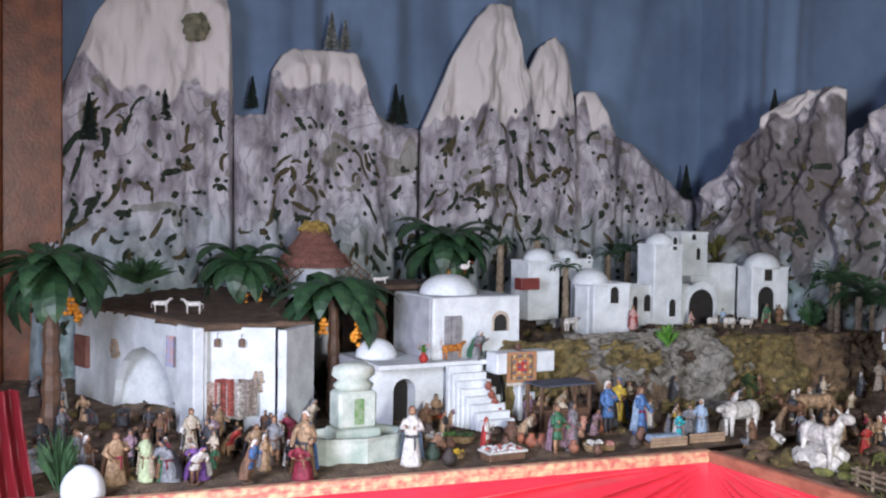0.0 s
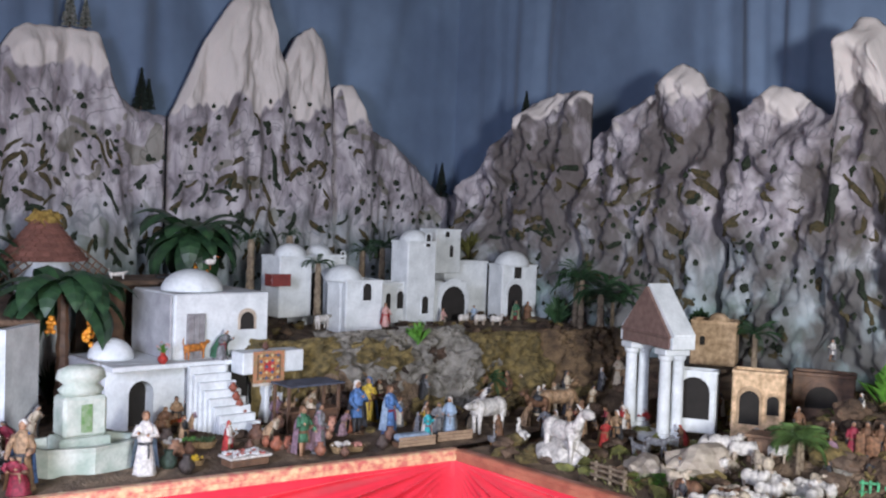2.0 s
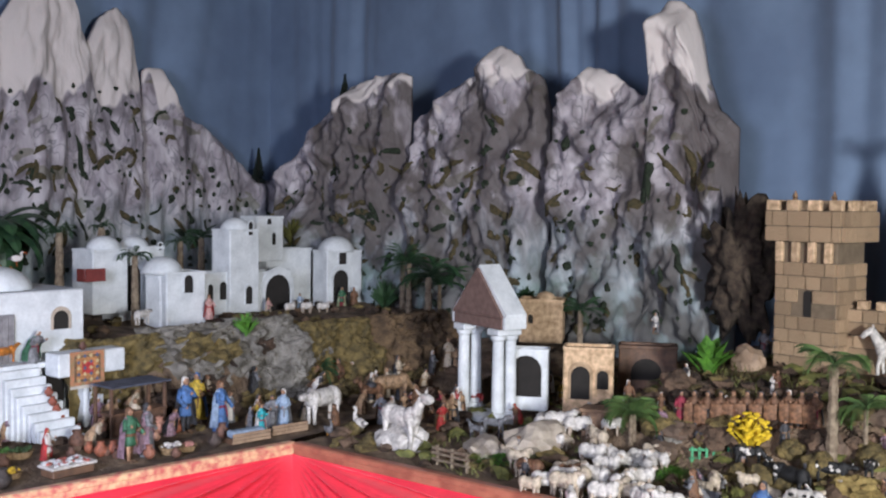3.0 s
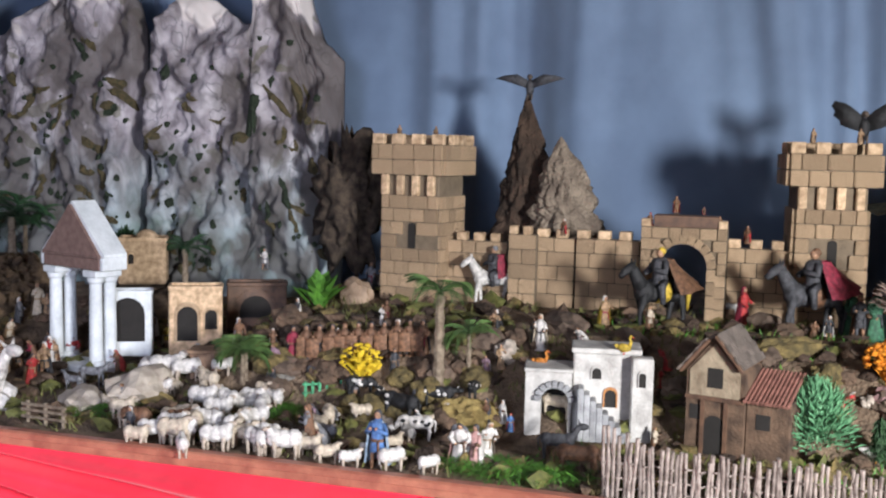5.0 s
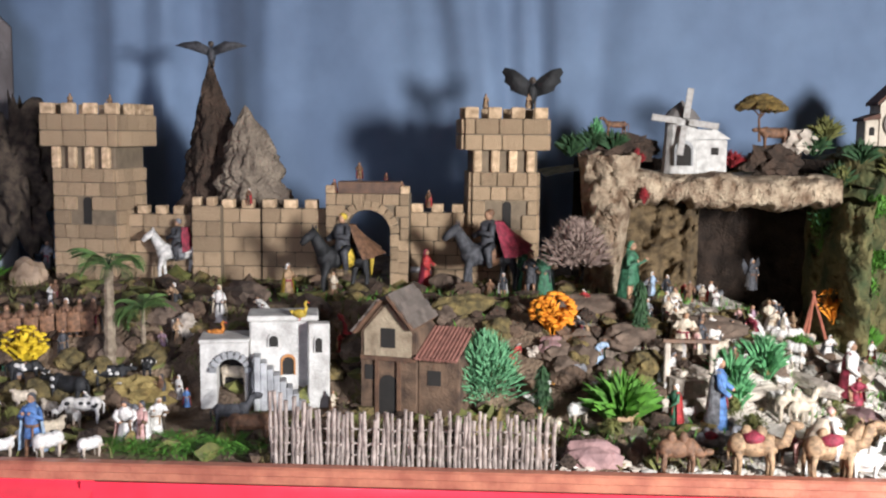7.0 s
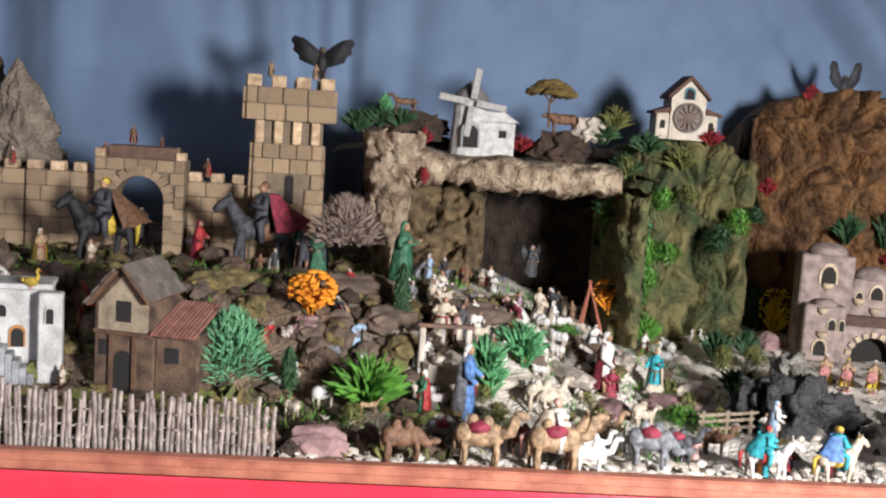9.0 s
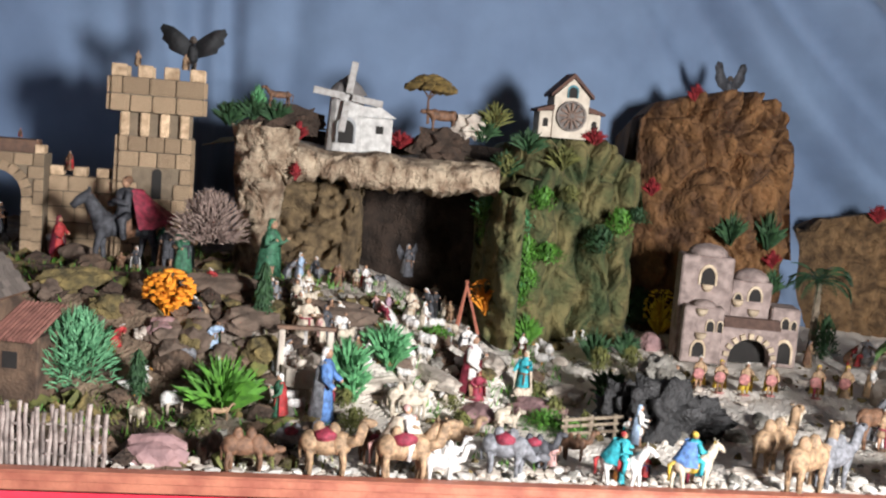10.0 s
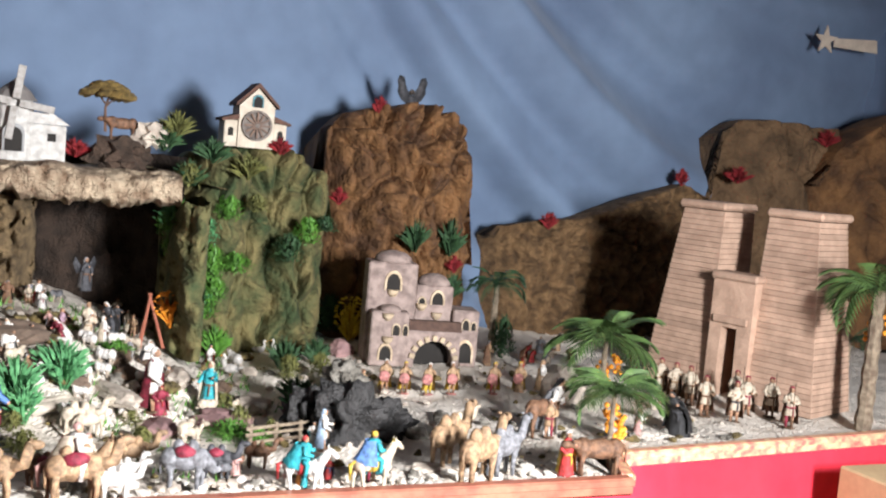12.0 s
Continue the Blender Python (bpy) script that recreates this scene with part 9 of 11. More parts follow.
stone(2.351, 0.818, 0.023, (1.3, 1.0, 0.8), EARTH, "rough mossy clod on the bank", seed=34)
stone(2.315, 0.142, 0.021, (1.3, 1.0, 0.8), EARTH, "rough mossy clod on the bank", seed=35)
stone(2.386, 0.323, 0.028, (1.3, 1.0, 0.8), MOSS, "rough mossy clod on the bank", seed=36)
stone(2.421, 1.114, 0.031, (1.3, 1.0, 0.8), MOSS, "rough mossy clod on the bank", seed=37)
stone(2.324, 1.2, 0.023, (1.3, 1.0, 0.8), EARTH, "rough mossy clod on the bank", seed=38)
stone(2.387, 0.451, 0.023, (1.3, 1.0, 0.8), MOSS, "rough mossy clod on the bank", seed=39)
stone(2.318, 0.954, 0.027, (1.3, 1.0, 0.8), MOSS, "rough mossy clod on the bank", seed=40)
stone(2.263, 1.235, 0.033, (1.3, 1.0, 0.8), mat("brown_boulder", (0.16, 0.11, 0.08), (0.08, 0.055, 0.04), 20, 0.9, 0.7), "rough mossy clod on the bank", seed=41)
stone(2.312, 1.127, 0.037, (1.3, 1.0, 0.8), EARTH, "rough mossy clod on the bank", seed=42)
stone(2.422, 0.668, 0.015, (1.3, 1.0, 0.8), EARTH, "rough mossy clod on the bank", seed=43)
stone(2.348, 0.352, 0.030, (1.3, 1.0, 0.8), mat("brown_boulder", (0.16, 0.11, 0.08), (0.08, 0.055, 0.04), 20, 0.9, 0.7), "rough mossy clod on the bank", seed=44)
stone(2.25, 0.86, 0.016, (1.3, 1.0, 0.8), MOSS, "rough mossy clod on the bank", seed=45)
stone(2.432, 0.664, 0.016, (1.3, 1.0, 0.8), MOSS, "rough mossy clod on the bank", seed=46)
stone(2.328, 1.271, 0.039, (1.3, 1.0, 0.8), MOSS, "rough mossy clod on the bank", seed=47)
stone(2.354, 0.634, 0.031, (1.3, 1.0, 0.8), mat("brown_boulder", (0.16, 0.11, 0.08), (0.08, 0.055, 0.04), 20, 0.9, 0.7), "rough mossy clod on the bank", seed=48)
stone(2.498, 0.02, 0.023, (1.3, 1.0, 0.8), EARTH, "rough mossy clod on the bank", seed=49)
stone(2.246, 0.294, 0.033, (1.3, 1.0, 0.8), mat("brown_boulder", (0.16, 0.11, 0.08), (0.08, 0.055, 0.04), 20, 0.9, 0.7), "rough mossy clod on the bank", seed=50)
stone(2.75, 0.183, 0.036, (1.3, 1.0, 0.8), mat("brown_boulder", (0.16, 0.11, 0.08), (0.08, 0.055, 0.04), 20, 0.9, 0.7), "rough mossy clod on the bank", seed=51)
stone(2.305, 1.148, 0.019, (1.3, 1.0, 0.8), MOSS, "rough mossy clod on the bank", seed=52)
stone(2.317, 0.863, 0.018, (1.3, 1.0, 0.8), EARTH, "rough mossy clod on the bank", seed=53)
stone(2.439, 0.179, 0.029, (1.3, 1.0, 0.8), mat("brown_boulder", (0.16, 0.11, 0.08), (0.08, 0.055, 0.04), 20, 0.9, 0.7), "rough mossy clod on the bank", seed=54)
stone(2.272, 0.21, 0.039, (1.3, 1.0, 0.8), EARTH, "rough mossy clod on the bank", seed=55)
stone(2.258, 0.272, 0.020, (1.3, 1.0, 0.8), MOSS, "rough mossy clod on the bank", seed=56)
stone(2.242, 0.979, 0.036, (1.3, 1.0, 0.8), MOSS, "rough mossy clod on the bank", seed=57)
stone(2.324, -0.165, 0.023, (1.3, 1.0, 0.8), mat("brown_boulder", (0.16, 0.11, 0.08), (0.08, 0.055, 0.04), 20, 0.9, 0.7), "rough mossy clod on the bank", seed=58)
stone(2.427, 0.789, 0.038, (1.3, 1.0, 0.8), mat("brown_boulder", (0.16, 0.11, 0.08), (0.08, 0.055, 0.04), 20, 0.9, 0.7), "rough mossy clod on the bank", seed=59)
stone(2.353, 0.542, 0.015, (1.3, 1.0, 0.8), MOSS, "rough mossy clod on the bank", seed=60)
stone(2.306, 0.586, 0.029, (1.3, 1.0, 0.8), EARTH, "rough mossy clod on the bank", seed=61)
stone(2.403, 0.059, 0.030, (1.3, 1.0, 0.8), MOSS, "rough mossy clod on the bank", seed=62)
stone(2.567, 1.156, 0.018, (1.3, 1.0, 0.8), MOSS, "rough mossy clod on the bank", seed=63)
stone(2.468, 0.774, 0.016, (1.3, 1.0, 0.8), MOSS, "rough mossy clod on the bank", seed=64)
stone(2.313, 1.058, 0.016, (1.3, 1.0, 0.8), MOSS, "rough mossy clod on the bank", seed=65)
stone(2.649, 0.144, 0.030, (1.3, 1.0, 0.8), EARTH, "rough mossy clod on the bank", seed=66)
stone(2.23, 0.929, 0.028, (1.3, 1.0, 0.8), MOSS, "rough mossy clod on the bank", seed=67)
stone(2.32, -0.072, 0.033, (1.3, 1.0, 0.8), mat("brown_boulder", (0.16, 0.11, 0.08), (0.08, 0.055, 0.04), 20, 0.9, 0.7), "rough mossy clod on the bank", seed=68)
stone(2.427, 1.159, 0.018, (1.3, 1.0, 0.8), MOSS, "rough mossy clod on the bank", seed=69)
stone(2.322, 1.74, 0.026, (1.3, 1.0, 0.7), MOSS, "rough mossy clod on the bank", seed=0)
stone(2.504, 1.964, 0.017, (1.3, 1.0, 0.7), MOSS, "rough mossy clod on the bank", seed=1)
stone(2.008, 2.011, 0.024, (1.3, 1.0, 0.7), EARTH, "rough mossy clod on the bank", seed=2)
stone(2.423, 2.275, 0.012, (1.3, 1.0, 0.7), EARTH, "rough mossy clod on the bank", seed=3)
stone(2.901, 2.203, 0.026, (1.3, 1.0, 0.7), EARTH, "rough mossy clod on the bank", seed=4)
stone(2.504, 2.003, 0.021, (1.3, 1.0, 0.7), EARTH, "rough mossy clod on the bank", seed=5)
stone(2.835, 2.401, 0.019, (1.3, 1.0, 0.7), EARTH, "rough mossy clod on the bank", seed=6)
stone(2.779, 2.436, 0.020, (1.3, 1.0, 0.7), MOSS, "rough mossy clod on the bank", seed=7)
stone(2.719, 2.365, 0.028, (1.3, 1.0, 0.7), MOSS, "rough mossy clod on the bank", seed=8)
stone(2.687, 2.307, 0.020, (1.3, 1.0, 0.7), mat("brown_boulder", (0.16, 0.11, 0.08), (0.08, 0.055, 0.04), 20, 0.9, 0.7), "rough mossy clod on the bank", seed=9)
stone(2.066, 2.017, 0.030, (1.3, 1.0, 0.7), MOSS, "rough mossy clod on the bank", seed=10)
stone(2.648, 2.466, 0.025, (1.3, 1.0, 0.7), MOSS, "rough mossy clod on the bank", seed=11)
stone(2.622, 1.959, 0.029, (1.3, 1.0, 0.7), mat("brown_boulder", (0.16, 0.11, 0.08), (0.08, 0.055, 0.04), 20, 0.9, 0.7), "rough mossy clod on the bank", seed=12)
stone(1.967, 1.878, 0.017, (1.3, 1.0, 0.7), MOSS, "rough mossy clod on the bank", seed=13)
stone(2.811, 2.126, 0.015, (1.3, 1.0, 0.7), mat("brown_boulder", (0.16, 0.11, 0.08), (0.08, 0.055, 0.04), 20, 0.9, 0.7), "rough mossy clod on the bank", seed=14)
stone(2.614, 2.094, 0.030, (1.3, 1.0, 0.7), mat("brown_boulder", (0.16, 0.11, 0.08), (0.08, 0.055, 0.04), 20, 0.9, 0.7), "rough mossy clod on the bank", seed=15)
stone(2.488, 1.978, 0.018, (1.3, 1.0, 0.7), EARTH, "rough mossy clod on the bank", seed=16)
stone(2.328, 1.758, 0.025, (1.3, 1.0, 0.7), EARTH, "rough mossy clod on the bank", seed=17)
stone(2.901, 2.236, 0.016, (1.3, 1.0, 0.7), EARTH, "rough mossy clod on the bank", seed=18)
stone(2.368, 2.137, 0.015, (1.3, 1.0, 0.7), mat("brown_boulder", (0.16, 0.11, 0.08), (0.08, 0.055, 0.04), 20, 0.9, 0.7), "rough mossy clod on the bank", seed=19)
stone(2.338, 2.263, 0.022, (1.3, 1.0, 0.7), mat("brown_boulder", (0.16, 0.11, 0.08), (0.08, 0.055, 0.04), 20, 0.9, 0.7), "rough mossy clod on the bank", seed=20)
stone(2.452, 1.971, 0.018, (1.3, 1.0, 0.7), EARTH, "rough mossy clod on the bank", seed=21)
stone(2.148, 1.869, 0.020, (1.3, 1.0, 0.7), mat("brown_boulder", (0.16, 0.11, 0.08), (0.08, 0.055, 0.04), 20, 0.9, 0.7), "rough mossy clod on the bank", seed=22)
stone(2.797, 2.266, 0.020, (1.3, 1.0, 0.7), EARTH, "rough mossy clod on the bank", seed=23)
stone(2.777, 2.383, 0.020, (1.3, 1.0, 0.7), mat("brown_boulder", (0.16, 0.11, 0.08), (0.08, 0.055, 0.04), 20, 0.9, 0.7), "rough mossy clod on the bank", seed=24)
stone(2.534, 2.453, 0.017, (1.3, 1.0, 0.7), mat("brown_boulder", (0.16, 0.11, 0.08), (0.08, 0.055, 0.04), 20, 0.9, 0.7), "rough mossy clod on the bank", seed=25)
stone(2.521, 1.976, 0.025, (1.3, 1.0, 0.7), MOSS, "rough mossy clod on the bank", seed=26)
stone(2.476, 2.012, 0.018, (1.3, 1.0, 0.7), MOSS, "rough mossy clod on the bank", seed=27)
stone(2.614, 2.45, 0.030, (1.3, 1.0, 0.7), mat("brown_boulder", (0.16, 0.11, 0.08), (0.08, 0.055, 0.04), 20, 0.9, 0.7), "rough mossy clod on the bank", seed=28)
stone(2.855, 2.119, 0.024, (1.3, 1.0, 0.7), MOSS, "rough mossy clod on the bank", seed=29)
stone(1.999, 1.825, 0.026, (1.3, 1.0, 0.7), mat("brown_boulder", (0.16, 0.11, 0.08), (0.08, 0.055, 0.04), 20, 0.9, 0.7), "rough mossy clod on the bank", seed=30)
stone(2.564, 2.429, 0.014, (1.3, 1.0, 0.7), MOSS, "rough mossy clod on the bank", seed=31)
stone(2.018, 1.913, 0.020, (1.3, 1.0, 0.7), MOSS, "rough mossy clod on the bank", seed=32)
stone(2.145, 1.951, 0.024, (1.3, 1.0, 0.7), mat("brown_boulder", (0.16, 0.11, 0.08), (0.08, 0.055, 0.04), 20, 0.9, 0.7), "rough mossy clod on the bank", seed=33)
stone(2.793, 2.081, 0.012, (1.3, 1.0, 0.7), EARTH, "rough mossy clod on the bank", seed=34)
stone(2.612, 2.217, 0.025, (1.3, 1.0, 0.7), EARTH, "rough mossy clod on the bank", seed=35)
stone(2.481, 2.032, 0.024, (1.3, 1.0, 0.7), MOSS, "rough mossy clod on the bank", seed=36)
stone(2.401, 1.988, 0.028, (1.3, 1.0, 0.7), mat("brown_boulder", (0.16, 0.11, 0.08), (0.08, 0.055, 0.04), 20, 0.9, 0.7), "rough mossy clod on the bank", seed=37)
stone(2.246, 1.836, 0.024, (1.3, 1.0, 0.7), mat("brown_boulder", (0.16, 0.11, 0.08), (0.08, 0.055, 0.04), 20, 0.9, 0.7), "rough mossy clod on the bank", seed=38)
stone(2.301, 2.318, 0.017, (1.3, 1.0, 0.7), mat("brown_boulder", (0.16, 0.11, 0.08), (0.08, 0.055, 0.04), 20, 0.9, 0.7), "rough mossy clod on the bank", seed=39)
figurine(0.394, 2.773, 0.105, 48, "grey", "black")
figurine(0.311, 2.519, 0.086, -24, "grey", "white", bow=0.62, wide=1.36)
figurine(0.417, 2.889, 0.075, -21, "mauve", "grey")
figurine(0.659, 2.819, 0.080, 40, "brown", "white", bow=0.37, wide=1.28)
figurine(0.547, 2.335, 0.074, 32, "green", "brown")
figurine(0.773, 2.73, 0.081, -59, "brown", "brown")
figurine(0.691, 2.46, 0.093, -27, "dark grey", "dark grey")
figurine(0.833, 2.214, 0.105, -40, "crimson", "tan", bow=0.59, wide=1.31)
figurine(0.73, 2.585, 0.091, -20, "mauve", "dark grey")
figurine(0.782, 2.329, 0.087, 20, "tan", "grey")
figurine(0.58, 2.442, 0.075, -34, "crimson", "white")
figurine(0.501, 3.062, 0.092, -35, "tan", "black", bow=0.44, wide=1.14)
figurine(0.699, 2.466, 0.081, -62, "tan", "tan")
figurine(0.839, 2.322, 0.070, 11, "black", "white")
figurine(0.509, 2.999, 0.071, -50, "dark grey", "grey", bow=0.59, wide=1.11)
figurine(0.383, 2.459, 0.107, 54, "grey", "grey")
figurine(0.786, 2.422, 0.100, 0, "tan", "dark grey", bow=0.24, wide=1.33)
figurine(0.825, 2.818, 0.067, 45, "crimson", "dark grey")
figurine(0.678, 2.595, 0.109, 0, "cream", "dark grey")
figurine(0.989, 2.843, 0.103, 8, "cream", "white")
figurine(0.883, 2.585, 0.083, 19, "dark grey", "dark grey")
figurine(0.334, 2.665, 0.101, 1, "black", "brown")
figurine(1.007, 2.81, 0.097, -56, "grey", "black")
figurine(0.505, 2.479, 0.093, -9, "mauve", "black")
figurine(0.624, 2.397, 0.079, -23, "cream", "tan")
figurine(0.911, 2.593, 0.066, -23, "cream", "brown", bow=0.35, wide=1.21)
figurine(0.678, 2.395, 0.060, 6, "green", "tan", bow=0.35, wide=0.95)
figurine(0.403, 2.439, 0.097, 57, "brown", "grey")
figurine(0.692, 2.493, 0.099, -64, "dark grey", "dark grey")
figurine(0.78, 2.788, 0.095, 38, "brown", "tan")
figurine(0.763, 2.644, 0.104, 29, "tan", "grey")
figurine(1.322, 2.577, 0.083, 9, "brown", "tan", bow=0.26, wide=1.31)
figurine(1.729, 2.576, 0.076, 37, "grey", "tan")
figurine(1.952, 2.261, 0.086, 23, "brown", "white")
figurine(1.421, 2.589, 0.069, 32, "mauve", "tan", bow=0.23, wide=1.30)
figurine(1.941, 2.461, 0.090, 23, "cream", "tan")
figurine(1.464, 2.834, 0.104, -26, "dark grey", "tan")
figurine(1.75, 2.547, 0.070, 24, "cream", "tan", bow=0.60, wide=1.11)
figurine(1.67, 2.53, 0.093, -23, "tan", "grey", bow=0.51, wide=1.24)
figurine(1.9, 2.231, 0.064, 46, "grey", "grey")
figurine(1.651, 2.547, 0.092, -30, "mauve", "tan", bow=0.33, wide=1.14)
figurine(2.105, 2.452, 0.102, 66, "grey", "black")
figurine(1.687, 2.435, 0.089, -41, "cream", "tan")
figurine(1.721, 2.335, 0.079, 12, "mauve", "black", bow=0.39, wide=1.19)
figurine(1.396, 2.644, 0.087, -25, "tan", "grey")
figurine(1.319, 2.449, 0.076, 39, "black", "tan")
figurine(2.339, -0.443, 0.046, -71, "white", "white")
figurine(2.389, -0.357, 0.039, -157, "pale blue", "red", bow=0.70, wide=1.34)
figurine(3.046, -0.814, 0.054, -146, "grey", "dark grey")
figurine(3.133, -0.976, 0.048, -131, "white", "white", bow=0.24, wide=0.97)
figurine(2.734, -0.836, 0.055, -70, "white", "red")
figurine(2.905, -0.668, 0.048, -135, "cream", "grey")
figurine(2.993, -1.132, 0.058, -115, "white", "grey", bow=0.30, wide=1.29)
figurine(3.387, -1.034, 0.071, -107, "tan", "white", bow=0.39, wide=1.12)
figurine(2.494, -0.655, 0.056, -59, "white", "dark grey", bow=0.22, wide=1.37)
figurine(2.333, -0.418, 0.055, -51, "brown", "grey")
figurine(3.016, -0.65, 0.063, -82, "cream", "dark grey", bow=0.64, wide=1.07)
figurine(2.353, -0.323, 0.057, -20, "tan", "white")
figurine(2.461, -0.299, 0.058, -139, "white", "white")
figurine(3.001, -0.747, 0.062, -49, "tan", "brown")
figurine(2.639, -0.507, 0.036, -121, "tan", "grey", bow=0.62, wide=1.18)
figurine(2.758, -0.454, 0.058, -57, "white", "red")
figurine(2.688, -0.388, 0.053, -78, "brown", "grey", bow=0.23, wide=1.28)
figurine(2.503, -0.621, 0.038, -120, "grey", "white")
animal("sheep", 2.267, -0.587, 0.026, -90, "white")
animal("sheep", 2.374, -0.556, 0.030, 69, "white")
animal("sheep", 3.003, -0.738, 0.035, -113, "cream")
animal("sheep", 2.283, -0.278, 0.024, -83, "white")
animal("sheep", 2.47, -0.53, 0.030, -79, "white")
animal("sheep", 2.413, -0.237, 0.030, -109, "cream")
animal("sheep", 2.234, -0.296, 0.028, -107, "white")
animal("sheep", 2.318, -0.591, 0.025, -95, "white")
animal("sheep", 2.268, -0.486, 0.029, -112, "white")
animal("sheep", 2.376, -0.453, 0.034, 114, "cream")
animal("sheep", 2.307, -0.746, 0.034, 90, "cream")
animal("sheep", 2.341, -0.861, 0.027, -114, "white")
animal("sheep", 2.398, -0.281, 0.027, -113, "white")
animal("sheep", 2.206, -0.307, 0.031, -74, "white")
animal("sheep", 2.349, -0.811, 0.024, -69, "cream")
animal("sheep", 2.376, -0.633, 0.034, -102, "white")
animal("sheep", 2.409, -0.564, 0.037, 82, "white")
animal("sheep", 2.438, -0.319, 0.036, -110, "cream")
animal("sheep", 2.256, -0.595, 0.028, 79, "cream")
animal("sheep", 2.422, -0.485, 0.027, -100, "white")
animal("sheep", 2.312, -0.511, 0.025, 100, "white")
animal("sheep", 2.354, -0.518, 0.031, -113, "white")
figurine(2.526, 2.45, 0.086, -68, "cream", "white", bow=0.63, wide=1.06)
figurine(2.485, 2.223, 0.071, -62, "dark grey", "tan", bow=0.48, wide=1.22)
figurine(2.252, 2.167, 0.075, 32, "tan", "tan", bow=0.31, wide=1.38)
figurine(2.758, 2.319, 0.085, 24, "grey", "dark grey")
figurine(2.415, 1.948, 0.081, -122, "red", "white")
figurine(2.377, 2.068, 0.078, -102, "brown", "brown")
figurine(2.299, 2.408, 0.100, 48, "dark grey", "white", bow=0.51, wide=1.00)
figurine(2.503, 2.019, 0.074, -110, "grey", "tan")
figurine(2.394, 2.111, 0.056, -16, "red", "white", bow=0.47, wide=1.31)
figurine(2.501, 2.337, 0.076, 65, "grey", "tan")
figurine(2.424, 2.428, 0.111, -63, "brown", "brown")
figurine(2.169, 1.977, 0.087, -87, "cream", "white")
figurine(2.635, 2.255, 0.076, -6, "cream", "tan", bow=0.23, wide=1.05)
figurine(2.394, 2.255, 0.092, 53, "cream", "dark grey")
figurine(2.484, 2.278, 0.093, 26, "cream", "tan")
figurine(2.299, 2.431, 0.074, 1, "brown", "tan", bow=0.65, wide=1.26)
figurine(2.292, 1.866, 0.093, -86, "tan", "dark grey")
figurine(2.037, 2.06, 0.072, -110, "brown", "brown")
figurine(2.774, 2.419, 0.091, 29, "brown", "tan")
figurine(2.711, 2.141, 0.071, -42, "brown", "brown")
figurine(2.652, 2.378, 0.099, 10, "cream", "dark grey")
figurine(2.351, 2.461, 0.092, -55, "brown", "brown", bow=0.46, wide=1.32)
figurine(2.3, 2.014, 0.056, -139, "brown", "tan", bow=0.34, wide=0.96)
figurine(2.275, 1.98, 0.097, -133, "brown", "tan")
figurine(2.263, 2.459, 0.075, -62, "brown", "white", bow=0.31, wide=1.02)
figurine(2.709, 2.402, 0.064, -11, "tan", "tan", bow=0.64, wide=1.39)
figurine(2.089, 2.225, 0.080, -12, "cream", "dark grey", bow=0.56, wide=0.96)
figurine(2.813, 2.263, 0.077, -68, "tan", "dark grey")
figurine(2.491, 2.36, 0.075, -13, "tan", "tan", bow=0.26, wide=1.32)
figurine(2.53, 2.438, 0.070, -36, "grey", "tan", bow=0.53, wide=1.10)
figurine(2.373, 1.076, 0.048, -82, "grey", "dark grey")
figurine(2.661, 0.051, 0.057, -107, "dark grey", "white")
figurine(2.334, 0.974, 0.057, -65, "dark grey", "white")
figurine(2.438, -0.256, 0.054, -103, "grey", "dark grey")
figurine(2.364, 1.123, 0.064, -56, "brown", "tan")
figurine(2.367, 1.289, 0.051, -60, "brown", "white")
figurine(2.666, 0.083, 0.048, -81, "brown", "brown", bow=0.45, wide=1.08)
figurine(2.457, 1.269, 0.055, -120, "dark grey", "white")
figurine(2.394, -0.117, 0.059, -135, "dark grey", "tan", bow=0.60, wide=1.26)
figurine(2.977, -0.151, 0.074, -20, "tan", "dark grey")
figurine(2.875, -0.158, 0.055, -60, "grey", "dark grey", bow=0.22, wide=1.02)
figurine(2.469, 1.043, 0.057, -71, "brown", "tan")
figurine(2.618, 0.446, 0.060, -30, "cream", "tan")
figurine(2.353, 0.392, 0.044, -33, "red", "tan")
figurine(2.394, 0.382, 0.061, -154, "red", "brown", bow=0.59, wide=1.11)
figurine(2.495, -0.133, 0.058, -120, "red", "dark grey", bow=0.67, wide=1.14)
jar(1.718, 2.153, 0.788, 0.035, (0.1, 0.07, 0.06), "small round clay pot at the market")
jar(1.49, 2.266, 0.787, 0.025, (0.2, 0.1, 0.07), "small round clay pot at the market")
jar(1.62, 2.489, 0.788, 0.041, (0.55, 0.3, 0.2), "small round clay pot at the market")
jar(1.438, 2.589, 0.787, 0.038, (0.2, 0.1, 0.07), "small round clay pot at the market")
jar(1.634, 2.446, 0.788, 0.024, (0.55, 0.3, 0.2), "small round clay pot at the market")
jar(1.564, 2.578, 0.788, 0.036, (0.2, 0.1, 0.07), "small round clay pot at the market")
jar(1.279, 2.345, 0.787, 0.033, (0.2, 0.1, 0.07), "small round clay pot at the market")
jar(1.787, 2.482, 0.798, 0.037, (0.2, 0.1, 0.07), "small round clay pot at the market")
jar(1.834, 2.295, 0.788, 0.028, (0.2, 0.1, 0.07), "small round clay pot at the market")
jar(1.664, 2.44, 0.787, 0.035, (0.4, 0.13, 0.07), "small round clay pot at the market")
jar(1.489, 2.222, 0.787, 0.024, (0.2, 0.1, 0.07), "small round clay pot at the market")
jar(1.601, 2.335, 0.787, 0.036, (0.2, 0.1, 0.07), "small round clay pot at the market")
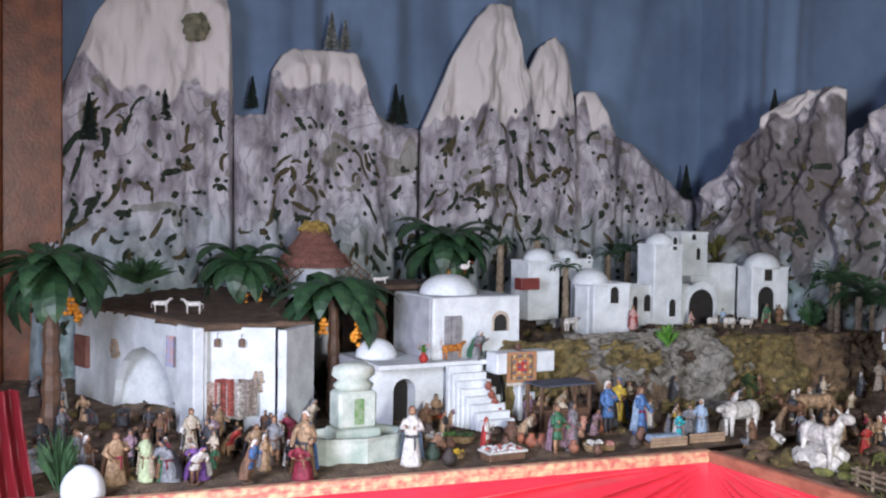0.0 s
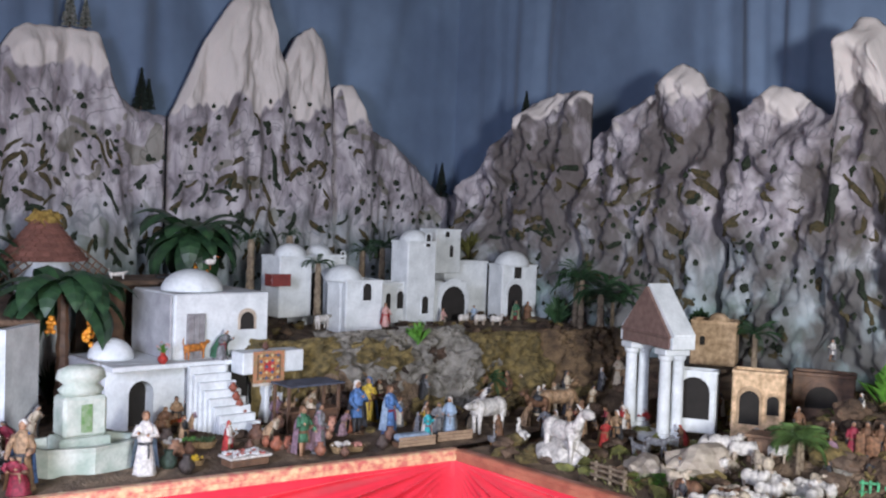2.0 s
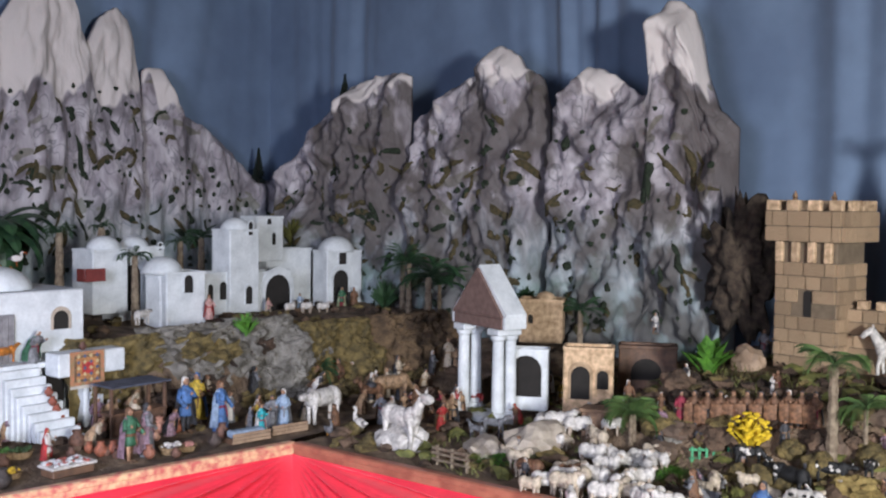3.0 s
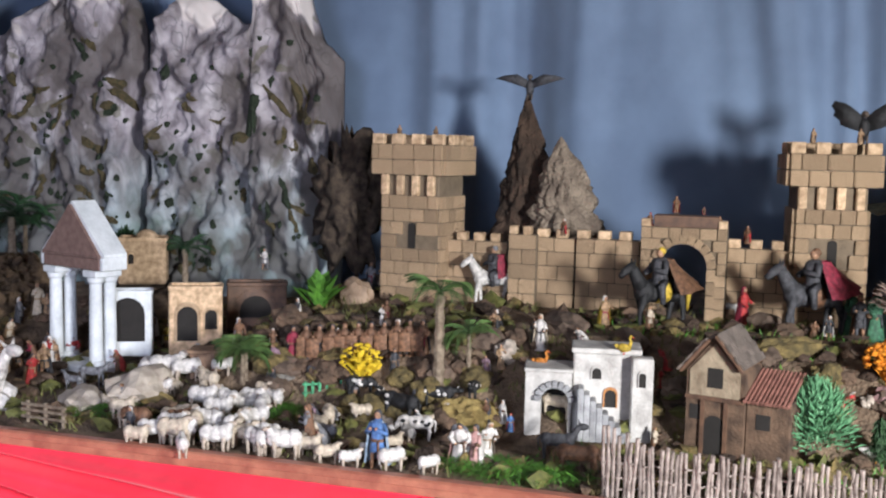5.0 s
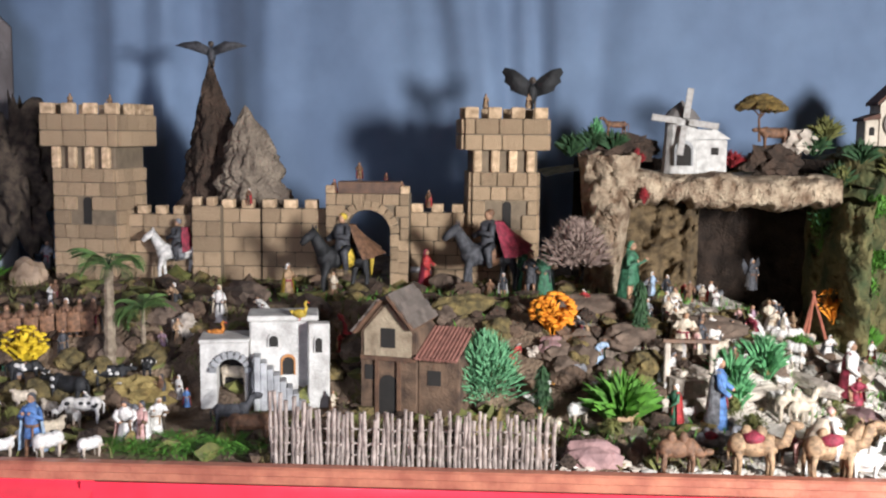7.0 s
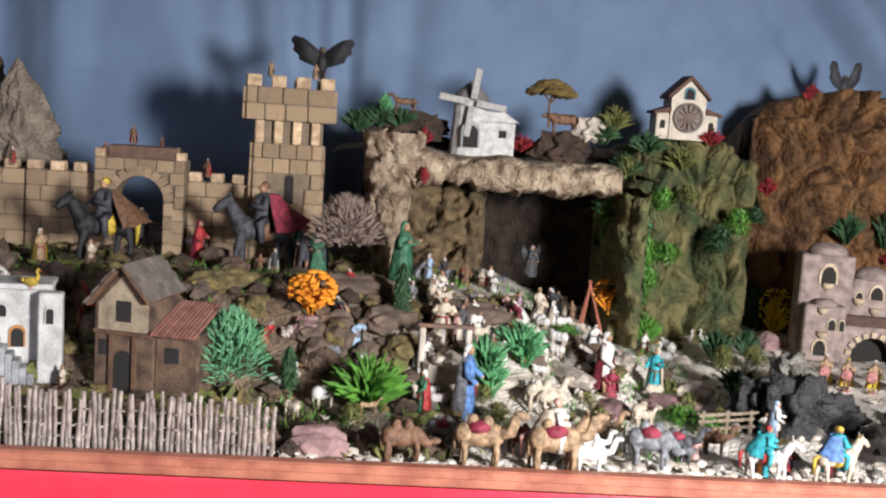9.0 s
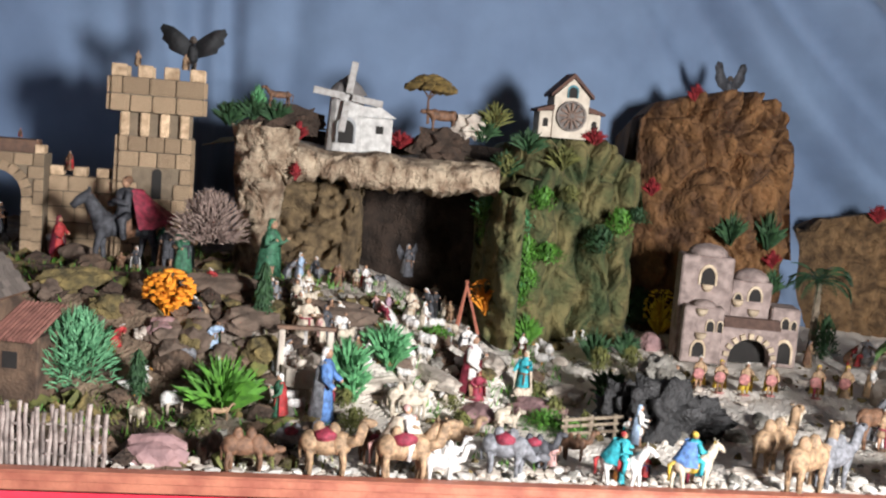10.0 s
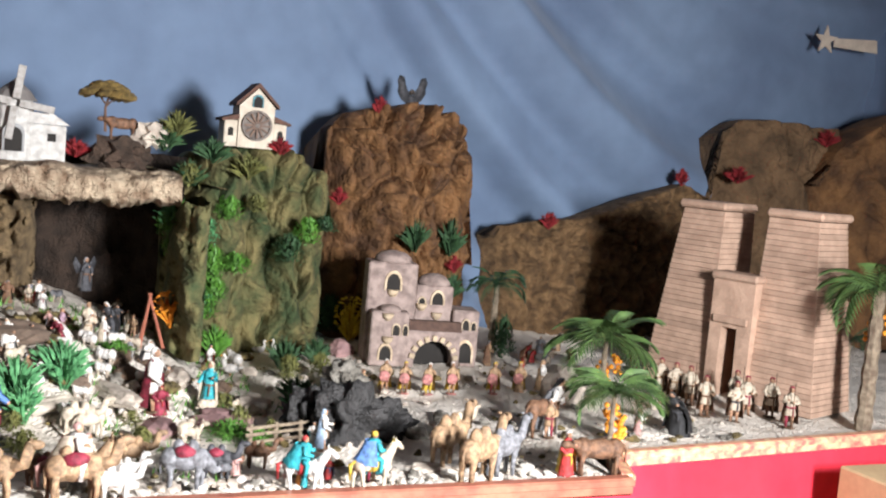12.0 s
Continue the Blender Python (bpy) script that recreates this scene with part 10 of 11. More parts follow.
jar(1.367, 2.539, 0.788, 0.029, (0.2, 0.1, 0.07), "small round clay pot at the market")
jar(1.189, 2.29, 0.787, 0.025, (0.4, 0.13, 0.07), "small round clay pot at the market")
jar(1.665, 2.315, 0.787, 0.024, (0.55, 0.3, 0.2), "small round clay pot at the market")
jar(1.482, 2.325, 0.788, 0.027, (0.4, 0.13, 0.07), "small round clay pot at the market")
jar(1.283, 2.472, 0.788, 0.040, (0.1, 0.07, 0.06), "small round clay pot at the market")
jar(1.247, 2.353, 0.788, 0.038, (0.55, 0.3, 0.2), "small round clay pot at the market")
jar(1.314, 2.447, 0.788, 0.029, (0.2, 0.1, 0.07), "small round clay pot at the market")
jar(1.753, 2.347, 0.788, 0.029, (0.4, 0.13, 0.07), "small round clay pot at the market")
jar(1.578, 2.251, 0.788, 0.038, (0.55, 0.3, 0.2), "small round clay pot at the market")
jar(1.748, 2.487, 0.791, 0.038, (0.4, 0.13, 0.07), "small round clay pot at the market")
jar(1.59, 2.136, 0.787, 0.026, (0.2, 0.1, 0.07), "small round clay pot at the market")
jar(1.791, 2.214, 0.787, 0.039, (0.2, 0.1, 0.07), "small round clay pot at the market")
jar(1.257, 2.347, 0.788, 0.026, (0.55, 0.3, 0.2), "small round clay pot at the market")
jar(1.427, 2.311, 0.787, 0.027, (0.2, 0.1, 0.07), "small round clay pot at the market")
bush("grass_tuft", 2.348, -0.479, 0.861, 0.124, 0.085, GREEN1, "bright green grass tuft on the stony bank", 130, 0.007, 0.3)
bush("grass_tuft", 2.292, -0.402, 0.832, 0.121, 0.093, GREEN1, "bright green grass tuft on the stony bank", 130, 0.007, 0.3)
bush("grass_tuft", 3.078, -0.892, 0.791, 0.085, 0.101, GREEN1, "bright green grass tuft on the stony bank", 130, 0.007, 0.3)
bush("grass_tuft", 2.406, -0.954, 0.787, 0.103, 0.075, GREEN3, "bright green grass tuft on the stony bank", 130, 0.007, 0.3)
bush("grass_tuft", 2.823, -1.118, 0.786, 0.087, 0.080, GREEN3, "bright green grass tuft on the stony bank", 130, 0.007, 0.3)
bush("grass_tuft", 2.756, -1.018, 0.787, 0.098, 0.091, GREEN3, "bright green grass tuft on the stony bank", 130, 0.007, 0.3)
bush("moss_clump", 2.229, -0.397, 0.797, 0.096, 0.043, OLIVE, "low mossy green clump on the slate", 260, 0.006, 0.8)
bush("moss_clump", 2.252, -0.597, 0.798, 0.098, 0.038, OLIVE, "low mossy green clump on the slate", 260, 0.006, 0.8)
bush("moss_clump", 2.236, -0.793, 0.788, 0.122, 0.055, OLIVE, "low mossy green clump on the slate", 260, 0.006, 0.8)
bush("moss_clump", 2.18, -0.84, 0.787, 0.076, 0.043, OLIVE, "low mossy green clump on the slate", 260, 0.006, 0.8)
figurine(2.38, -0.306, 0.085, -108, "cream", "tan")
figurine(2.467, -0.318, 0.065, -108, "cream", "white")
figurine(2.415, -0.391, 0.053, -126, "white", "cream", bow=0.48, wide=1.23)
figurine(2.407, -0.366, 0.052, -45, "brown", "grey")
figurine(2.467, -0.484, 0.059, -33, "mauve", "brown")
figurine(2.553, -0.542, 0.074, -90, "cream", "tan")
figurine(2.721, -0.609, 0.086, -137, "dark grey", "black", bow=0.49, wide=0.99)
figurine(3.101, -0.935, 0.065, -63, "dark grey", "pale blue", bow=0.42, wide=1.39)
figurine(2.843, -1.8, 0.059, -58, "cream", "grey", bow=0.62, wide=1.33)
figurine(2.519, -1.602, 0.084, -49, "white", "tan")
figurine(2.15, -1.635, 0.050, -120, "cream", "pink")
figurine(2.854, -2.262, 0.070, -87, "tan", "cream")
figurine(2.836, -1.527, 0.069, -38, "brown", "tan")
figurine(2.835, -1.611, 0.070, -25, "tan", "brown")
figurine(2.913, -1.766, 0.060, -46, "red", "brown", bow=0.54, wide=1.22)
figurine(2.144, -1.413, 0.083, -118, "tan", "white")
figurine(2.104, -0.917, 0.079, -26, "white", "pale blue")
figurine(1.989, -0.732, 0.045, -69, "brown", "grey", bow=0.37, wide=1.35)
figurine(1.977, -0.706, 0.049, -156, "grey", "brown", bow=0.54, wide=1.15)
figurine(2.273, -0.999, 0.104, -148, "dark grey", "grey")
animal("camel", 2.211, -0.503, 0.073, -96, "cream")
animal("sheep", 2.175, -0.685, 0.045, 94, "cream")
animal("camel", 1.948, -0.546, 0.052, -94, "white")
animal("sheep", 3.067, -1.006, 0.037, 91, "white")
animal("sheep", 3.111, -1.081, 0.038, -86, "white")
animal("sheep", 3.113, -1.147, 0.032, -95, "white")
animal("sheep", 2.738, -0.894, 0.047, 70, "white")
animal("sheep", 2.55, -0.601, 0.030, 74, "white")
animal("sheep", 2.366, -0.397, 0.034, -70, "cream")
animal("sheep", 2.84, -0.433, 0.028, -87, "grey")
animal("sheep", 2.893, -0.5, 0.031, 70, "grey")
animal("sheep", 2.735, -0.357, 0.026, 108, "grey")
stone(2.829, -0.416, 0.022, (1.4, 1.0, 0.6), EARTH, "rough mossy clod on the bank", seed=0)
stone(2.391, -0.6, 0.024, (1.4, 1.0, 0.6), EARTH, "rough mossy clod on the bank", seed=3)
stone(2.409, -0.333, 0.021, (1.4, 1.0, 0.6), MOSS, "rough mossy clod on the bank", seed=4)
stone(2.369, -0.636, 0.021, (1.4, 1.0, 0.6), EARTH, "rough mossy clod on the bank", seed=5)
stone(3.315, -0.966, 0.015, (1.4, 1.0, 0.6), MOSS, "rough mossy clod on the bank", seed=6)
stone(2.418, -0.6, 0.014, (1.4, 1.0, 0.6), mat("brown_boulder", (0.16, 0.11, 0.08), (0.08, 0.055, 0.04), 20, 0.9, 0.7), "rough mossy clod on the bank", seed=7)
stone(2.521, -0.284, 0.019, (1.4, 1.0, 0.6), MOSS, "rough mossy clod on the bank", seed=8)
stone(2.392, -0.689, 0.020, (1.4, 1.0, 0.6), MOSS, "rough mossy clod on the bank", seed=9)
stone(3.152, -0.82, 0.028, (1.4, 1.0, 0.6), mat("brown_boulder", (0.16, 0.11, 0.08), (0.08, 0.055, 0.04), 20, 0.9, 0.7), "rough mossy clod on the bank", seed=10)
stone(2.743, -0.828, 0.012, (1.4, 1.0, 0.6), EARTH, "rough mossy clod on the bank", seed=13)
stone(2.445, -0.325, 0.025, (1.4, 1.0, 0.6), EARTH, "rough mossy clod on the bank", seed=14)
stone(2.607, -0.478, 0.023, (1.4, 1.0, 0.6), MOSS, "rough mossy clod on the bank", seed=16)
stone(2.898, -0.961, 0.017, (1.4, 1.0, 0.6), MOSS, "rough mossy clod on the bank", seed=17)
stone(2.837, -0.317, 0.014, (1.4, 1.0, 0.6), EARTH, "rough mossy clod on the bank", seed=19)
stone(2.402, -0.363, 0.017, (1.4, 1.0, 0.6), mat("brown_boulder", (0.16, 0.11, 0.08), (0.08, 0.055, 0.04), 20, 0.9, 0.7), "rough mossy clod on the bank", seed=20)
stone(2.44, -0.674, 0.023, (1.4, 1.0, 0.6), EARTH, "rough mossy clod on the bank", seed=21)
stone(2.444, -0.586, 0.027, (1.4, 1.0, 0.6), EARTH, "rough mossy clod on the bank", seed=22)
stone(2.453, -0.261, 0.015, (1.4, 1.0, 0.6), mat("brown_boulder", (0.16, 0.11, 0.08), (0.08, 0.055, 0.04), 20, 0.9, 0.7), "rough mossy clod on the bank", seed=23)
stone(2.344, -0.362, 0.024, (1.4, 1.0, 0.6), EARTH, "rough mossy clod on the bank", seed=25)
stone(2.473, -0.801, 0.024, (1.4, 1.0, 0.6), EARTH, "rough mossy clod on the bank", seed=26)
stone(2.351, -0.488, 0.023, (1.4, 1.0, 0.6), MOSS, "rough mossy clod on the bank", seed=27)
stone(2.438, -0.471, 0.018, (1.4, 1.0, 0.6), MOSS, "rough mossy clod on the bank", seed=28)
stone(3.379, -0.878, 0.020, (1.4, 1.0, 0.6), EARTH, "rough mossy clod on the bank", seed=30)
stone(2.546, -0.446, 0.021, (1.4, 1.0, 0.6), MOSS, "rough mossy clod on the bank", seed=31)
stone(2.418, -0.266, 0.030, (1.4, 1.0, 0.6), MOSS, "rough mossy clod on the bank", seed=32)
stone(2.492, -0.655, 0.015, (1.4, 1.0, 0.6), EARTH, "rough mossy clod on the bank", seed=33)
animal("sheep", 2.068, 1.281, 0.036, -113, "white")
animal("sheep", 2.021, 1, 0.043, -83, "grey")
animal("sheep", 2.188, 1.262, 0.047, -99, "white")
animal("sheep", 2.08, 0.85, 0.038, 92, "white")
animal("sheep", 2.245, 1.25, 0.040, -75, "cream")
animal("sheep", 1.961, 1.021, 0.041, 75, "cream")
animal("sheep", 2.135, 0.761, 0.036, -99, "grey")
animal("sheep", 2.229, 1.48, 0.041, 93, "cream")
animal("sheep", 1.966, 0.895, 0.029, -110, "white")
animal("sheep", 2.011, 1.335, 0.048, -80, "cream")
animal("sheep", 1.998, 0.856, 0.041, -101, "cream")
animal("sheep", 2.243, 1.397, 0.038, 66, "cream")
animal("sheep", 2.034, 1.473, 0.048, -82, "cream")
animal("sheep", 1.955, 1.284, 0.046, 105, "white")
animal("sheep", 2.238, 0.803, 0.034, 97, "white")
animal("sheep", 2.084, 1.539, 0.034, 102, "cream")
animal("sheep", 2.194, 0.995, 0.043, 108, "cream")
animal("sheep", 2.273, 0.887, 0.042, -95, "grey")
animal("sheep", 2.062, 0.697, 0.029, -65, "cream")
animal("sheep", 1.97, 1.421, 0.044, 65, "cream")
animal("sheep", 2.039, 1.323, 0.046, -93, "cream")
animal("sheep", 2.089, 1.05, 0.040, 95, "cream")
animal("sheep", 2.2, 0.847, 0.031, -87, "cream")
animal("sheep", 2.142, 0.922, 0.036, 65, "cream")
figurine(2.273, 1.042, 0.055, -21, "grey", "dark grey", bow=0.58, wide=0.99)
figurine(2.755, 1.979, 0.053, -82, "white", "dark grey", bow=0.67, wide=1.11)
figurine(2.752, 1.768, 0.077, -110, "dark grey", "brown")
figurine(2.193, 1.052, 0.041, -95, "grey", "white", bow=0.65, wide=1.00)
figurine(2.462, 0.775, 0.058, -151, "tan", "black")
figurine(2.137, 1.066, 0.056, -155, "mauve", "dark grey", bow=0.55, wide=1.06)
figurine(2.348, 1.235, 0.054, -36, "grey", "black")
figurine(2.284, 0.438, 0.045, -44, "grey", "dark grey", bow=0.37, wide=1.17)
figurine(2.438, 0.571, 0.053, -130, "white", "white", bow=0.59, wide=1.33)
figurine(2.475, 0.776, 0.057, -99, "tan", "dark grey", bow=0.67, wide=1.26)
figurine(2.433, 0.677, 0.064, -138, "dark grey", "black")
figurine(2.746, 1.853, 0.077, -112, "brown", "white")
figurine(2.228, 0.732, 0.061, -131, "brown", "dark grey")
figurine(2.754, 2.001, 0.076, -62, "white", "white")
figurine(2.042, 1.462, 0.042, -25, "brown", "brown")
figurine(2.468, 1.053, 0.049, -71, "white", "dark grey")
figurine(2.346, 0.433, 0.059, -24, "brown", "black")
figurine(2.427, 0.47, 0.038, -157, "mauve", "dark grey", bow=0.68, wide=1.04)
figurine(2.127, 1.521, 0.062, -114, "grey", "brown", bow=0.43, wide=1.08)
figurine(2.324, 1.256, 0.063, -104, "mauve", "black", bow=0.41, wide=1.39)
figurine(2.334, 1.184, 0.053, -126, "dark grey", "brown")
figurine(2.306, 0.433, 0.051, -67, "dark grey", "dark grey", bow=0.51, wide=0.97)
figurine(2.354, 0.767, 0.049, -83, "mauve", "white", bow=0.69, wide=0.95)
figurine(2.242, 0.701, 0.050, -127, "white", "white")
figurine(2.364, 0.737, 0.058, -74, "tan", "black")
figurine(2.264, 1.237, 0.056, -123, "dark grey", "black")

# ---- hamlet below the castle ----
def wattle_fence(x, y0, y1, h, label):
    t = thing("wattle_fence", Matrix(), label, "fence")
    rnd = random.Random(5)
    n = 56
    STICK = mat("weathered_stick", (0.34, 0.28, 0.25), (0.16, 0.125, 0.11), 60, 0.9, 0.5, vary=0.25)
    for k in range(n):
        y = y0 + (y1 - y0) * (k + rnd.uniform(-0.2, 0.2)) / (n - 1)
        hh = h * rnd.uniform(0.86, 1.08) + (0.03 * (1 - k / 9) if k < 9 else 0)
        lean = rnd.uniform(-0.0012, 0.0012)
        pts = [(x + rnd.uniform(-0.003, 0.003), y + lean * j + rnd.uniform(-0.001, 0.001), 0.785 + hh * j / 4) for j in range(5)]
        part("stick", tube(B(), pts, [0.0036 * rnd.uniform(0.75, 1.2) for _ in pts], 6), STICK, t)
    for z in (0.25, 0.45, 0.7):
        part("twig", tube(B(), [(x - 0.005 + 0.010 * (j % 2), y0 + (y1 - y0) * j / 41, 0.785 + h * z + 0.002 * math.sin(j * 1.7)) for j in range(42)], [0.0018] * 42, 5), STICK, t)
    return t


wattle_fence(1.887, 0.437, -0.026, 0.098, "weathered grey woven stick fence along the table edge")
# turf patches
for gx, gy, gw in ((1.953, 0.618, 0.16), (1.967, 0.53, 0.12), (2.187, 1.205, 0.14), (2.201, 1.209, 0.12), (1.977, 0.697, 0.12), (2.017, 1.337, 0.12), (2.063, 1.526, 0.12)):
    bush("turf", gx, gy, ground_height(gx, gy) + 0.002, gw * 1.6, 0.016, GREEN2, "patch of short green artificial turf", 900, 0.004, 0.1, "grass")

# white flat-roofed farmhouse
fxx, fyy, fzz = 2.209, 0.427, 0.794
FWD = 0.253
farm = thing("model_house", east(fxx, 0.647, fzz, 10), "white-grey farmhouse with stone arch and outside stair", "model house")
OLDW = mat("old_whitewash", (0.58, 0.56, 0.53), (0.36, 0.34, 0.32), 30, 0.85, 0.5)
ARCHST = mat("grey_voussoir", (0.42, 0.42, 0.43), (0.25, 0.25, 0.26), 40, 0.9, 0.6, vary=0.2)
u = FWD / 222
part("low_wing", profile(B(), [(0, 0), (0, 115 * u), (82 * u, 115 * u), (82 * u, 0), *arch(48 * u, 88 * u, 52 * u, 0)], 0, 0.09), OLDW, farm)
# black sheet behind the stable arch for its inner shade
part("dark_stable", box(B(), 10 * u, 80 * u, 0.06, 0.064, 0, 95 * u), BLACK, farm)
part("tall_wing", box(B(), 83 * u, 200 * u, 0.015, 0.10, 0, 150 * u, 0.003), OLDW, farm)
part("side_wing", box(B(), 184 * u, 222 * u, -0.02, 0.014, 0, 150 * u, 0.003), OLDW, farm)
part("parapet", box(B(), 80 * u, 203 * u, 0.010, 0.105, 150 * u + 0.0005, 160 * u, 0.002), OLDW, farm)
part("low_parapet", box(B(), -3 * u, 84 * u, -0.004, 0.094, 115 * u + 0.0005, 122 * u, 0.002), OLDW, farm)
for k in range(9):
    a = math.pi * (k + 0.5) / 9
    ob = new("voussoir", BLOCK)
    ob.parent = farm
    ob.material_slots[0].link, ob.material_slots[0].material = "OBJECT", ARCHST
    ob.matrix_local = pose(52 * u + 31 * u * math.cos(a), -0.003, 64 * u + 31 * u * math.sin(a), 0, 90 - math.degrees(a), 0) @ Matrix.Diagonal((9 * u, 0.012, 13 * u, 1))
for k in range(8):
    part("stair", box(B(), (92 + 11 * k) * u, (103 + 11 * k) * u, -0.03, 0.0145, 0, (95 - 11 * k) * u, 0.002), ARCHST, farm)
opening(farm, pose(0, 0.015, 0), 20 * u, 32 * u, 150 * u, 55 * u, "window", True, mat("orange_frame", (0.45, 0.20, 0.07), None, 40, 0.8, 0.3))
opening(farm, pose(0, 0.015, 0), 16 * u, 20 * u, 125 * u, 105 * u, "window", True, OLDW)
opening(farm, pose(0, -0.02, 0), 12 * u, 26 * u, 203 * u, 100 * u, "window", True, OLDW)

# brown barn with tiled roofs
bxx, byy, bzz = 2.213, 0.248, 0.794
BW = 0.197
v = BW / 175
barn = thing("barn", east(bxx, 0.329, bzz, -14), "brown half-timbered barn with shingle and tile roofs", "barn")
# brown barn plaster, darkened for the shade lying on the walls
BROWNP = mat("shaded_brown_plaster", (0.15, 0.092, 0.058), (0.05, 0.03, 0.02), 30, 0.9, 0.6)
OCHRE = mat("pale_gable_plaster", (0.36, 0.29, 0.20), (0.2, 0.15, 0.1), 30, 0.9, 0.5)
part("main_wall", profile(B(), [(0, 0), (0, 145 * v), (48 * v, 205 * v), (100 * v, 145 * v), (100 * v, 0)], 0, 0.12), BROWNP, barn)
part("gable_plaster", profile(B(), [(6 * v, 100 * v), (6 * v, 146 * v), (48 * v, 194 * v), (92 * v, 146 * v), (92 * v, 100 * v)], -0.003, -0.0005), OCHRE, barn)
part("lean_to_wall", box(B(), 101 * v, 175 * v, 0.01, 0.11, 0, 105 * v, 0.002), BROWNP, barn)
for s, ang in ((0, 1), (1, -1)):
    rf = part("roof_slope", box(B(), 0, 74 * v, -0.02, 0.135, 0, 0.006, 0.001), WOOD, barn)
    rf.matrix_local = pose(-6 * v, 0, 141 * v, 0, -51, 0) if s == 0 else pose(49 * v, 0, 208 * v, 0, 50, 0)
    for r in range(6):
        for c in range(7):
            ob = new("shingle", BLOCK)
            ob.parent = rf
            ob.material_slots[0].link, ob.material_slots[0].material = "OBJECT", mat("grey_shingle", (0.24, 0.20, 0.17), (0.13, 0.10, 0.085), 50, 0.9, 0.6, vary=0.3)
            ob.matrix_local = pose((6 + 12 * r) * v, -0.012 + 0.022 * c + 0.006 * (r % 2), 0.0085, 0, 5, 0) @ Matrix.Diagonal((14 * v, 0.020, 0.004, 1))
for k in range(11):
    part("roof_tile", tube(B(), [((103 + 7 * k) * v, -0.012, 104 * v), ((103 + 7 * k) * v, 0.115, 140 * v)], [3.3 * v] * 2, 8), TILE, barn)
for q in (30, 70):
    part("timber", box(B(), (q - 3) * v, (q + 3) * v, -0.006, -0.0005, 0, 100 * v), WOOD, barn)
part("beam", box(B(), 0, 100 * v, -0.007, -0.0005, 96 * v, 103 * v), WOOD, barn)
opening(barn, pose(0, -0.003, 0), 26 * v, 34 * v, 50 * v, 118 * v, "window", False, None)
opening(barn, pose(0, 0, 0), 22 * v, 26 * v, 18 * v, 60 * v, "window", False, None)
opening(barn, pose(0, 0, 0), 34 * v, 70 * v, 50 * v, 0, "door", True, None)
opening(barn, pose(0, 0.01, 0), 24 * v, 26 * v, 130 * v, 55 * v, "window", False, None)

# green garden fence and hay
ghx, ghy = 2.253, 1.102
gf = thing("garden_fence", east(ghx, ghy + 0.05, ground_height(ghx, ghy), 35), "small bright green toy garden fence", "fence")
GP = paint((0.10, 0.45, 0.22))
for k in range(9):
    part("picket", box(B(), 0.016 * k - 0.003, 0.016 * k + 0.003, 0, 0.004, 0, 0.038, 0.001), GP, gf)
for z in (0.008, 0.028):
    part("rail", box(B(), -0.006, 0.136, 0.0045, 0.008, z, z + 0.005), GP, gf)
hyx, hyy = 2.245, 0.772
rock("hay_mound", hyx, hyy, ground_height(hyx, hyy) - 0.01, 0.055, (0.7, 1.2, 0.6), mat("hay", (0.40, 0.30, 0.11), (0.22, 0.15, 0.05), 70, 0.95, 0.9), "heap of yellow hay among the cows", 0.5, 4, 3, cat="hay")

# wooden hutch and log beside the sheep
hutch = thing("wooden_hutch", east(2.30, 1.47, ground_height(2.30, 1.47), 18), "low brown wooden hutch beside the sheep", "hutch")
HUTCH = mat("hutch_boards", (0.30, 0.19, 0.12), (0.17, 0.10, 0.065), 50, 0.8, 0.4)
part("body", box(B(), 0, 0.105, 0, 0.06, 0, 0.062, 0.002), HUTCH, hutch)
part("lid", box(B(), -0.006, 0.111, -0.006, 0.066, 0.0625, 0.070, 0.002), HUTCH, hutch)
for k in range(3):
    part("batten", box(B(), 0.01 + 0.04 * k, 0.018 + 0.04 * k, -0.003, -0.0005, 0.004, 0.06), WOOD, hutch)
tagged(link("log", tube(B(), [(2.30, 1.27, 0.832), (2.31, 1.235, 0.833), (2.315, 1.20, 0.832)], [0.020, 0.021, 0.019], 12), GREYROCK), "short grey log lying beside the palm", "log")

# well, tripod, camp
wx, wy = 2.281, -0.319
well = thing("well", east(wx, wy, ground_height(wx, wy)), "pale stone well with two posts and beam", "well")
part("ring", lathe(B(), [(0.045, 0), (0.045, 0.035), (0.035, 0.035), (0.035, 0.01)], 16), mat("pale_limestone", (0.55, 0.48, 0.40)), well)
for s in (-1, 1):
    part("post", box(B(), s * 0.045 - 0.006, s * 0.045 + 0.006, -0.006, 0.006, 0, 0.10, 0.002), mat("pale_limestone", (0.55, 0.48, 0.40)), well)
part("beam", box(B(), -0.055, 0.055, -0.005, 0.005, 0.1005, 0.108, 0.001), WOOD, well)
tx, ty = 2.714, -0.687
tri = thing("camp_tripod", pose(tx, ty, ground_height(tx, ty)), "reddish wooden tripod frame over the camp", "tripod")
for k in range(3):
    a = k * 2.094 + 0.4
    part("leg", tube(B(), [(0.035 * math.cos(a), 0.035 * math.sin(a), 0), (-0.003 * math.cos(a), -0.003 * math.sin(a), 0.125)], [0.004, 0.003], 6), REDWOOD, tri)

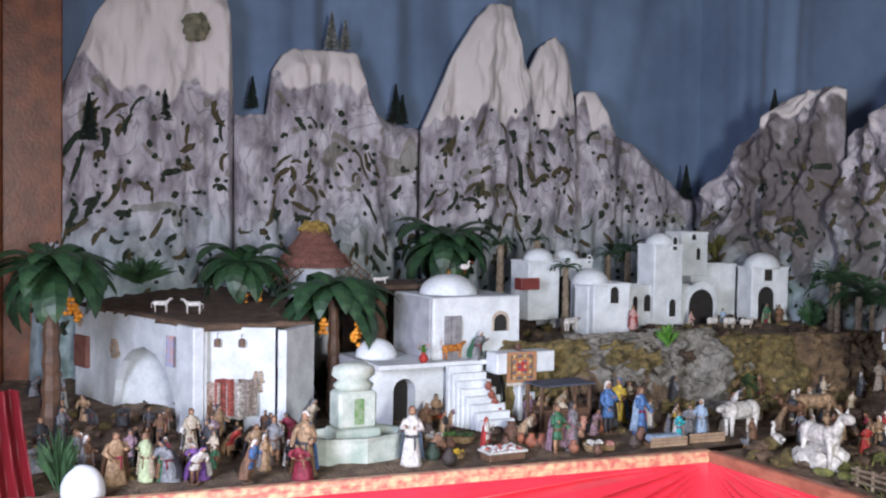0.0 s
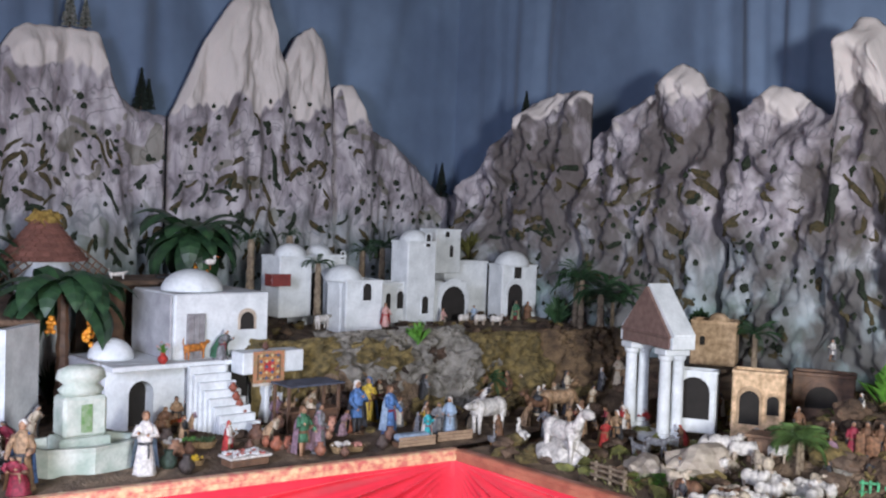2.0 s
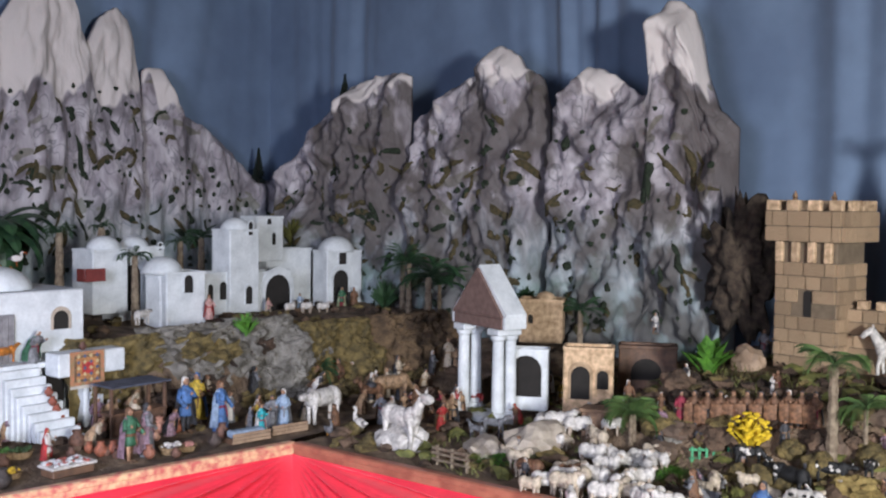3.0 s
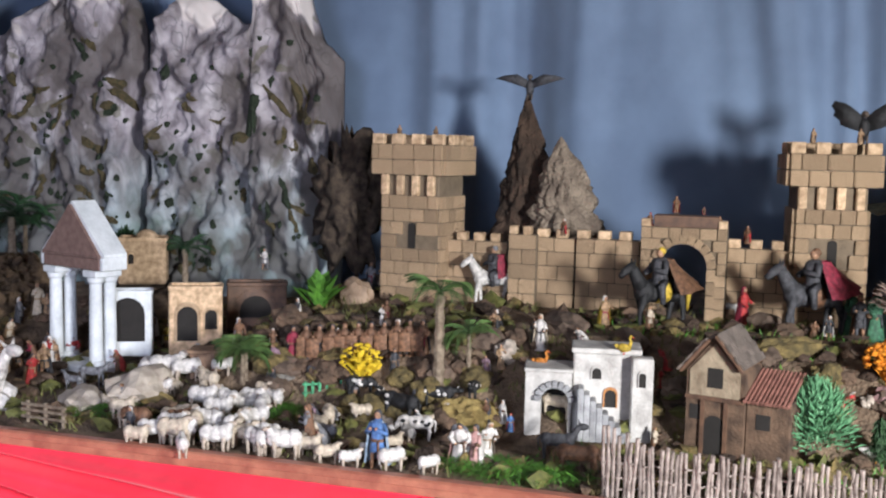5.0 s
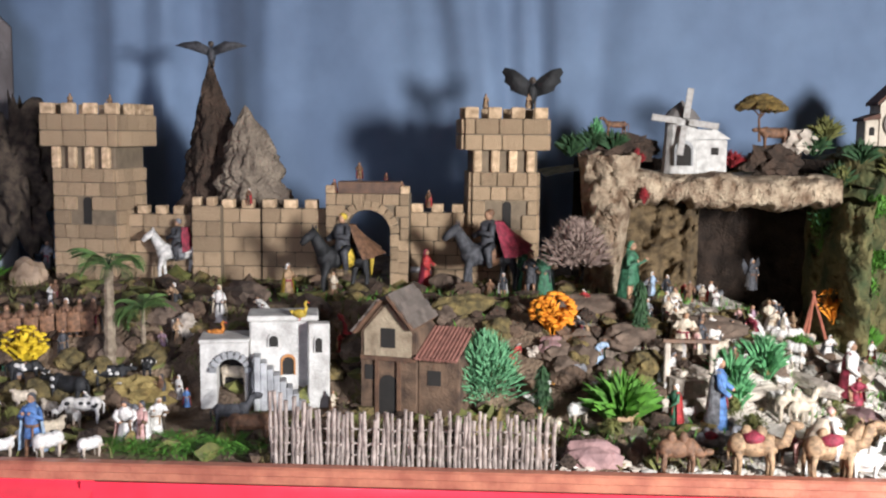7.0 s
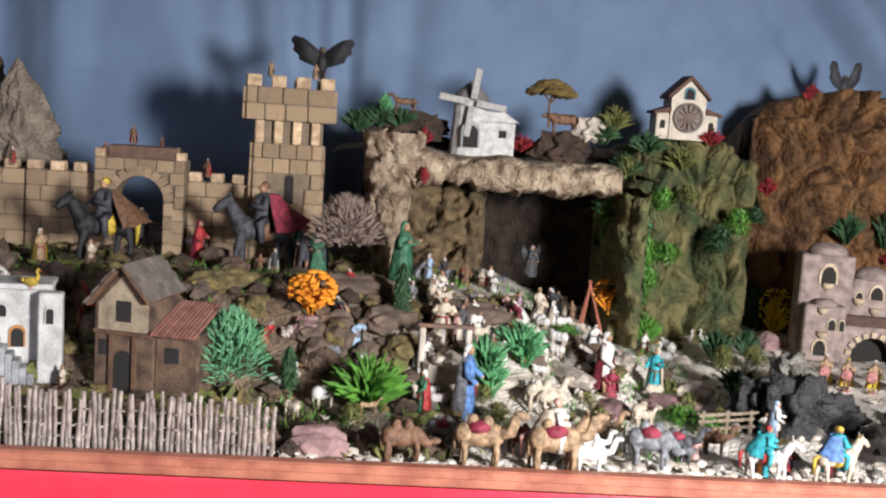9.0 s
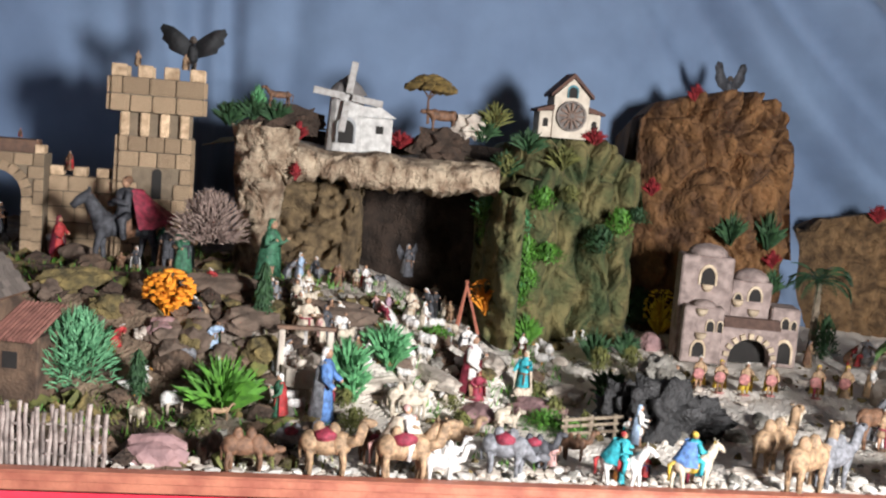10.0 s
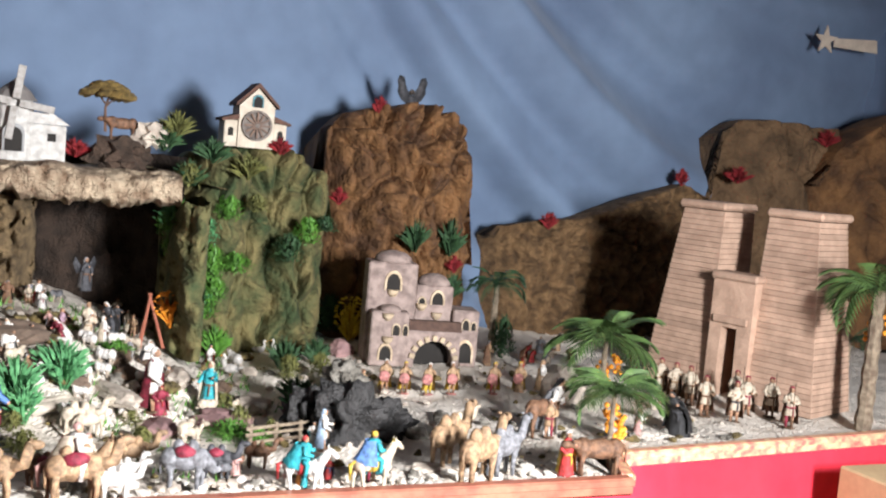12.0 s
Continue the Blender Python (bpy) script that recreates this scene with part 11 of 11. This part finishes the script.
# timber cart frame by the castle wall and low log fence by the crag
cx_, cy_ = 3.06, 0.689
cart = thing("timber_frame", east(cx_, cy_ + 0.05, ground_height(cx_, cy_)), "dark wooden frame of upright posts by the castle", "frame")
for k in range(6):
    part("post", box(B(), 0.02 * k, 0.02 * k + 0.006, 0, 0.006, 0, 0.05, 0.001), WOOD, cart)
part("top_beam", box(B(), -0.01, 0.116, -0.002, 0.008, 0.0505, 0.058, 0.001), WOOD, cart)
lx, ly = 2.121, -0.847
lf = thing("log_fence", east(lx, ly + 0.06, ground_height(lx, ly), 12), "low fence of pale round logs", "fence")
for k in range(3):
    part("post", tube(B(), [(0.05 * k, 0, 0), (0.05 * k, 0, 0.045)], [0.004, 0.004], 7), BARK, lf)
for z in (0.012, 0.026, 0.038):
    part("log", tube(B(), [(-0.012, -0.005, z), (0.112, -0.005, z + 0.004)], [0.0035, 0.003], 7), BARK, lf)
l2x, l2y = 1.94, 1.573
lf2 = copy_thing(lf, east(l2x, l2y + 0.06, ground_height(l2x, l2y), -10))

# ---- hilltop: windmill, umbrella tree, goat, chapel ----
mx, my, mz, mh = 2.86, -0.387, 1.266, 0.178
MILLW = mat("mill_plaster", (0.58, 0.56, 0.53), (0.38, 0.36, 0.34), 60, 0.85, 0.5)
mill = thing("windmill", east(mx, my, mz), "white toy windmill with grey roof and four wooden sails", "windmill")
part("tower", lathe(B(), [(mh * 0.26, -0.02), (mh * 0.22, mh * 0.62), (mh * 0.20, mh * 0.64)], 14), MILLW, mill)
part("cap", lathe(B(), [(mh * 0.27, 0), (mh * 0.18, mh * 0.12), (0.002, mh * 0.26)], 14, (0, 0, mh * 0.635)), mat("grey_cap", (0.20, 0.18, 0.17), None, 60, 0.9, 0.4), mill)
part("annex", box(B(), mh * 0.1, mh * 0.62, -mh * 0.12, mh * 0.2, -0.02, mh * 0.36, 0.003), MILLW, mill)
part("annex_roof", profile(B(), [(mh * 0.06, mh * 0.365), (mh * 0.66, mh * 0.365), (mh * 0.45, mh * 0.5), (mh * 0.16, mh * 0.5)], -mh * 0.16, mh * 0.22), MILLW, mill)
opening(mill, pose(0, -mh * 0.27, 0), mh * 0.2, mh * 0.3, 0, 0, "door", True, mat("grey_frame", (0.3, 0.3, 0.3)))
opening(mill, pose(0, -mh * 0.125, 0), mh * 0.1, mh * 0.1, mh * 0.45, mh * 0.15, "window", False, None)
for k in range(4):
    sail = part("sail", box(B(), -mh * 0.045, mh * 0.045, -0.003, 0.0, mh * 0.05, mh * 0.46, 0.001), mat("grey_sail_wood", (0.42, 0.40, 0.38), (0.26, 0.24, 0.22), 80, 0.85, 0.5), mill)
    sail.matrix_local = pose(0, -mh * 0.30, mh * 0.60, 0, 8 + 90 * k, 0)
ux, uy, uz, uh = 2.88, -0.585, 1.356, 0.086
um = thing("umbrella_tree", pose(ux, uy, uz), "small olive-brown flat-topped tree on the hilltop", "toy tree")
part("trunk", tube(B(), [(0, 0, -0.03), (0.002, 0.003, uh * 0.3), (0, -0.004, uh * 0.6)], [0.004, 0.003, 0.003], 6), WOOD, um)
for s in (-1, 1):
    part("limb", tube(B(), [(0, 0, uh * 0.35), (0, s * uh * 0.25, uh * 0.65)], [0.0025, 0.0015], 5), WOOD, um)
bm, rnd = B(), random.Random(9)
for k in range(120):
    a, e = rnd.uniform(0, 6.28), uh * 0.62 * rnd.random() ** 0.5
    ball(bm, (e * math.cos(a), e * math.sin(a), uh * (0.62 + 0.38 * (1 - (e / (uh * 0.6)) ** 2) * rnd.uniform(0.6, 1))), uh * rnd.uniform(0.10, 0.17), 1, 0, (1.2, 1.2, 0.8), 0.6, 3)
part("crown", bm, mat("olive_clump", (0.20, 0.13, 0.035), (0.09, 0.06, 0.018), 70, 0.95, 0.8), um)["kind"] = "stuff"
chx, chy, chz, chh = 3, -0.967, 1.337, 0.140
ch = thing("chapel", east(chx, chy, chz), "cream toy chapel with brown roof edges and a round mill wheel", "chapel")
CRM = mat("cream_plaster", (0.62, 0.54, 0.44), (0.46, 0.39, 0.31), 40, 0.85, 0.4)
RBR = mat("roof_brown", (0.13, 0.065, 0.045), (0.08, 0.04, 0.03), 60, 0.85, 0.5)
q = chh
part("nave", profile(B(), [(-q * 0.33, -0.02), (-q * 0.33, q * 0.62), (0, q * 0.95), (q * 0.33, q * 0.62), (q * 0.33, -0.02)], 0, 0.08), CRM, ch)
for s in (-1, 1):
    part("aisle", box(B(), min(s * q * 0.335, s * q * 0.58), max(s * q * 0.335, s * q * 0.58), 0.005, 0.075, -0.02, q * 0.34, 0.002), CRM, ch)
    part("aisle_roof", profile(B(), [(s * q * 0.33, q * 0.36), (s * q * 0.33, q * 0.46), (s * q * 0.64, q * 0.36), (s * q * 0.64, q * 0.31)], -0.006, 0.08), RBR, ch)
    part("roof_edge", profile(B(), [(s * q * 0.40, q * 0.60), (s * q * 0.40, q * 0.66), (0, q * 1.05), (0, q * 0.97)], -0.008, 0.085), RBR, ch)
    opening(ch, pose(0, 0.005, 0), q * 0.1, q * 0.16, s * q * 0.46, q * 0.05, "window", True, None)
wh = part("wheel", lathe(B(), [(q * 0.28, 0), (q * 0.28, 0.008), (q * 0.24, 0.008), (q * 0.23, 0.003), (q * 0.05, 0.003), (q * 0.04, 0.012), (0.001, 0.012)], 28), mat("grey_wheel", (0.22, 0.19, 0.17), (0.11, 0.09, 0.08), 60, 0.9, 0.6), ch)
wh.matrix_local = pose(0, -0.002, q * 0.27, 90, 0, 0)
for k in range(6):
    sp = part("spoke", box(B(), -q * 0.015, q * 0.015, -q * 0.24, q * 0.24, 0.0085, 0.011), WOOD, wh)
    sp.matrix_local = pose(0, 0, 0, 0, 0, 30 * k)
opening(ch, Matrix(), q * 0.16, q * 0.2, 0, q * 0.60, "window", True, paint((0.1, 0.3, 0.35)))
px_, py_, pz_, ph_ = 2.88, -0.229, 1.333, 0.055
animal("dog", px_, py_, ph_, 100, "brown", pz_)
bush("shrub", px_, py_ + 0.05, pz_, 0.05, 0.055, GREEN1, "small round bright green shrub on the hilltop", 160, 0.01, 0.6)
rock("hilltop_stone", px_ + 0.03, py_ - 0.02, pz_ - 0.05, 0.06, (0.7, 1.4, 0.6), DARKCORK, "dark cork lump on the hilltop", 0.6, 2.5, 3)
px_, py_, pz_, ph_ = 2.88, -0.691, 1.331, 0.056
rock("pale_hilltop_stone", px_, py_, pz_ - 0.02, 0.035, (0.8, 1.2, 0.8), mat("pale_limestone", (0.55, 0.48, 0.40)), "pale stone with twigs on the hilltop", 0.5, 2.5, 3)
px_, py_, pz_, ph_ = 2.88, -0.622, 1.312, 0.056
animal("cow", px_, py_, ph_, 100, "brown", pz_)
rock("hilltop_stone", px_, py_, pz_ - 0.06, 0.05, (0.8, 1.3, 0.8), DARKCORK, "dark cork lump on the hilltop", 0.6, 2.5, 3)

# bare patch in the snow, red balcony in the village
qx, qy, qz = 1.021, 3.9, 2.059
tagged(link("moss_patch", ball(B(), (qx, qy - 0.02, qz), 0.05, 3, 0, (1, 0.35, 1.1), 0.35, 3), mat("patch_rock", (0.24, 0.22, 0.15), (0.10, 0.10, 0.06), 30, 0.9, 0.6)), "round grey-green moss patch on the snow cap", "moss")
qx, qy, qz = 1.952, 3.03, 1.132
rb = thing("balcony_box", pose(qx - 0.05, qy - 0.03, qz), "dark red wooden balcony on the white village house", "balcony")
part("floor", box(B(), 0, 0.07, 0, 0.04, 0, 0.005), REDWOOD, rb)
part("front_panel", box(B(), 0, 0.07, -0.004, 0, 0, 0.04, 0.001), mat("dark_red_paint", (0.20, 0.035, 0.03), None, 50, 0.7, 0.3), rb)
part("side_panel", box(B(), -0.004, 0, 0, 0.04, 0, 0.04, 0.001), mat("dark_red_paint", (0.20, 0.035, 0.03)), rb)

# star on the cloth, red drape at the left edge
sx_, sy_, sz_ = 3.42, -3.196, 1.905
star = thing("comet_star", east(sx_, sy_, sz_), "faint cream paper comet star pinned to the cloth", "star")
SM = mat("cream_paper", (0.62, 0.52, 0.42), (0.52, 0.43, 0.35), 30, 0.8, 0.2)
part("star", profile(B(), [((0.055 if k % 2 == 0 else 0.022) * math.sin(k * math.pi / 5), (0.055 if k % 2 == 0 else 0.022) * math.cos(k * math.pi / 5)) for k in range(10)], -0.006, 0), SM, star)
part("tail", profile(B(), [(0.04, 0.012), (0.25, 0.03), (0.26, -0.02), (0.04, -0.02)], -0.005, -0.001), SM, star)
XL, XR, XB = 0.189, 0.249, 0.305
ZT = 1.013
tagged(link("red_drape", sheet(B(), 40, 20, lambda u, v: (XL - 0.05 + u * (XB + (XR - XB) * v ** 0.6 - XL + 0.05), 2.33 - 0.012 * math.sin(u * 26 + 2 * v), 0.70 + (ZT - 0.70) * v)), mat("dark_red_cloth", (0.17, 0.008, 0.014), (0.10, 0.005, 0.009), 5, 0.5, 0.1)), "dark red drape gathered beside the door frame", "drape")


# ---- litter of moss and stones over the slopes ----
def litter(name, n, y0, y1, seed, mats, label, size):
    bm, rnd = B(), random.Random(seed)
    for k in range(n):
        y = rnd.uniform(y0, y1)
        x = rnd.uniform(front(y) + 0.06, 3.05) if y < 2.0 else rnd.uniform(0.3, 3.1)
        if y > 2.0 and y < 2.3:
            y += 0.3
        c = noise.noise(Vector((x * 5, y * 5, seed)))
        if c < -0.15:
            continue
        r = rnd.uniform(*size)
        ball(bm, (x, y, ground_height(x, y) + 0.2 * r), r, 1, rnd.randrange(len(mats)), (1.3, 1.3, 0.8), 0.9, 2.3)
    ob = tagged(link(name, bm, mats), label, "ground litter", kind="stuff")
    return ob


litter("moss_litter", 1500, -0.35, 1.95, 3, [MOSS, EARTH, OLIVE, DARKCORK], "crumbled brown moss and earth over the slopes", (0.006, 0.022))
litter("stone_litter", 700, -1.9, -0.1, 8, [SAND, GREYROCK, MOSS], "loose pebbles and moss bits on the sand", (0.003, 0.010))
litter("moss_litter", 700, 2.1, 3.4, 5, [MOSS, EARTH, DARKCORK], "crumbled brown moss around the village", (0.005, 0.018))


def edge_stones():
    bm, rnd = B(), random.Random(12)
    for k in range(420):
        y = rnd.uniform(-1.38, -0.02)
        x = front(y) + 0.018 + 0.10 * rnd.random() ** 1.8
        r = rnd.uniform(0.003, 0.011)
        ball(bm, (x, y, ground_height(x, y)), r, 1, rnd.randrange(2), (1.3, 1.4, 0.7), 0.5, 2)
    return tagged(link("edge_stones", bm, [mat("white_gravel", (0.72, 0.68, 0.62), (0.5, 0.46, 0.41), 60, 0.9, 0.4), SAND]), "white gravel strewn along the table edge", "gravel", kind="stuff")


edge_stones()


def dry_grass(name, n, y0, y1, seed, material, label):
    bm, rnd = B(), random.Random(seed)
    for k in range(n):
        y = rnd.uniform(y0, y1)
        x = rnd.uniform(front(y) + 0.05, 2.95)
        if noise.noise(Vector((x * 4, y * 4, seed))) < 0.05:
            continue
        g, a, h = ground_height(x, y), rnd.uniform(0, 6.28), rnd.uniform(0.008, 0.026)
        p = Vector((x, y, g - 0.002))
        s = Vector((math.cos(a), math.sin(a), 0)) * 0.0022
        v = [bm.verts.new(q) for q in (p - s, p + s, p + Vector((rnd.uniform(-0.012, 0.012), rnd.uniform(-0.012, 0.012), h)))]
        bm.faces.new(v)
    return tagged(link(name, bm, material), label, "grass", kind="stuff")


dry_grass("dry_grass", 7000, -0.4, 1.95, 2, OLIVE, "short dry olive grass on the banks")
dry_grass("green_grass", 3500, -0.9, 0.6, 6, GREEN2, "thin green grass blades among stones")
